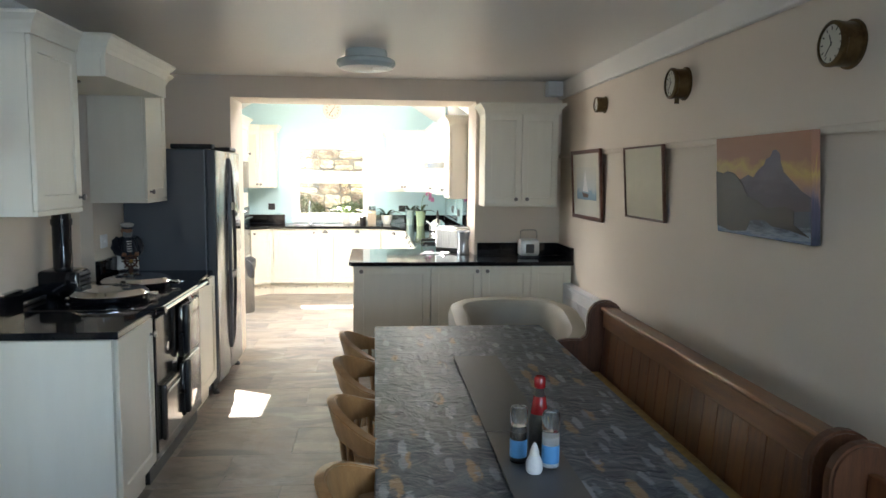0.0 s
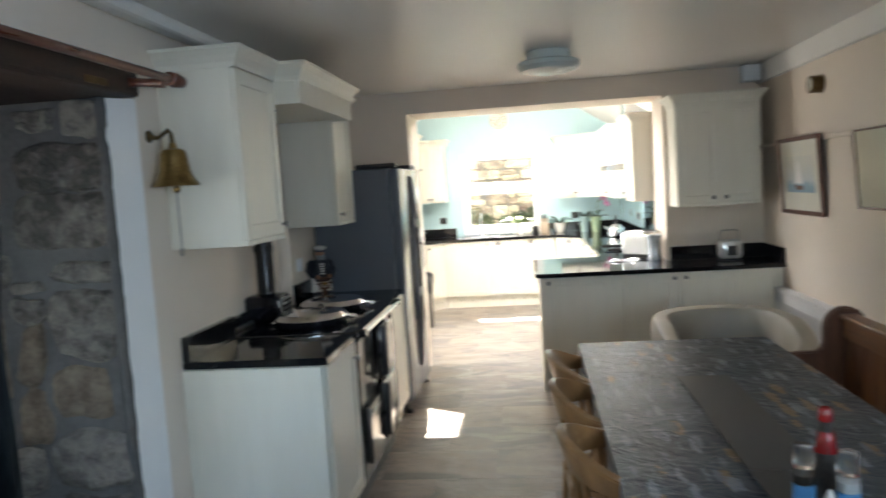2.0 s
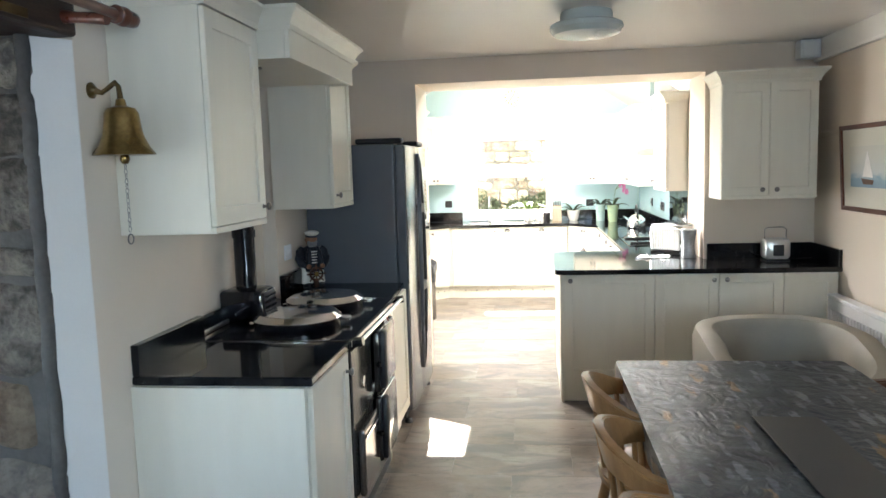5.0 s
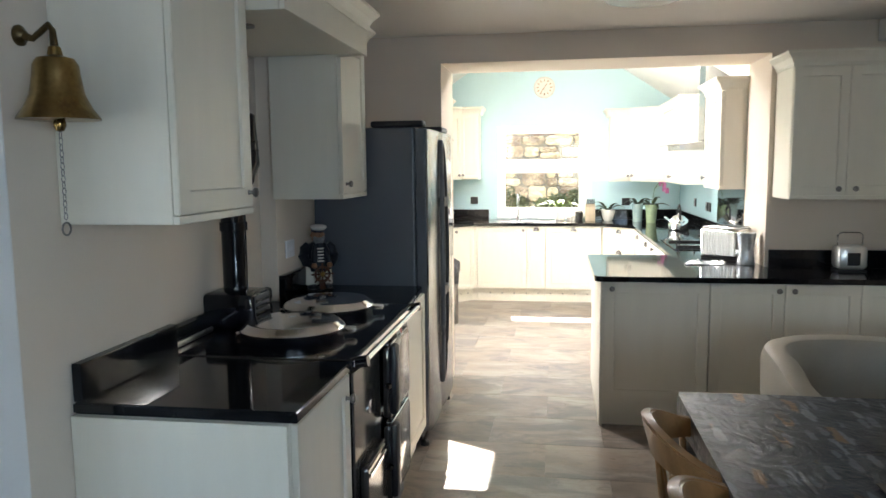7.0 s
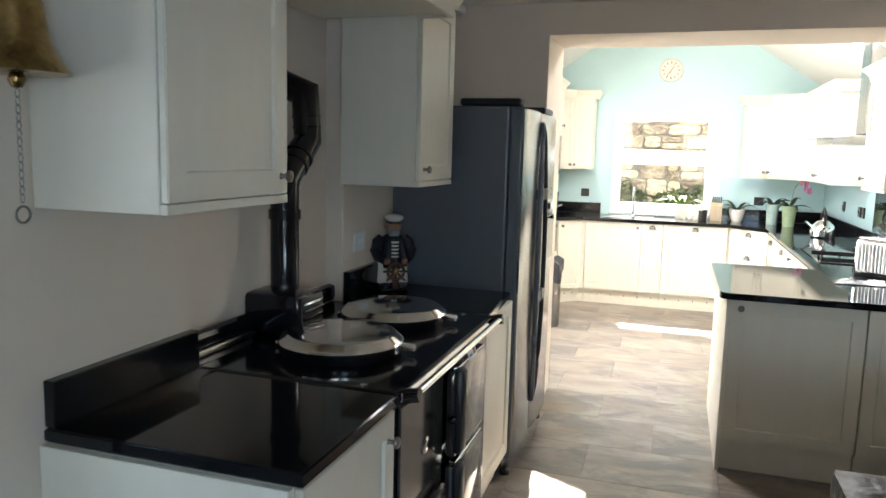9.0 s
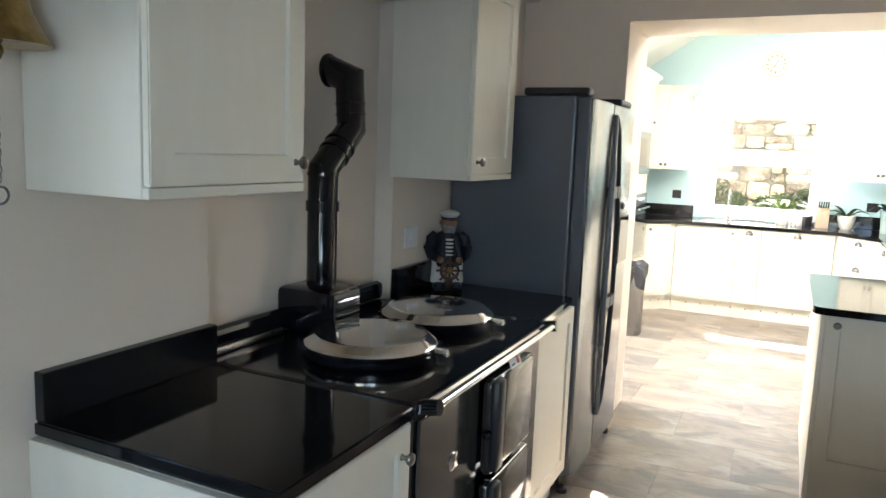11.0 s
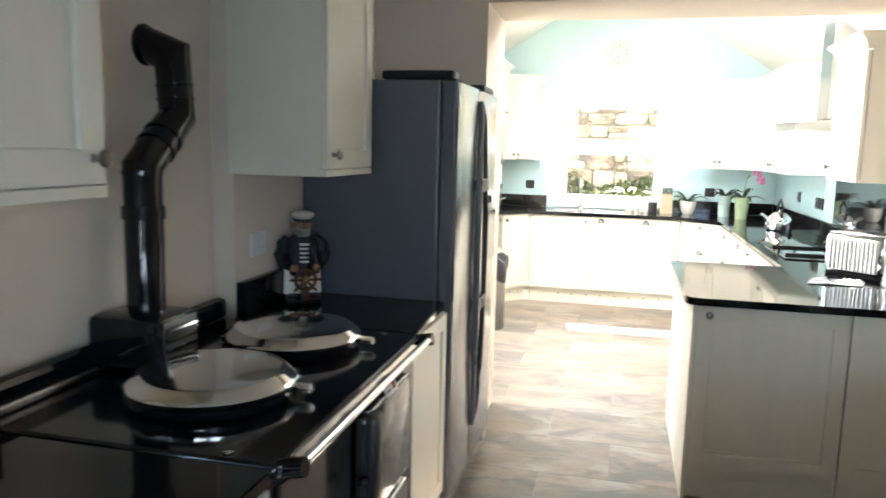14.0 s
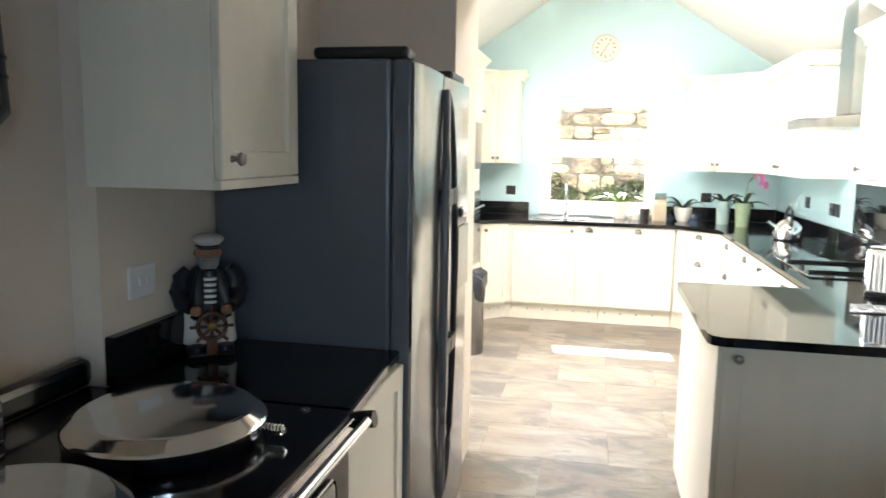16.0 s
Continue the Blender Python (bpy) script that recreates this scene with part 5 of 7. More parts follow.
pts = [(0.24, 6.94, TOP), (0.24, 6.94, TOP + 0.22)] + [tuple(p) for p in arc((0.24, 6.85, TOP + 0.22), 0.09, 0, 180, 10, "x")] + [(0.24, 6.76, TOP + 0.17)]
part("spout", tube(bmesh.new(), pts, 0.011, 12), CHROME, tap, smooth=True)
b = bmesh.new()
lathe(b, [(0.03, 0), (0.028, 0.01), (0.018, 0.02), (0.018, 0.06)], pose(0.24, 6.94, TOP), 18)
part("tap_base", b, CHROME, tap, smooth=True)
part("lever", tube(bmesh.new(), [(0.258, 6.94, TOP + 0.045), (0.31, 6.93, TOP + 0.085)], [0.009, 0.006], 10), CHROME, tap, smooth=True)

# ---- worktop things ----


def pot(name, label, x, y, z, profile, material, category="plant pot"):
    t = thing(name, label, category, (x, y, z))
    b = lathe(bmesh.new(), profile, pose(x, y, z), 28)
    part("pot", b, material, t, smooth=True)
    return t


def strap_leaf(b, base, yaw, length, width, rise, droop, k=9):
    """One arching strap leaf with a folded midrib."""
    c, s = math.cos(yaw), math.sin(yaw)
    rows = []
    for i in range(k + 1):
        t = i / k
        r = length * t
        z = rise * math.sin(math.pi * min(1, t * 0.62)) - droop * t * t
        w = width * math.sin(math.pi * (0.08 + 0.92 * t) ** 0.8) * 0.5 + 0.002
        p = Vector(base) + Vector((c * r, s * r, z))
        side = Vector((-s, c, 0))
        rows.append([b.verts.new(p - side * w + Vector((0, 0, 0.25 * w))), b.verts.new(p - Vector((0, 0, 0.15 * w))), b.verts.new(p + side * w + Vector((0, 0, 0.25 * w)))])
    for a, d in zip(rows, rows[1:]):
        for j in range(2):
            b.faces.new((a[j], a[j + 1], d[j + 1], d[j]))
    top = [[b.verts.new(v.co + Vector((0, 0, 0.0022))) for v in r] for r in rows]
    for a, d in zip(top, top[1:]):
        for j in range(2):
            b.faces.new((a[j], d[j], d[j + 1], a[j + 1]))


def orchid(label, x, y, z, profile, pot_material, leaf_material, leaves, seed, length=0.2, width=0.05, stems=0, petal=None):
    rng = random.Random(seed)
    t = pot("potted_orchid", label, x, y, z, profile, pot_material, "plant")
    top = profile[-1][1]
    for k in range(leaves):
        b = bmesh.new()
        strap_leaf(b, (x, y, z + top - 0.01), 2 * math.pi * k / leaves + rng.uniform(-0.3, 0.3), length * rng.uniform(0.75, 1.15), width, rng.uniform(0.06, 0.12), rng.uniform(0.0, 0.08))
        part("leaf", b, leaf_material, t, smooth=True)
    for k in range(stems):
        a = rng.uniform(-0.6, 0.6)
        tip = Vector((x + 0.14 * math.cos(a) + 0.03 * k, y + 0.14 * math.sin(a), z + top + 0.24 - 0.05 * k))
        mid = Vector((x + 0.03, y, z + top + 0.2))
        pts = [Vector((x, y, z + top - 0.01)).lerp(mid, i / 5) for i in range(6)] + [mid.lerp(tip, i / 5) + Vector((0, 0, 0.04 * math.sin(math.pi * i / 5))) for i in range(1, 6)]
        part("stem", tube(bmesh.new(), pts, 0.003, 6), LEAF, t, smooth=True)
        for q in range(6):
            c = pts[-1 - q // 2] + Vector((rng.uniform(-0.025, 0.025), rng.uniform(-0.025, 0.025), rng.uniform(-0.03, 0.02)))
            b = bmesh.new()
            for pz in range(5):
                ang = 2 * math.pi * pz / 5 + rng.uniform(-0.2, 0.2)
                d = Vector((0.5 * math.cos(ang), -0.25, math.sin(ang)))
                o = Vector((-math.sin(ang), 0, math.cos(ang))) * 0.5
                r = 0.026
                vs = [b.verts.new(c), b.verts.new(c + d * r * 0.6 + o * r * 0.8), b.verts.new(c + d * r * 1.2), b.verts.new(c + d * r * 0.6 - o * r * 0.8)]
                b.faces.new(vs)
            fl = part("flower", b, petal, t, "pink orchid flower")
            fl.modifiers.new("thickness", "SOLIDIFY").thickness = 0.0015
    return t


PZ = TOP + 0.0005
orchid("orchid with arching green leaves in a cream pot", 0.735, 6.93, PZ, [(0.05, 0), (0.058, 0.04), (0.068, 0.10), (0.074, 0.15), (0.070, 0.155), (0.062, 0.14)], CERAMIC, LEAF, 8, 3, 0.26, 0.065)
orchid("dark-leaved plant in a white bowl pot", 1.285, 6.86, PZ, [(0.045, 0), (0.062, 0.03), (0.076, 0.09), (0.080, 0.125), (0.075, 0.128), (0.066, 0.11)], CERAMIC, LEAF_DARK, 6, 5, 0.20, 0.045)
orchid("dark-leaved orchid in a tall blue-green vase", 1.60, 6.70, PZ, [(0.05, 0), (0.052, 0.06), (0.058, 0.15), (0.066, 0.20), (0.062, 0.203), (0.054, 0.18)], CELADON, LEAF_DARK, 6, 6, 0.17, 0.045)
orchid("pink flowering orchid in a tall green vase", 1.73, 6.52, PZ, [(0.05, 0), (0.055, 0.06), (0.064, 0.15), (0.074, 0.20), (0.070, 0.203), (0.06, 0.18)], OLIVE, LEAF_DARK, 6, 8, 0.18, 0.045, 2, PETAL)
b = lathe(bmesh.new(), [(0.04, 0), (0.044, 0.06), (0.046, 0.10), (0.042, 0.102), (0.038, 0.08)], pose(0.955, 6.92, PZ), 24)
tagged(part("dark_pot", b, BLACK, None, smooth=True), "small dark grey pot behind the sink", "plant pot")
for k, (x, h) in enumerate(((0.84, 0.055), (0.885, 0.07))):
    b = lathe(bmesh.new(), [(0.022, 0), (0.026, 0.01), (0.026, h * 0.8), (0.016, h * 0.9), (0.014, h)], pose(x, 6.86, PZ), 18)
    tagged(part("white_jar", b, CERAMIC, None, smooth=True), "small white jar beside the orchid", "jar", "white jars")
kb = thing("knife_block", "slanted pale wood knife block with black handled knives", "knife block", (1.08, 6.88, PZ))
b = prism(bmesh.new(), [(-0.085, 0), (0.06, 0), (0.06, 0.10), (-0.02, 0.20), (-0.085, 0.155)], -0.055, 0.055, pose(1.08, 6.88, PZ, 90, 0, 90))
part("block", b, surf("pale_ash_wood", (0.52, 0.42, 0.30), (0.42, 0.33, 0.23), 0.45, scale=6, fine=60, bump=0.08, stretch=(6, 6, 1)), kb)
for k in range(5):
    b = tube(bmesh.new(), [(1.04 + 0.02 * k, 6.86, PZ + 0.155), (1.045 + 0.02 * k, 6.84, PZ + 0.25)], 0.0075, 8, 1.4)
    part("knife_handle", b, BLACK, kb, smooth=True)
kt = thing("kettle", "polished steel whistling kettle with black handle", "kettle", (1.88, 5.62, PZ))
b = lathe(bmesh.new(), [(0.09, 0), (0.10, 0.01), (0.102, 0.05), (0.085, 0.10), (0.05, 0.135), (0.03, 0.142), (0.012, 0.15), (0.012, 0.165)], pose(1.88, 5.62, PZ), 32)
part("kettle_body", b, CHROME, kt, smooth=True)
part("handle", tube(bmesh.new(), [(1.88, 5.70, PZ + 0.11), (1.88, 5.70, PZ + 0.20), (1.88, 5.62, PZ + 0.245), (1.88, 5.54, PZ + 0.20), (1.88, 5.54, PZ + 0.11)], 0.010, 10), BLACK, kt, smooth=True)
part("spout", tube(bmesh.new(), [(1.80, 5.62, PZ + 0.075), (1.74, 5.62, PZ + 0.125)], [0.02, 0.013], 12), CHROME, kt, smooth=True)

# chrome toaster, wrapped bottle, clear bag on the peninsula
to = thing("toaster", "chrome four-slice toaster on the peninsula", "toaster", (1.835, 3.39, PZ))
mto = pose(1.85, 3.39, PZ, 0, 0, -45)
b = box(bmesh.new(), (-0.15, -0.12, 0.015), (0.15, 0.12, 0.215), 0.028)
part("toaster_body", b, CHROME, to, smooth=True, m=mto)
part("side_panel", box(bmesh.new(), (-0.125, -0.125, 0.03), (0.125, -0.1195, 0.195), 0.003), SATIN, to, "satin ribbed side panel", m=mto)
for k in range(12):
    part("rib", tube(bmesh.new(), [(-0.113 + 0.0205 * k, -0.125, 0.035), (-0.113 + 0.0205 * k, -0.125, 0.19)], 0.006, 8), SATIN, to, smooth=True, m=mto)
part("top_panel", box(bmesh.new(), (-0.135, -0.105, 0.2145), (0.135, 0.105, 0.2185), 0.002), SATIN, to, m=mto)
part("toaster_base", box(bmesh.new(), (-0.145, -0.105, 0.0), (0.145, 0.105, 0.018), 0.004), BLACK, to, m=mto)
# black strips on the closed top stand in for the dark inside of the slots
for k in range(4):
    part("slot", box(bmesh.new(), (-0.12 + 0.001 * k, -0.085 + 0.045 * k, 0.2175), (0.12, -0.062 + 0.045 * k, 0.2205)), BLACK, to, m=mto)
for dy in (-0.06, 0.06):
    part("lever", box(bmesh.new(), (-0.185, dy - 0.022, 0.135), (-0.148, dy + 0.022, 0.155), 0.004), BLACK, to, m=mto)
    for zz in (0.055, 0.095):
        b = lathe(bmesh.new(), [(0.016, 0), (0.016, 0.014), (0.010, 0.022)], pose(-0.149, dy, zz, 0, -90, 0), 12)
        part("dial", b, BLACK, to, smooth=True, m=mto)
b = lathe(bmesh.new(), [(0.052, 0), (0.056, 0.008), (0.050, 0.05), (0.045, 0.10), (0.052, 0.15), (0.060, 0.20), (0.056, 0.205), (0.05, 0.20)], pose(1.885, 3.07, PZ), 28)
tagged(part("cut_glass_vase", b, PLASTIC_BAG, None, smooth=True), "ribbed clear glass vase beside the toaster", "vase")
b = bmesh.new()
g = [[b.verts.new((1.50 + 0.022 * i + 0.006 * j, 3.02 + 0.02 * j, PZ + 0.004 + 0.035 * max(0, noise.noise(Vector((i * 0.5, j * 0.5, 3)))) * (1 if 0 < i < 11 and 0 < j < 9 else 0))) for j in range(10)] for i in range(12)]
for i in range(11):
    for j in range(9):
        b.faces.new((g[i][j], g[i + 1][j], g[i + 1][j + 1], g[i][j + 1]))
ob = part("plastic_wrap", b, PLASTIC_BAG, None, smooth=True)
ob.modifiers.new("thickness", "SOLIDIFY").thickness = 0.002
tagged(ob, "crumpled clear plastic wrap on the black worktop", "packaging")

# small toaster under the double wall cabinet
t2 = thing("small_toaster", "small chrome two-slice toaster with a warming rack", "toaster", (2.41, 2.83, PZ))
part("toaster_body", box(bmesh.new(), (2.325, 2.76, PZ + 0.012), (2.495, 2.90, PZ + 0.155), 0.03), SATIN, t2, smooth=True)
bp("toaster_base", (2.33, 2.765, PZ), (2.49, 2.895, PZ + 0.014), BLACK, t2, 0.003)
bp("control_panel", (2.375, 2.752, PZ + 0.04), (2.445, 2.761, PZ + 0.115), BLACK, t2, 0.004)
rk = tube(bmesh.new(), [(2.34, 2.83, PZ + 0.15), (2.34, 2.83, PZ + 0.215), (2.36, 2.83, PZ + 0.23), (2.46, 2.83, PZ + 0.23), (2.48, 2.83, PZ + 0.215), (2.48, 2.83, PZ + 0.15)], 0.004, 8)
part("warming_rack", rk, CHROME, t2, "chrome wire warming rack", True)

# framed mosaic leaning on the end of the thick wall
mo = thing("mosaic_plaque", "small plaque of brown and pale tiles by the splashback", "plaque", (2.04, 3.53, PZ))
bp("panel", (1.965, 3.52, PZ), (2.10, 3.535, PZ + 0.30), BLACK, mo, 0.002)
for i in range(3):
    for j in range(7):
        bp("tile", (1.968 + 0.044 * i, 3.5145, PZ + 0.004 + 0.042 * j), (2.009 + 0.044 * i, 3.5195, PZ + 0.042 + 0.042 * j), (BEECH, CERAMIC, PEWTER)[(i * 2 + j) % 3], mo, 0.001)


def socket(x, y, z, m, material, label, toggles=2, w=0.146):
    t = thing("wall_socket", label, "socket", (m @ Vector((0, 0, 0))), "wall sockets")
    part("plate", box(bmesh.new(), (-w / 2, -0.010, -0.043), (w / 2, -0.0005, 0.043), 0.003), material, t, m=m)
    for k in range(toggles):
        part("switch", box(bmesh.new(), (-0.02 + 0.03 * k, -0.015, -0.010), (-0.005 + 0.03 * k, -0.0095, 0.010), 0.002), material, t, m=m)
    return t


socket(0, 0, 0, facing(LX, 1.685, 1.15, 90), UPVC, "white plastic double wall switch above the upstand", 2, 0.11)
for yy, zz in ((6.05, 1.16), (5.45, 1.15), (5.33, 1.15)):
    socket(0, 0, 0, facing(ER - 0.008, yy, zz, -90), BLACK, "black wall socket on the glass splashback", 1, 0.09)
socket(0, 0, 0, facing(-0.30, EY, 1.14, 0), BLACK, "black wall socket beside the window", 1, 0.09)
socket(0, 0, 0, facing(1.50, EY - 0.008, 1.12, 0), BLACK, "black wall socket on the glass splashback", 1, 0.09)

# gable clock
ck = thing("wall_clock", "round cream wall clock with gold numerals ring", "clock", (0.54, EY, 2.47))
b = lathe(bmesh.new(), [(0.125, 0), (0.125, 0.02), (0.112, 0.028), (0.108, 0.022), (0.001, 0.021)], pose(0.54, EY, 2.47, 90, 0, 0), 40)
part("face", b, CERAMIC, ck, smooth=True)
for k in range(12):
    a = radians(30 * k)
    part("hour_mark", box(bmesh.new(), (-0.005, -0.0245, 0.068), (0.005, -0.0215, 0.092)), BRASS, ck, m=pose(0.54, EY, 2.47) @ Matrix.Rotation(a, 4, "Y"))
for a, ln in ((35, 0.055), (215, 0.08), (200, 0.03)):
    part("hand", box(bmesh.new(), (-0.003, -0.026, -0.008), (0.003, -0.0235, ln)), BRASS, ck, m=pose(0.54, EY, 2.47) @ Matrix.Rotation(radians(a), 4, "Y"))

# pedal bin with its bag
bn = thing("pedal_bin", "steel pedal bin with a black bag over its rim", "bin", (-0.40, 5.29, 0))
part("bin_body", lathe(bmesh.new(), [(0.125, -0.004), (0.13, 0.01), (0.13, 0.56), (0.125, 0.565)], pose(-0.40, 5.29, 0), 32), STEEL, bn, smooth=True)
b = bmesh.new()
rings = []
for r, z in ((0.134, 0.42), (0.15, 0.50), (0.142, 0.585), (0.09, 0.62), (0.02, 0.60)):
    rings.append([b.verts.new((-0.40 + r * (1 + 0.13 * math.sin(5 * a + 9 * z)) * math.cos(a), 5.29 + r * (1 + 0.13 * math.sin(7 * a)) * math.sin(a), z + 0.025 * math.sin(4 * a))) for a in [2 * math.pi * i / 28 for i in range(28)]])
for p0, p1 in zip(rings, rings[1:]):
    for i in range(28):
        b.faces.new((p0[i], p0[(i + 1) % 28], p1[(i + 1) % 28], p1[i]))
b.faces.new(rings[-1])
part("bin_bag", b, BIN_BAG, bn, "crumpled black bin bag", True)


# sailor figurine, one plain shape with its colours laid on by separate faces
def sailor(x, y, z):
    b = bmesh.new()

    def put(fn, idx):
        k = len(b.faces)
        fn()
        b.faces.ensure_lookup_table()
        for f in b.faces[k:]:
            f.material_index = idx
    S = pose(x, y, z)
    put(lambda: box(b, (-0.055, -0.075, 0), (0.075, 0.075, 0.014), 0.005), 0)
    for s in (-1, 1):
        put(lambda: lathe(b, [(0.026, 0), (0.034, 0.006), (0.032, 0.022), (0.016, 0.030)], pose(0.022, 0.047 * s, 0.013) @ Matrix.Diagonal((1.5, 1, 1, 1)), 14), 0)
        put(lambda: lathe(b, [(0.046, 0.038), (0.049, 0.046), (0.043, 0.09), (0.041, 0.13), (0.044, 0.17)], pose(0.0, 0.045 * s, 0) @ Matrix.Diagonal((0.85, 1, 1, 1)), 16), 1)
        put(lambda: tube(b, [(-0.004, 0.062 * s, 0.295), (0.0, 0.086 * s, 0.268), (0.012, 0.098 * s, 0.225), (0.036, 0.088 * s, 0.188), (0.066, 0.064 * s, 0.176)], [0.026, 0.034, 0.035, 0.031, 0.025], 14), 0)
        put(lambda: lathe(b, [(0.002, -0.019), (0.016, -0.012), (0.020, 0), (0.014, 0.014), (0.002, 0.018)], pose(0.082, 0.050 * s, 0.168), 12), 2)
        # coat fronts, open over the striped shirt
        put(lambda: tube(b, [(0.040, 0.030 * s, 0.298), (0.060, 0.040 * s, 0.25), (0.066, 0.046 * s, 0.19), (0.060, 0.052 * s, 0.14)], [0.012, 0.020, 0.022, 0.018], 10), 0)
        # cheeks of the beard and the ears
        put(lambda: lathe(b, [(0.002, -0.014), (0.013, -0.006), (0.014, 0.006), (0.002, 0.014)], pose(0.030, 0.024 * s, 0.338), 10), 3)
        put(lambda: lathe(b, [(0.002, -0.012), (0.008, -0.004), (0.008, 0.004), (0.002, 0.012)], pose(0.002, 0.040 * s, 0.356), 8), 2)
    put(lambda: lathe(b, [(0.070, 0.125), (0.076, 0.16), (0.078, 0.22), (0.074, 0.265), (0.052, 0.302), (0.024, 0.316)], pose(-0.004, 0, 0) @ Matrix.Diagonal((0.86, 1.05, 1, 1)), 22), 0)
    put(lambda: lathe(b, [(0.030, 0.18), (0.032, 0.24), (0.026, 0.298), (0.018, 0.305)], pose(0.034, 0, 0), 14), 0)
    for k in range(5):
        put(lambda: lathe(b, [(0.031, -0.0055), (0.0345, -0.003), (0.0345, 0.003), (0.031, 0.0055)], pose(0.034, 0, 0.192 + 0.020 * k), 14), 1)
    put(lambda: lathe(b, [(0.020, 0.302), (0.034, 0.318), (0.041, 0.345), (0.040, 0.372), (0.036, 0.386)], pose(0.004, 0, 0), 20), 2)
    put(lambda: lathe(b, [(0.004, 0.280), (0.022, 0.292), (0.034, 0.316), (0.036, 0.333), (0.024, 0.342), (0.008, 0.344)], pose(0.020, 0, 0), 16), 3)
    put(lambda: lathe(b, [(0.002, -0.012), (0.008, -0.007), (0.009, 0), (0.004, 0.014)], pose(0.046, 0, 0.354), 10), 2)
    put(lambda: lathe(b, [(0.0385, 0.376), (0.0415, 0.379), (0.0415, 0.389), (0.0385, 0.392)], pose(0.002, 0, 0), 22), 0)
    put(lambda: lathe(b, [(0.040, 0.391), (0.052, 0.402), (0.055, 0.409), (0.049, 0.418), (0.028, 0.425), (0.002, 0.427)], pose(-0.006, 0, 0.0, 0, 4, 0), 24), 1)
    put(lambda: prism(b, [(0.036, -0.036), (0.052, -0.028), (0.062, -0.012), (0.064, 0), (0.062, 0.012), (0.052, 0.028), (0.036, 0.036)], 0.374, 0.379), 0)
    put(lambda: box(b, (0.045, -0.006, 0.396), (0.052, 0.006, 0.408), 0.002), 5)
    put(lambda: tube(b, [(0.088, 0.046 * math.cos(a), 0.112 + 0.046 * math.sin(a)) for a in [2 * math.pi * i / 20 for i in range(20)]], 0.008, 8, closed=True), 4)
    for k in range(4):
        a = math.pi * k / 4
        put(lambda: tube(b, [(0.088, 0.072 * math.cos(a), 0.112 + 0.072 * math.sin(a)), (0.088, -0.072 * math.cos(a), 0.112 - 0.072 * math.sin(a))], 0.0055, 8), 4)
    put(lambda: lathe(b, [(0.016, 0), (0.016, 0.012), (0.008, 0.018)], pose(0.084, 0, 0.112, 0, 90, 0), 14), 6)
    put(lambda: box(b, (0.066, -0.018, 0.013), (0.090, 0.018, 0.075), 0.004), 4)
    b.transform(S @ pose(0, 0, 0, 0, 0, -55) @ Matrix.Scale(0.82, 4))
    ob = part("sailor_figurine", b, NAVY, None, smooth=True)
    for mt_ in (CERAMIC, surf("painted_skin_tone", (0.34, 0.17, 0.095), (0.24, 0.115, 0.06), 0.5, bump=0.1), surf("grey_beard_paint", (0.30, 0.30, 0.30), (0.14, 0.14, 0.14), 0.7, fine=120, bump=0.6), OAK_DARK, RED, BRASS):
        ob.data.materials.append(mt_)
    return tagged(ob, "painted carved seaman figurine with a ship's wheel", "figurine")


sailor(-0.555, 1.88, PZ)

# ---- dining furniture ----
table = thing("dining_table", "long wooden dining table under a cloth", "table", (1.58, -0.5, 0))
TX0, TX1, TY0, TY1 = 1.125, 2.04, -1.95, 0.82
bp("tabletop", (TX0 + 0.01, TY0 + 0.01, 0.715), (TX1 - 0.01, TY1 - 0.01, 0.742), BEECH, table, 0.004)
for x in (TX0 + 0.10, TX1 - 0.10):
    for y in (TY0 + 0.16, TY1 - 0.14):
        b = lathe(bmesh.new(), [(0.028, -0.004), (0.033, 0.06), (0.030, 0.10), (0.044, 0.3), (0.046, 0.5), (0.036, 0.58), (0.046, 0.60), (0.046, 0.714)], pose(x, y, 0), 18)
        part("leg", b, BEECH, table, smooth=True)
for lo, hi in (((TX0 + 0.12, TY1 - 0.15, 0.62), (TX1 - 0.12, TY1 - 0.13, 0.714)), ((TX0 + 0.12, TY0 + 0.14, 0.62), (TX1 - 0.12, TY0 + 0.16, 0.714)),
               ((TX0 + 0.09, TY0 + 0.18, 0.62), (TX0 + 0.11, TY1 - 0.16, 0.714)), ((TX1 - 0.11, TY0 + 0.18, 0.62), (TX1 - 0.09, TY1 - 0.16, 0.714))):
    bp("apron", lo, hi, BEECH, table, 0.002)


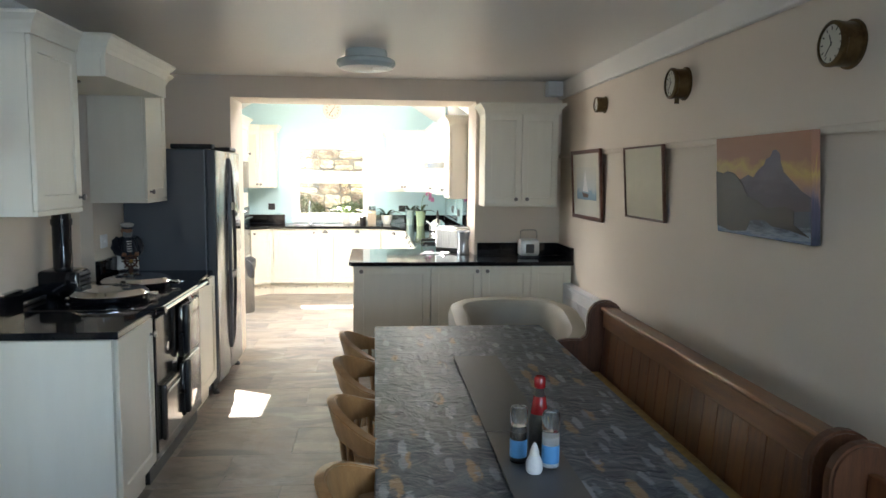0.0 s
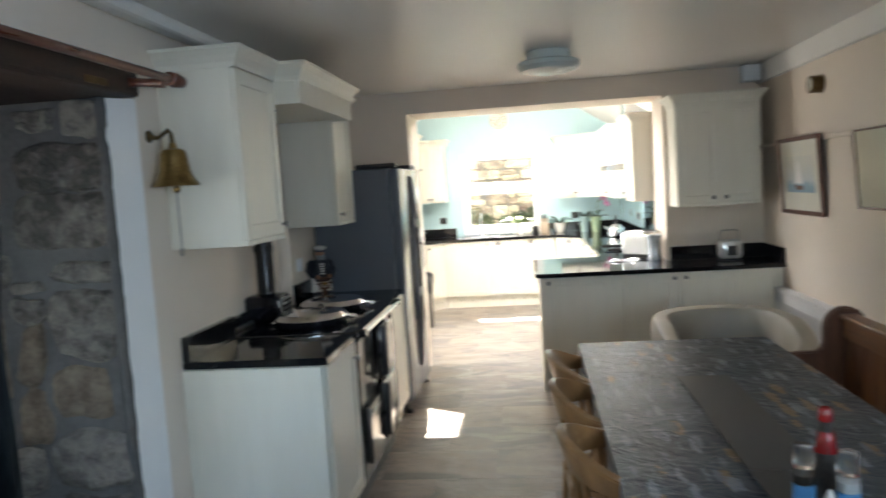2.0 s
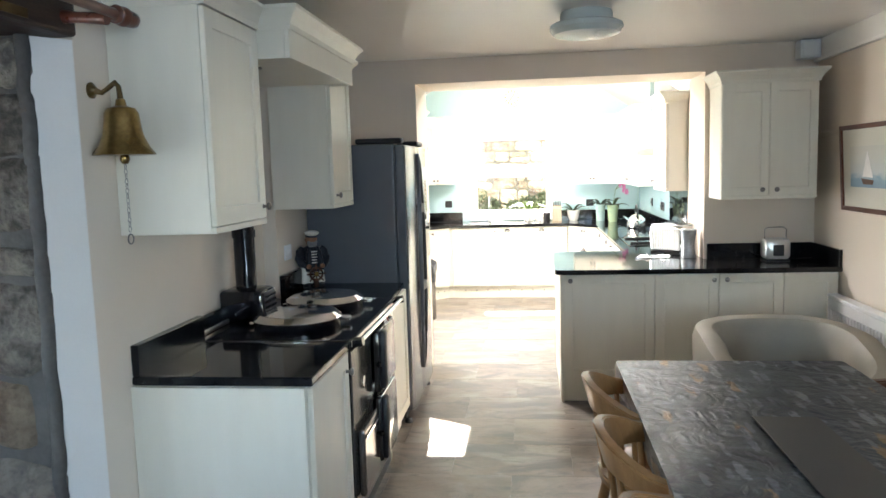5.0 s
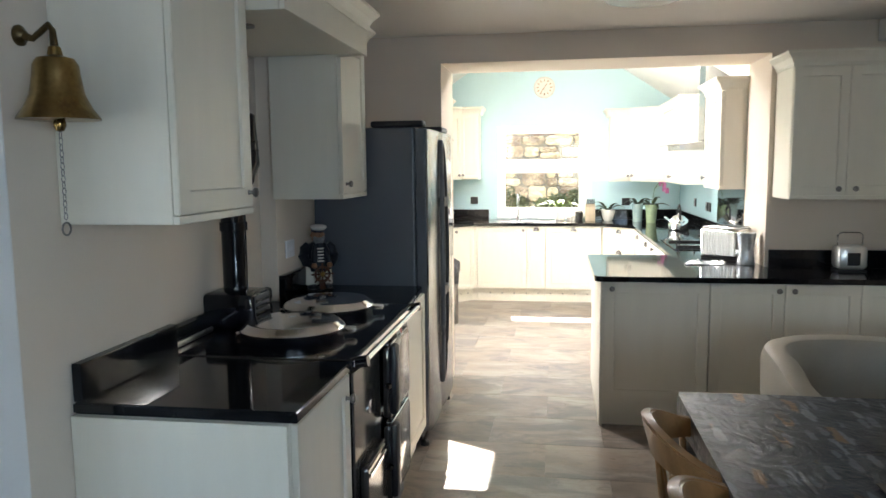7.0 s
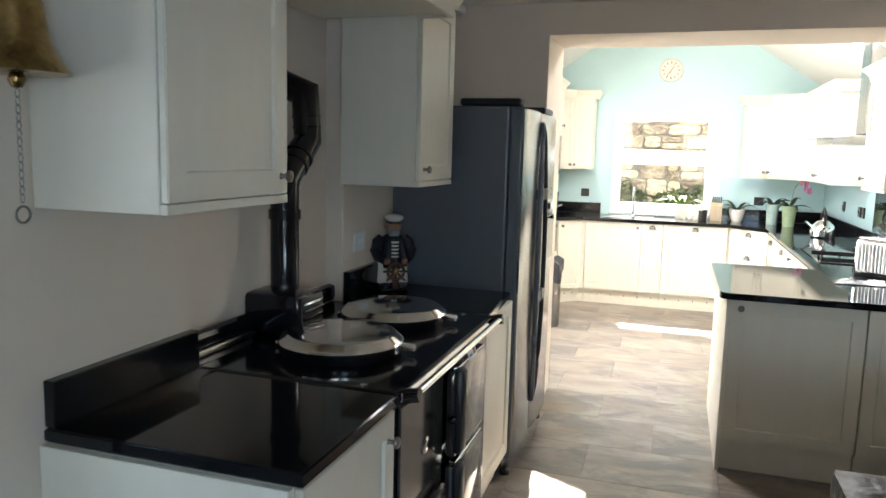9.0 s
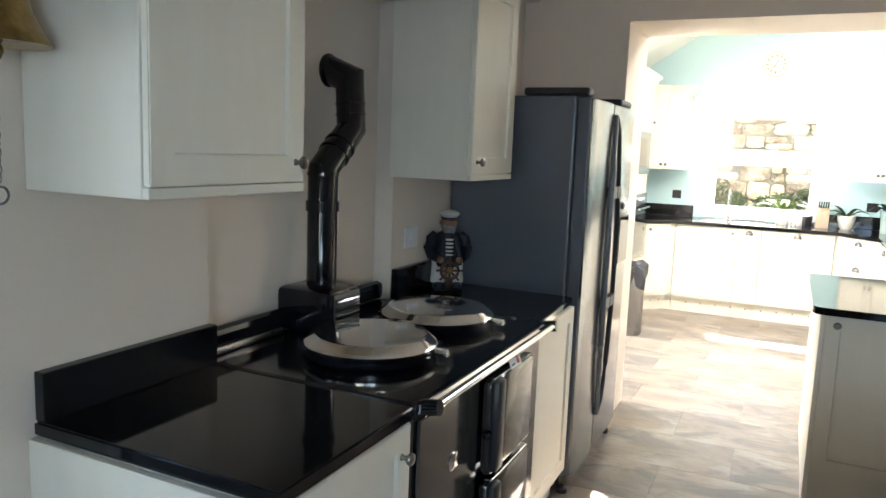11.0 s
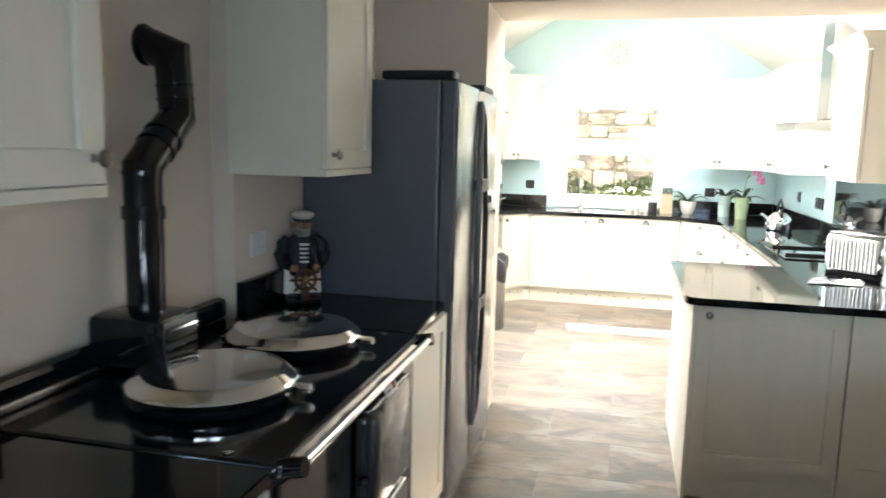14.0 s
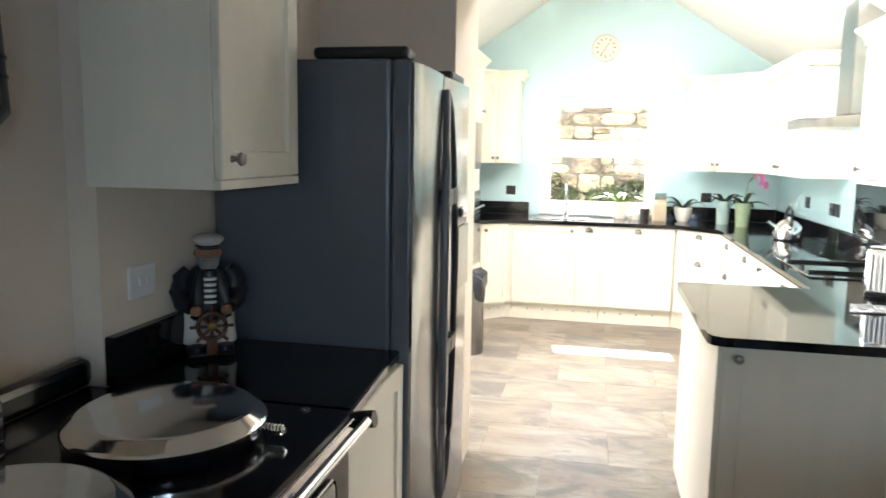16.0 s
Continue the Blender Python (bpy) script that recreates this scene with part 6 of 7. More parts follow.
def tablecloth():
    """An oilcloth that lies on the table, rounds its edge and hangs a hand's breadth, gently rucked."""
    b = bmesh.new()
    nx, ny = 46, 128
    hang = 0.10
    grid = []
    for i in range(nx + 1):
        row = []
        for j in range(ny + 1):
            u = TX0 - hang + (TX1 - TX0 + 2 * hang) * i / nx
            v = TY0 - hang + (TY1 - TY0 + 2 * hang) * j / ny
            du, dv = max(TX0 - u, 0, u - TX1), max(TY0 - v, 0, v - TY1)
            x, y = min(max(u, TX0), TX1), min(max(v, TY0), TY1)
            d = math.hypot(du, dv)
            if d > 0:
                out = 0.012 + 0.012 * noise.noise(Vector((u * 9, v * 9, 1))) * min(1, d / 0.06)
                x += (-1 if u < TX0 else 1) * out * du / d if du else 0
                y += (-1 if v < TY0 else 1) * out * dv / d if dv else 0
            far = max(0, (y - 0.1) / 0.7)
            z = 0.7475 - max(0, d - 0.008) + 0.004 * noise.noise(Vector((x * 5, y * 5, 0))) * (1 if d == 0 else 0)
            z += 0.008 * far * max(0, noise.noise(Vector((x * 4 + 5, y * 14, 2)))) if d == 0 else 0
            row.append(b.verts.new((x, y, z)))
        grid.append(row)
    for i in range(nx):
        for j in range(ny):
            b.faces.new((grid[i][j], grid[i + 1][j], grid[i + 1][j + 1], grid[i][j + 1]))
    ob = part("tablecloth", b, OILCLOTH, None, smooth=True)
    ob.modifiers.new("thickness", "SOLIDIFY").thickness = 0.0015
    return tagged(ob, "blue-grey printed oilcloth with small feather motifs", "tablecloth")


tablecloth()
for y0, y1 in ((-0.90, 0.10), (-1.90, -0.905)):
    tagged(bp("table_runner", (1.475, y0, 0.7535), (1.68, y1, 0.7575), MAT_GREY, bevel=0.001), "dark grey woven runner down the middle of the table", "table runner", "table runners")


def mill(label, x, y, fill, label_mat, h=0.165):
    t = thing("spice_mill", label, "spice mill", (x, y, 0.758), "spice mills")
    z = 0.758
    part("filling", lathe(bmesh.new(), [(0.021, 0.004), (0.021, h * 0.55)], pose(x, y, z), 20), fill, t, smooth=True)
    part("jar", lathe(bmesh.new(), [(0.024, 0), (0.025, 0.004), (0.025, h * 0.60), (0.020, h * 0.66)], pose(x, y, z), 20), label_mat, t, smooth=True) if label_mat else part("jar", lathe(bmesh.new(), [(0.024, 0), (0.025, 0.004), (0.025, h * 0.60), (0.020, h * 0.66)], pose(x, y, z), 20), GLASS, t, smooth=True)
    part("label", lathe(bmesh.new(), [(0.0256, h * 0.10), (0.0258, h * 0.11), (0.0258, h * 0.40), (0.0256, h * 0.41)], pose(x, y, z), 20), BLUE_LABEL, t, "pale blue paper label", True)
    part("grinder_cap", lathe(bmesh.new(), [(0.024, h * 0.665), (0.026, h * 0.70), (0.026, h * 0.94), (0.022, h)], pose(x, y, z), 20), GLASS, t, "clear plastic grinder cap", True)
    return t


mill("glass pepper mill with dark peppercorns and label", 1.533, -1.15, PEPPER, None)
mill("glass salt mill with white crystals and blue label", 1.617, -1.20, SALT, None)
t = thing("sauce_bottle", "red sauce bottle with a red cap", "bottle", (1.605, -1.10, 0.758))
part("bottle", lathe(bmesh.new(), [(0.028, 0), (0.030, 0.006), (0.030, 0.11), (0.024, 0.14), (0.014, 0.19), (0.013, 0.205)], pose(1.605, -1.10, 0.758), 22), PEPPER, t, "dark red-brown sauce", True)
part("label", lathe(bmesh.new(), [(0.026, 0.125), (0.0265, 0.128), (0.019, 0.178), (0.018, 0.18)], pose(1.605, -1.10, 0.758), 22), RED, t, "red neck label", True)
part("cap", lathe(bmesh.new(), [(0.0165, 0.206), (0.0175, 0.21), (0.0175, 0.235), (0.014, 0.24)], pose(1.605, -1.10, 0.758), 18), RED, t, "red plastic cap", True)
t = thing("salt_shaker", "small white squeezy shaker with a pointed lid", "shaker", (1.562, -1.235, 0.758))
part("body", lathe(bmesh.new(), [(0.020, 0), (0.024, 0.008), (0.024, 0.030), (0.015, 0.050)], pose(1.562, -1.235, 0.758), 20), SALT, t, smooth=True)
part("lid", lathe(bmesh.new(), [(0.014, 0.0505), (0.014, 0.06), (0.010, 0.072), (0.005, 0.084), (0.002, 0.087)], pose(1.562, -1.235, 0.758), 18), CERAMIC, t, smooth=True)


# bow-backed chairs tucked under the table
def bow_chair():
    c = thing("dining_chair", "golden beech chair with a curved bow back", "chair", (0, 0, 0), "chairs along the table")
    b = bmesh.new()
    pts = []
    for i in range(24):
        a = 2 * math.pi * i / 24
        q = (abs(math.cos(a)) ** 3 + abs(math.sin(a)) ** 3) ** (-1 / 3)
        pts.append((0.205 * q * math.cos(a), 0.205 * q * math.sin(a)))
    prism(b, pts, 0.43, 0.465)
    bmesh.ops.bevel(b, geom=[e for e in b.edges if abs(e.verts[0].co.z - e.verts[1].co.z) < 1e-6], offset=0.010, segments=2, affect="EDGES")
    part("seat", b, BEECH, c, smooth=True)
    for sx in (-1, 1):
        for sy in (-1, 1):
            part("leg", tube(bmesh.new(), [(0.14 * sx, 0.14 * sy, 0.435), (0.18 * sx, 0.17 * sy, 0.22), (0.20 * sx, 0.19 * sy, -0.004)], [0.018, 0.022, 0.014], 10), BEECH, c, smooth=True)
        part("stretcher", tube(bmesh.new(), [(0.185 * sx, -0.172, 0.19), (0.185 * sx, 0.172, 0.19)], [0.010, 0.010], 8), BEECH, c, smooth=True)
    # the bow: a deep steam-bent rail, high behind and falling to the arms
    n = 24
    rows = []
    b = bmesh.new()
    for i in range(n + 1):
        a = radians(78 + 204 * i / n)
        back = 0.5 - 0.5 * math.cos(math.pi * (1 - abs(2 * i / n - 1)))
        r = 0.225
        x, y = r * math.cos(a) + (0.02 if back < 0.3 else 0), r * 1.08 * math.sin(a)
        z1 = 0.705 + 0.115 * back
        hgt = 0.030 + 0.085 * back
        w = 0.016 + 0.010 * (1 - back)
        o = Vector((math.cos(a), math.sin(a), 0))
        lean = -0.03 * back
        p = Vector((x, y, z1))
        rows.append([b.verts.new(p + o * (w - lean)), b.verts.new(p + o * (-w - lean) + Vector((0, 0, 0.0))), b.verts.new(p - o * w - Vector((0, 0, hgt))), b.verts.new(p + o * w - Vector((0, 0, hgt)))])
    for r0, r1 in zip(rows, rows[1:]):
        for j in range(4):
            b.faces.new((r0[j], r0[(j + 1) % 4], r1[(j + 1) % 4], r1[j]))
    b.faces.new(rows[0][::-1])
    b.faces.new(rows[-1])
    bmesh.ops.bevel(b, geom=b.edges[:], offset=0.005, segments=2, affect="EDGES")
    part("backrest", b, BEECH, c, smooth=True)
    for i in (2, 5, 9, 12, 15, 19, 22):
        a = radians(78 + 204 * i / n)
        part("spindle", tube(bmesh.new(), [(0.185 * math.cos(a), 0.185 * math.sin(a), 0.455), (0.205 * math.cos(a), 0.215 * math.sin(a), 0.58), (0.225 * math.cos(a), 0.24 * math.sin(a), 0.725)], [0.009, 0.012, 0.009], 8), BEECH, c, smooth=True)
    return c


proto = bow_chair()
spots = [(1.205, 0.36, 2), (1.205, -0.16, -3), (1.215, -0.70, 4), (1.225, -1.36, -2)]
proto.matrix_basis = pose(spots[0][0], spots[0][1], 0, 0, 0, spots[0][2])
for x, y, r in spots[1:]:
    copy_thing(proto, pose(x, y, 0, 0, 0, r))


# pew
def pew_end(parent, y, s=1):
    """A shaped bench end: curved arm and a high rounded back."""
    out = [(2.12, 0.0), (2.53, 0.0), (2.55, 0.50), (2.555, 0.77)]
    out += [(2.45 + 0.105 * math.cos(a), 0.775 + 0.105 * math.sin(a)) for a in [math.pi * k / 10 for k in range(0, 11)]]
    out += [(2.345, 0.70), (2.335, 0.672), (2.31, 0.655), (2.25, 0.655), (2.185, 0.65), (2.15, 0.625), (2.145, 0.59), (2.165, 0.56), (2.175, 0.45), (2.14, 0.2)]
    b = prism(bmesh.new(), out, -0.022, 0.022, pose(0, y, 0, 90, 0, 0))
    bmesh.ops.bevel(b, geom=[e for e in b.edges if abs(e.verts[0].co.y - e.verts[1].co.y) < 1e-4], offset=0.008, segments=2, affect="EDGES")
    part("bench_end", b, OAK_DARK, parent, "dark stained shaped bench end")


pew = thing("pew", "orange pine pew with boarded back and shaped ends", "bench", (2.4, -0.3, 0))
PY0, PY1 = -1.28, 0.88
pew_end(pew, PY1)
pew_end(pew, PY0)
y = PY0 + 0.025
while y < PY1 - 0.03:
    w = min(0.118, PY1 - 0.024 - y)
    b = bmesh.new()
    prism(b, [(2.42, 0.40), (2.435, 0.40), (2.465, 0.75), (2.45, 0.75)], -w / 2 + 0.0025, w / 2 - 0.0025, pose(0, y + w / 2, 0, 90, 0, 0))
    part("board", b, PINE, pew)
    y += w
b = bmesh.new()
prism(b, [(2.4355, 0.40), (2.45, 0.40), (2.482, 0.75), (2.4655, 0.75)], -(PY1 - PY0) / 2 + 0.023, (PY1 - PY0) / 2 - 0.023, pose(0, (PY0 + PY1) / 2, 0, 90, 0, 0))
part("back_panel", b, OAK_DARK, pew)
bp("top_rail", (2.432, PY0 + 0.023, 0.725), (2.462, PY1 - 0.023, 0.82), PINE_LONG, pew, 0.006)
bp("capping", (2.415, PY0 + 0.023, 0.821), (2.505, PY1 - 0.023, 0.845), PINE_LONG, pew, 0.010)
bp("seat", (2.14, PY0 + 0.023, 0.40), (2.445, PY1 - 0.023, 0.43), PINE_LONG, pew, 0.008)
bp("seat_front", (2.17, PY0 + 0.023, 0.02), (2.19, PY1 - 0.023, 0.399), OAK_DARK, pew, 0.003)
tagged(bp("seat_cushion", (2.13, PY0 + 0.04, 0.4315), (2.41, PY1 - 0.06, 0.475), CUSHION, bevel=0.018), "long gold brocade squab cushion on the pew", "cushion")
# the end of a second bench beside the first
pew2 = thing("pew", "orange pine pew end standing beside the long pew", "bench", (2.4, -1.8, 0))
pew_end(pew2, PY0 - 0.10)
bp("seat", (2.16, -2.6, 0.40), (2.445, PY0 - 0.125, 0.43), PINE_LONG, pew2, 0.008)
bp("back_panel", (2.446, -2.6, 0.40), (2.475, PY0 - 0.125, 0.80), PINE, pew2, 0.006)
pew_end(pew2, -2.62)

# radiator
rad = thing("radiator", "white panel radiator along the wall", "radiator", (2.65, 1.6, 0.12))
b = box(bmesh.new(), (2.63, 0.62, 0.13), (2.645, 2.50, 0.715), 0.006)
for k in range(46):
    yc = 0.66 + 0.04 * k
    box(b, (2.622, yc - 0.010, 0.18), (2.632, yc + 0.010, 0.65), 0.004)
part("panel", b, RADIATOR, rad)
bp("top_grille", (2.628, 0.615, 0.716), (2.70, 2.505, 0.738), RADIATOR, rad, 0.005)
bp("side_cover", (2.646, 0.617, 0.135), (2.70, 0.63, 0.715), RADIATOR, rad, 0.002)
bp("side_cover", (2.646, 2.49, 0.135), (2.70, 2.503, 0.715), RADIATOR, rad, 0.002)
for yy in (0.68, 2.34):
    part("pipe", tube(bmesh.new(), [(2.665, yy, -0.004), (2.665, yy, 0.14)], 0.008, 8), CHROME, rad, smooth=True)


# tub armchair
def tub_chair():
    t = thing("tub_armchair", "beige leather tub armchair with a wraparound back", "armchair", (2.08, 1.5, 0))
    cx, cy = 2.03, 1.42
    n = 40
    rows = []
    b = bmesh.new()
    for i in range(n + 1):
        a = radians(-52 + 284 * i / n)
        f = abs(2 * i / n - 1)
        top = 0.735 - 0.10 * max(0, f - 0.62) / 0.38 - 0.02 * f
        q = (abs(math.cos(a)) ** 3 + abs(math.sin(a)) ** 3) ** (-1 / 3)
        ro = Vector((0.42 * q * math.cos(a), 0.50 * q * math.sin(a), 0))
        d = ro.normalized()
        c = Vector((cx, cy, 0))
        prof = [(-0.01, 0.06), (0.0, 0.3), (0.012, top - 0.06), (-0.005, top - 0.015), (-0.045, top), (-0.095, top - 0.012), (-0.12, top - 0.05), (-0.13, 0.45), (-0.13, 0.10)]
        rows.append([b.verts.new(c + ro + d * u + Vector((0, 0, z))) for u, z in prof])
    k = len(rows[0])
    for r0, r1 in zip(rows, rows[1:]):
        for j in range(k):
            b.faces.new((r0[j], r0[(j + 1) % k], r1[(j + 1) % k], r1[j]))
    b.faces.new(rows[0][::-1])
    b.faces.new(rows[-1])
    part("back", b, LEATHER, t, smooth=True)
    b = box(bmesh.new(), (cx - 0.32, cy - 0.46, 0.28), (cx + 0.32, cy + 0.38, 0.45), 0.05)
    part("seat", b, LEATHER, t, smooth=True)
    b = box(bmesh.new(), (cx - 0.33, cy - 0.42, 0.06), (cx + 0.33, cy + 0.38, 0.279), 0.02)
    part("base", b, LEATHER, t)
    for sx in (-1, 1):
        for sy in (-1, 1):
            part("foot", lathe(bmesh.new(), [(0.018, -0.004), (0.026, 0.065)], pose(cx + 0.3 * sx, cy + 0.3 * sy, 0), 12), OAK_DARK, t, smooth=True)
    return t


tub_chair()

# ---- wall things ----
CANVAS = painting("dusk_sea_canvas", [(0.0, (0.05, 0.07, 0.13)), (0.30, (0.03, 0.035, 0.06)), (0.55, (0.085, 0.075, 0.115)), (0.66, (0.24, 0.16, 0.17)), (0.80, (0.42, 0.24, 0.12)), (0.92, (0.50, 0.34, 0.10)), (1.0, (0.36, 0.17, 0.10))], warp=0.5, scale=4)
WATER = painting("sea_watercolour", [(0.0, (0.16, 0.25, 0.33)), (0.35, (0.22, 0.34, 0.44)), (0.50, (0.48, 0.52, 0.52)), (1.0, (0.55, 0.54, 0.48))], warp=0.3, scale=7)
MIST = painting("misty_headland", [(0.0, (0.40, 0.37, 0.26)), (0.45, (0.44, 0.41, 0.29)), (0.7, (0.52, 0.48, 0.34)), (1.0, (0.50, 0.46, 0.33))], warp=0.5, scale=3)
MOUNT = surf("cream_mount_card", (0.62, 0.60, 0.52), (0.60, 0.58, 0.50), 0.8, bump=0.05)


def picture(label, y0, y1, z0, z1, frame_mat, art, border, lean=0.028, mount=0.0, thick=0.022):
    """A picture hung on the wall, its head leaning forward."""
    w, h = y1 - y0, z1 - z0
    m = Matrix.Translation((RX - 0.006, (y0 + y1) / 2, z0)) @ Matrix.Rotation(-math.atan(lean / h), 4, "Y") @ pose(0, 0, 0, 0, 0, -90)
    p = thing("framed_picture", label, "picture", (RX - 0.006, (y0 + y1) / 2, z0))
    if border:
        b = bmesh.new()
        box(b, (-w / 2, -thick, 0), (-w / 2 + border, -0.001, h), 0.003)
        box(b, (w / 2 - border, -thick, 0), (w / 2, -0.001, h), 0.003)
        box(b, (-w / 2 + border, -thick + 0.0005, 0), (w / 2 - border, -0.0015, border), 0.003)
        box(b, (-w / 2 + border, -thick + 0.0005, h - border), (w / 2 - border, -0.0015, h), 0.003)
        part("frame", b, frame_mat, p, m=m)
        part("mount", box(bmesh.new(), (-w / 2 + border - 0.002, -0.010, border - 0.002), (w / 2 - border + 0.002, -0.002, h - border + 0.002)), MOUNT, p, m=m)
        e = border + mount
        part("painting", box(bmesh.new(), (-w / 2 + e, -0.0125, e * 1.15), (w / 2 - e, -0.0102, h - e)), art, p, m=m)
    else:
        part("canvas", box(bmesh.new(), (-w / 2, -0.035, 0), (w / 2, -0.001, h), 0.002), art, p, m=m)
    return p, m


p, m = picture("watercolour of a sailing boat in a mahogany frame", 1.73, 2.47, 1.275, 1.79, MAHOG, WATER, 0.028, mount=0.10)
b = prism(bmesh.new(), [(-0.10, 0.20), (0.06, 0.19), (0.04, 0.165), (-0.07, 0.165)], 0, 0.0012, pose(0, -0.0126, 0, 90, 0, 0))
part("painted_hull", b, OAK_DARK, p, m=m)
b = prism(bmesh.new(), [(-0.08, 0.21), (0.05, 0.205), (-0.01, 0.36)], 0, 0.0012, pose(0, -0.0126, 0, 90, 0, 0))
part("painted_sail", b, SALT, p, m=m)
picture("pale misty headland print in a thin dark frame", 0.635, 1.25, 1.345, 1.775, OAK_DARK, MIST, 0.012, mount=0.0)
p, m = picture("unframed canvas of dark rocks at an orange dusk", -0.74, -0.025, 1.355, 1.77, OAK_DARK, CANVAS, 0.0)
STACK = painting("painted_rock_stack", [(0.0, (0.03, 0.035, 0.06)), (0.4, (0.055, 0.05, 0.075)), (0.7, (0.06, 0.055, 0.09)), (1.0, (0.12, 0.10, 0.15))], warp=0.6, scale=6)
ROCKS = painting("painted_near_rocks", [(0.0, (0.02, 0.022, 0.028)), (0.5, (0.032, 0.033, 0.036)), (1.0, (0.05, 0.05, 0.055))], warp=0.6, scale=9)
SURF_ = painting("painted_surf", [(0.0, (0.05, 0.10, 0.22)), (0.45, (0.11, 0.17, 0.30)), (0.62, (0.24, 0.31, 0.42)), (1.0, (0.04, 0.06, 0.11))], warp=1.0, scale=9)


def painted(name, outline, out, art):
    part(name, prism(bmesh.new(), outline, 0, 0.001, pose(0, -out, 0, 90, 0, 0)), art, p, m=m)


painted("painted_headland", [(-0.355, 0.08), (0.355, 0.08), (0.355, 0.175), (0.30, 0.195), (0.235, 0.235), (0.185, 0.265), (0.165, 0.30), (0.158, 0.335), (0.135, 0.352), (0.11, 0.350), (0.09, 0.325), (0.06, 0.318), (0.045, 0.295), (0.0, 0.275), (-0.04, 0.245), (-0.08, 0.255), (-0.14, 0.238), (-0.355, 0.22)], 0.0352, STACK)
painted("painted_sea", [(-0.355, 0.004), (0.355, 0.004), (0.355, 0.125), (0.2, 0.115), (0.05, 0.105), (-0.1, 0.085), (-0.355, 0.05)], 0.0366, SURF_)
painted("painted_cliff", [(-0.355, 0.03), (-0.23, 0.012), (-0.10, 0.022), (-0.06, 0.07), (0.05, 0.075), (0.10, 0.055), (0.22, 0.048), (0.35, 0.03), (0.25, 0.07), (0.255, 0.12), (0.20, 0.135), (0.06, 0.125), (0.0, 0.15), (-0.08, 0.165), (-0.13, 0.225), (-0.19, 0.262), (-0.25, 0.272), (-0.29, 0.262), (-0.355, 0.272)], 0.038, ROCKS)


def gauge(name, label, y, z, r, depth, tail):
    g = thing(name, label, "wall clock" if "clock" in name else "gauge", (RX, y, z), "brass ship instruments")
    m = pose(RX, y, z, 0, -90, 0)
    part("flange", lathe(bmesh.new(), [(r * 1.12, 0), (r * 1.12, 0.006), (r, 0.010)], m, 36), BRONZE, g, smooth=True)
    part("case", lathe(bmesh.new(), [(r, 0.010), (r, depth * 0.75), (r * 1.04, depth * 0.78), (r * 1.04, depth * 0.93), (r * 0.93, depth), (r * 0.86, depth), (r * 0.86, depth * 0.9)], m, 36), BRONZE, g, smooth=True)
    f = part("face", lathe(bmesh.new(), [(r * 0.86, depth * 0.84), (r * 0.86, depth * 0.902), (0.001, depth * 0.902)], m, 36), MOUNT, g, smooth=True)
    for k in range(12):
        part("hour_mark", box(bmesh.new(), (r * 0.62, -r * 0.03, depth * 0.903), (r * 0.78, r * 0.03, depth * 0.912)), BLACK, f, m=m @ pose(0, 0, 0, 0, 0, 30 * k))
    for a, ln in ((20, 0.45), (140, 0.66)):
        part("needle", box(bmesh.new(), (-r * 0.1, -r * 0.03, depth * 0.914), (r * ln, r * 0.03, depth * 0.922)), BLACK, f, m=m @ pose(0, 0, 0, 0, 0, a))
    if tail:
        part("stem", tube(bmesh.new(), [(RX - depth * 0.5, y, z - r * 0.98), (RX - depth * 0.5, y, z - r * 1.35)], r * 0.16, 10), BRONZE, g, smooth=True)
    return g


gauge("ship_clock", "small brass ship clock on the wall", 1.80, 2.09, 0.052, 0.07, False)
gauge("pressure_gauge", "brass pressure gauge with a stub stem", 0.49, 2.075, 0.076, 0.085, True)
gauge("ship_clock", "large brass ship clock on the wall", -0.83, 2.045, 0.074, 0.08, False)

# alarm box, ceiling light
ab = thing("sensor_box", "white plastic alarm box in the ceiling corner", "alarm box", (2.62, 2.9, 2.27))
bp("case", (2.555, 2.86, 2.262), (2.688, 2.968, 2.385), UPVC, ab, 0.008)
bp("cover", (2.565, 2.850, 2.275), (2.678, 2.859, 2.372), UPVC, ab, 0.004)
cl = thing("ceiling_light", "round opal glass ceiling light, unlit", "ceiling light", (1.06, 1.62, CZ))
part("ceiling_plate", lathe(bmesh.new(), [(0.13, 0.004), (0.135, -0.012), (0.135, -0.045), (0.12, -0.05)], pose(1.06, 1.62, CZ - 0.004), 36), SHADE, cl, smooth=True)
part("shade", lathe(bmesh.new(), [(0.001, -0.135), (0.11, -0.130), (0.17, -0.115), (0.19, -0.088), (0.186, -0.066), (0.165, -0.055), (0.13, -0.050)], pose(1.06, 1.62, CZ), 44), SHADE, cl, "opal glass shade", True)

# upholstered chair beside the curtain
FLORAL = surf("white_floral_fabric", (0.70, 0.68, 0.62), (0.22, 0.30, 0.36), 0.8, scale=22, fine=60, bump=0.2)
hc = thing("side_chair", "high-backed chair in white floral fabric", "chair", (-0.40, -1.95, 0))
part("seat", box(bmesh.new(), (-0.36, -2.22, 0.34), (0.02, -1.72, 0.46), 0.04), FLORAL, hc, smooth=True)
part("backrest", box(bmesh.new(), (-0.44, -2.24, 0.36), (-0.345, -1.66, 1.0), 0.045), FLORAL, hc, smooth=True)
for x in (-0.36, -0.02):
    for y in (-2.17, -1.77):
        part("leg", tube(bmesh.new(), [(x, y, -0.004), (x, y, 0.345)], [0.014, 0.02], 10), OAK_DARK, hc, smooth=True)

# plants on the bank outside the sink window


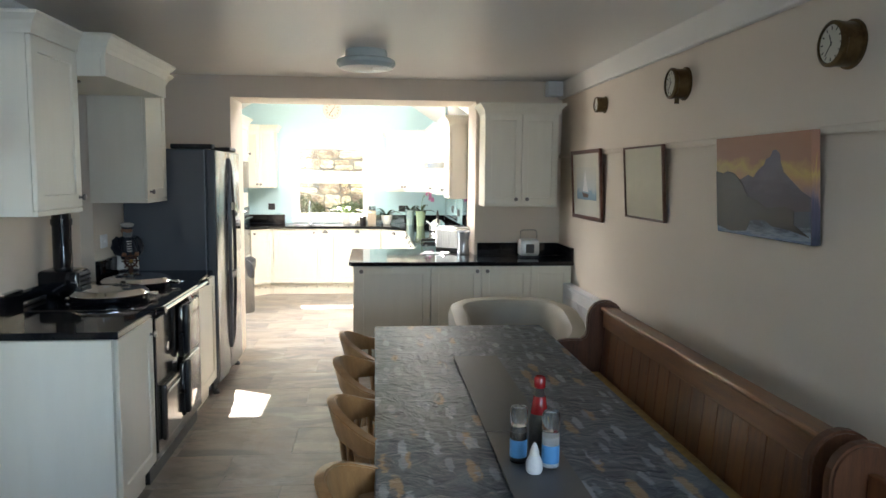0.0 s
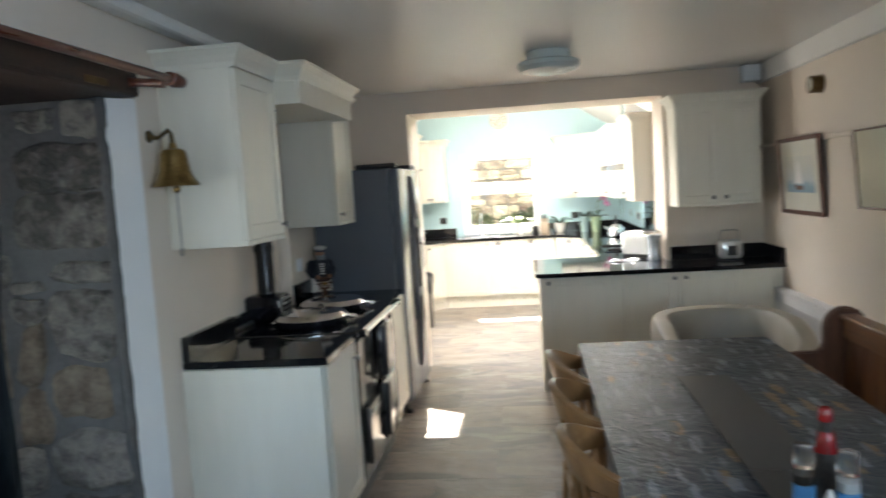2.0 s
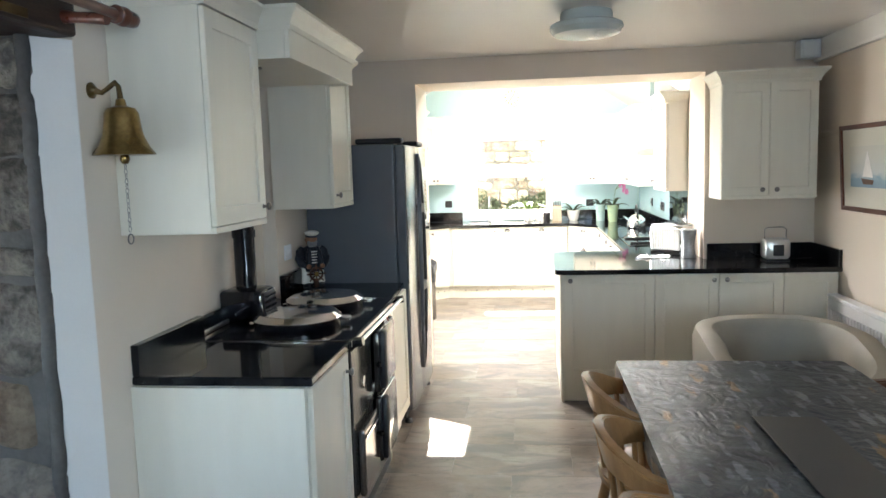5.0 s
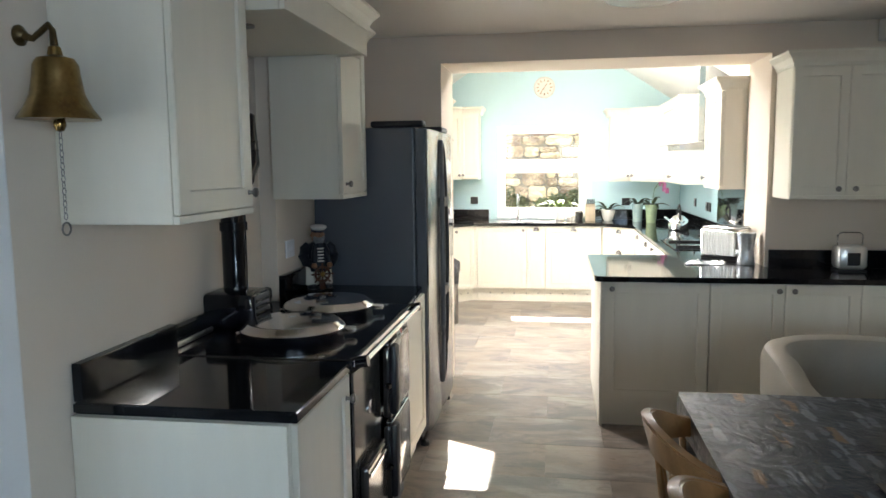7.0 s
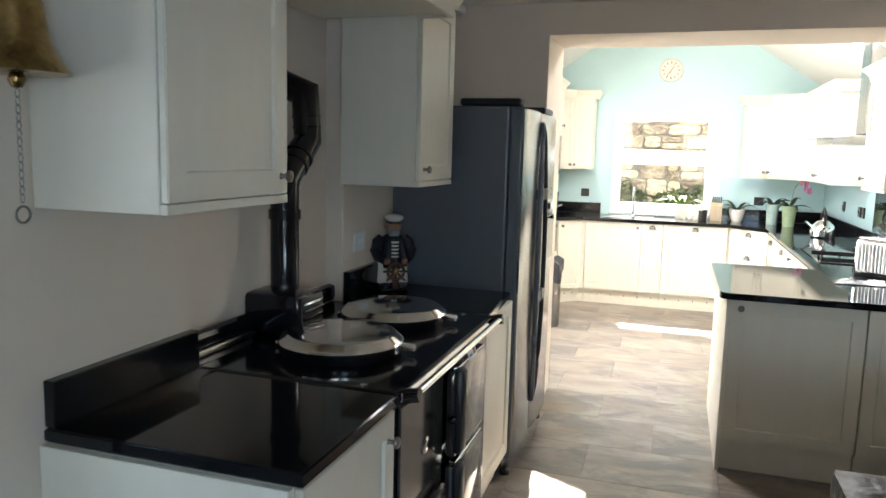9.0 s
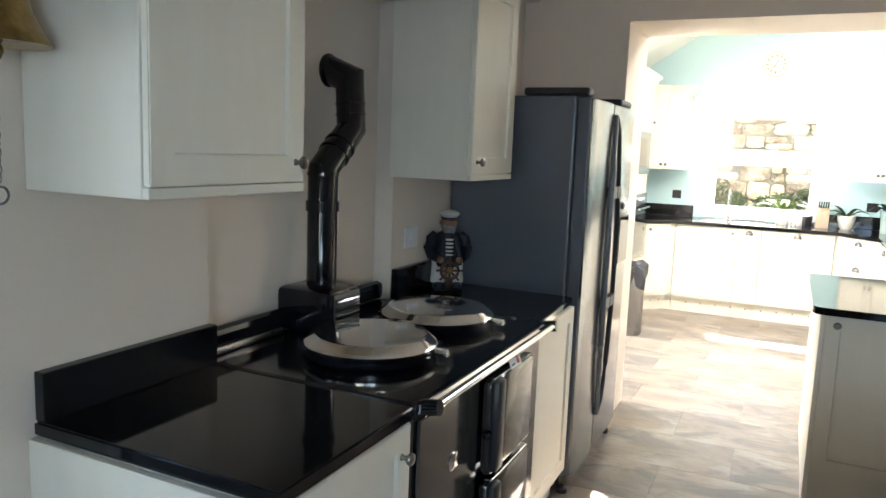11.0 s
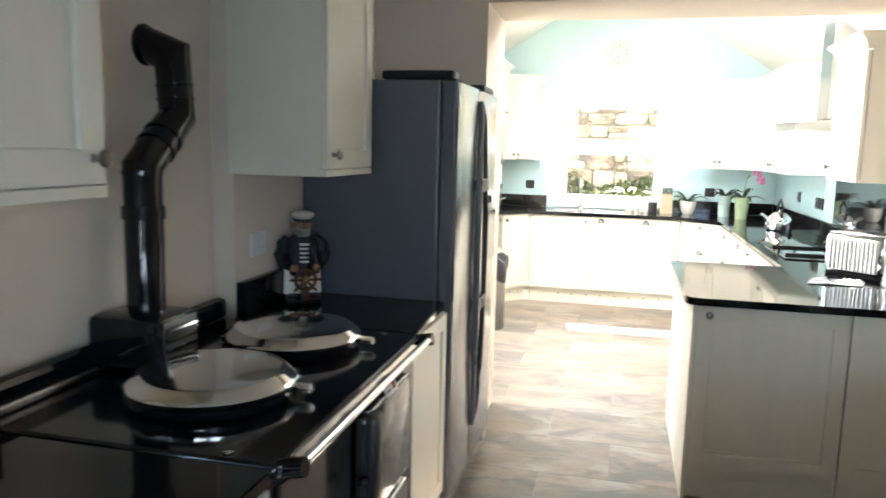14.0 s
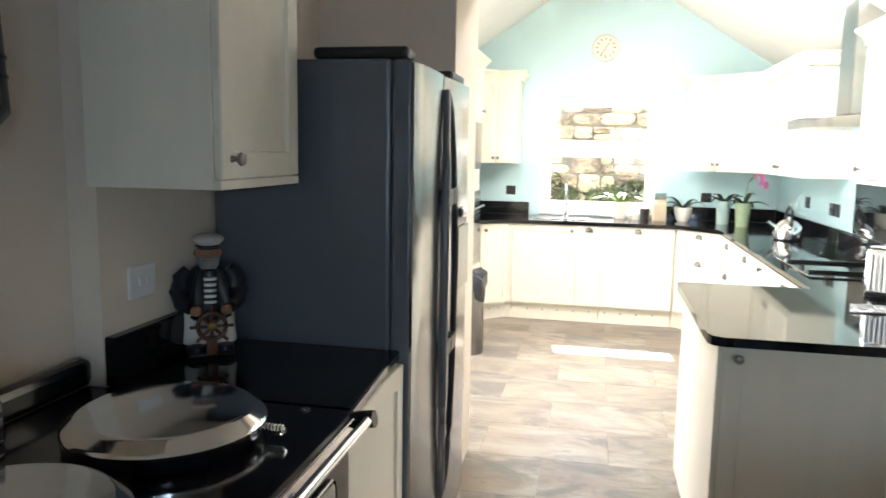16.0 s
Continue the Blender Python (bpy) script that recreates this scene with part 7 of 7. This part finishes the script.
GARDEN_LEAF = surf("dry_garden_leaf", (0.15, 0.14, 0.055), (0.06, 0.065, 0.025), 0.6, scale=8, fine=60, bump=0.1)


def shrub(label, x, y, z, r, seed, mat_):
    rng = random.Random(seed)
    s = thing("garden_shrub", label, "shrub", (x, y, z))
    part("stem", tube(bmesh.new(), [(x, y, z - 0.01), (x + 0.02, y, z + r)], [0.02, 0.008], 8), OAK_DARK, s)
    b = bmesh.new()
    for k in range(260):
        d = Vector((rng.gauss(0, 1), rng.gauss(0, 1), rng.gauss(0, 1))).normalized() * r * rng.uniform(0.35, 1.0)
        c = Vector((x, y, z + r * 0.9)) + Vector((d.x, d.y * 0.6, d.z * 0.9))
        n1 = Vector((rng.gauss(0, 1), rng.gauss(0, 1), rng.gauss(0, 1))).normalized()
        n2 = n1.cross(Vector((0.3, 0.5, 0.8))).normalized()
        ln = rng.uniform(0.03, 0.06)
        b.faces.new([b.verts.new(c + n1 * ln), b.verts.new(c + n2 * ln * 0.4), b.verts.new(c - n1 * ln), b.verts.new(c - n2 * ln * 0.4)])
    part("foliage", b, mat_, s)


for x, r, seed in ((-0.12, 0.20, 1), (0.16, 0.12, 2), (0.48, 0.10, 5), (0.72, 0.13, 6), (0.95, 0.15, 3), (1.4, 0.18, 4)):
    shrub("leafy green shrub on the garden bank", x, 8.98, 0.86, r * 1.3, seed, GARDEN_LEAF)

# ---- floor tiles ----
TW, TH, J = 0.64, 0.43, 0.0017
made = {}


def tile_mesh(w, h):
    key = (round(w, 3), round(h, 3))
    if key not in made:
        b = bmesh.new()
        box(b, (0, 0, -0.006), (w, h, 0.0))
        bmesh.ops.bevel(b, geom=[e for e in b.edges if all(v.co.z > -0.001 for v in e.verts)], offset=0.0005, segments=1, affect="EDGES")
        me = bpy.data.meshes.new("tile")
        b.to_mesh(me)
        b.free()
        me.materials.append(TILE)
        made[key] = me
    return made[key]


row = 0
y = FY - 0.79 - TH * 12
while y < EY:
    xa, xb_ = (EL, ER) if y + TH > BY else (LX, RX)
    x = 0.318 - TW * 8 + (TW / 2 if row % 2 else 0)
    while x < xb_:
        x0, x1, y1 = max(x, xa), min(x + TW, xb_), min(y + TH, EY)
        if x1 - x0 > 0.03 and y1 > -4.2:
            ob = new("tile", tile_mesh(x1 - x0 - J, y1 - y - J))
            ob.parent = floor
            ob.matrix_basis = Matrix.Translation((x0, y, 0))
        x += TW
    y += TH
    row += 1
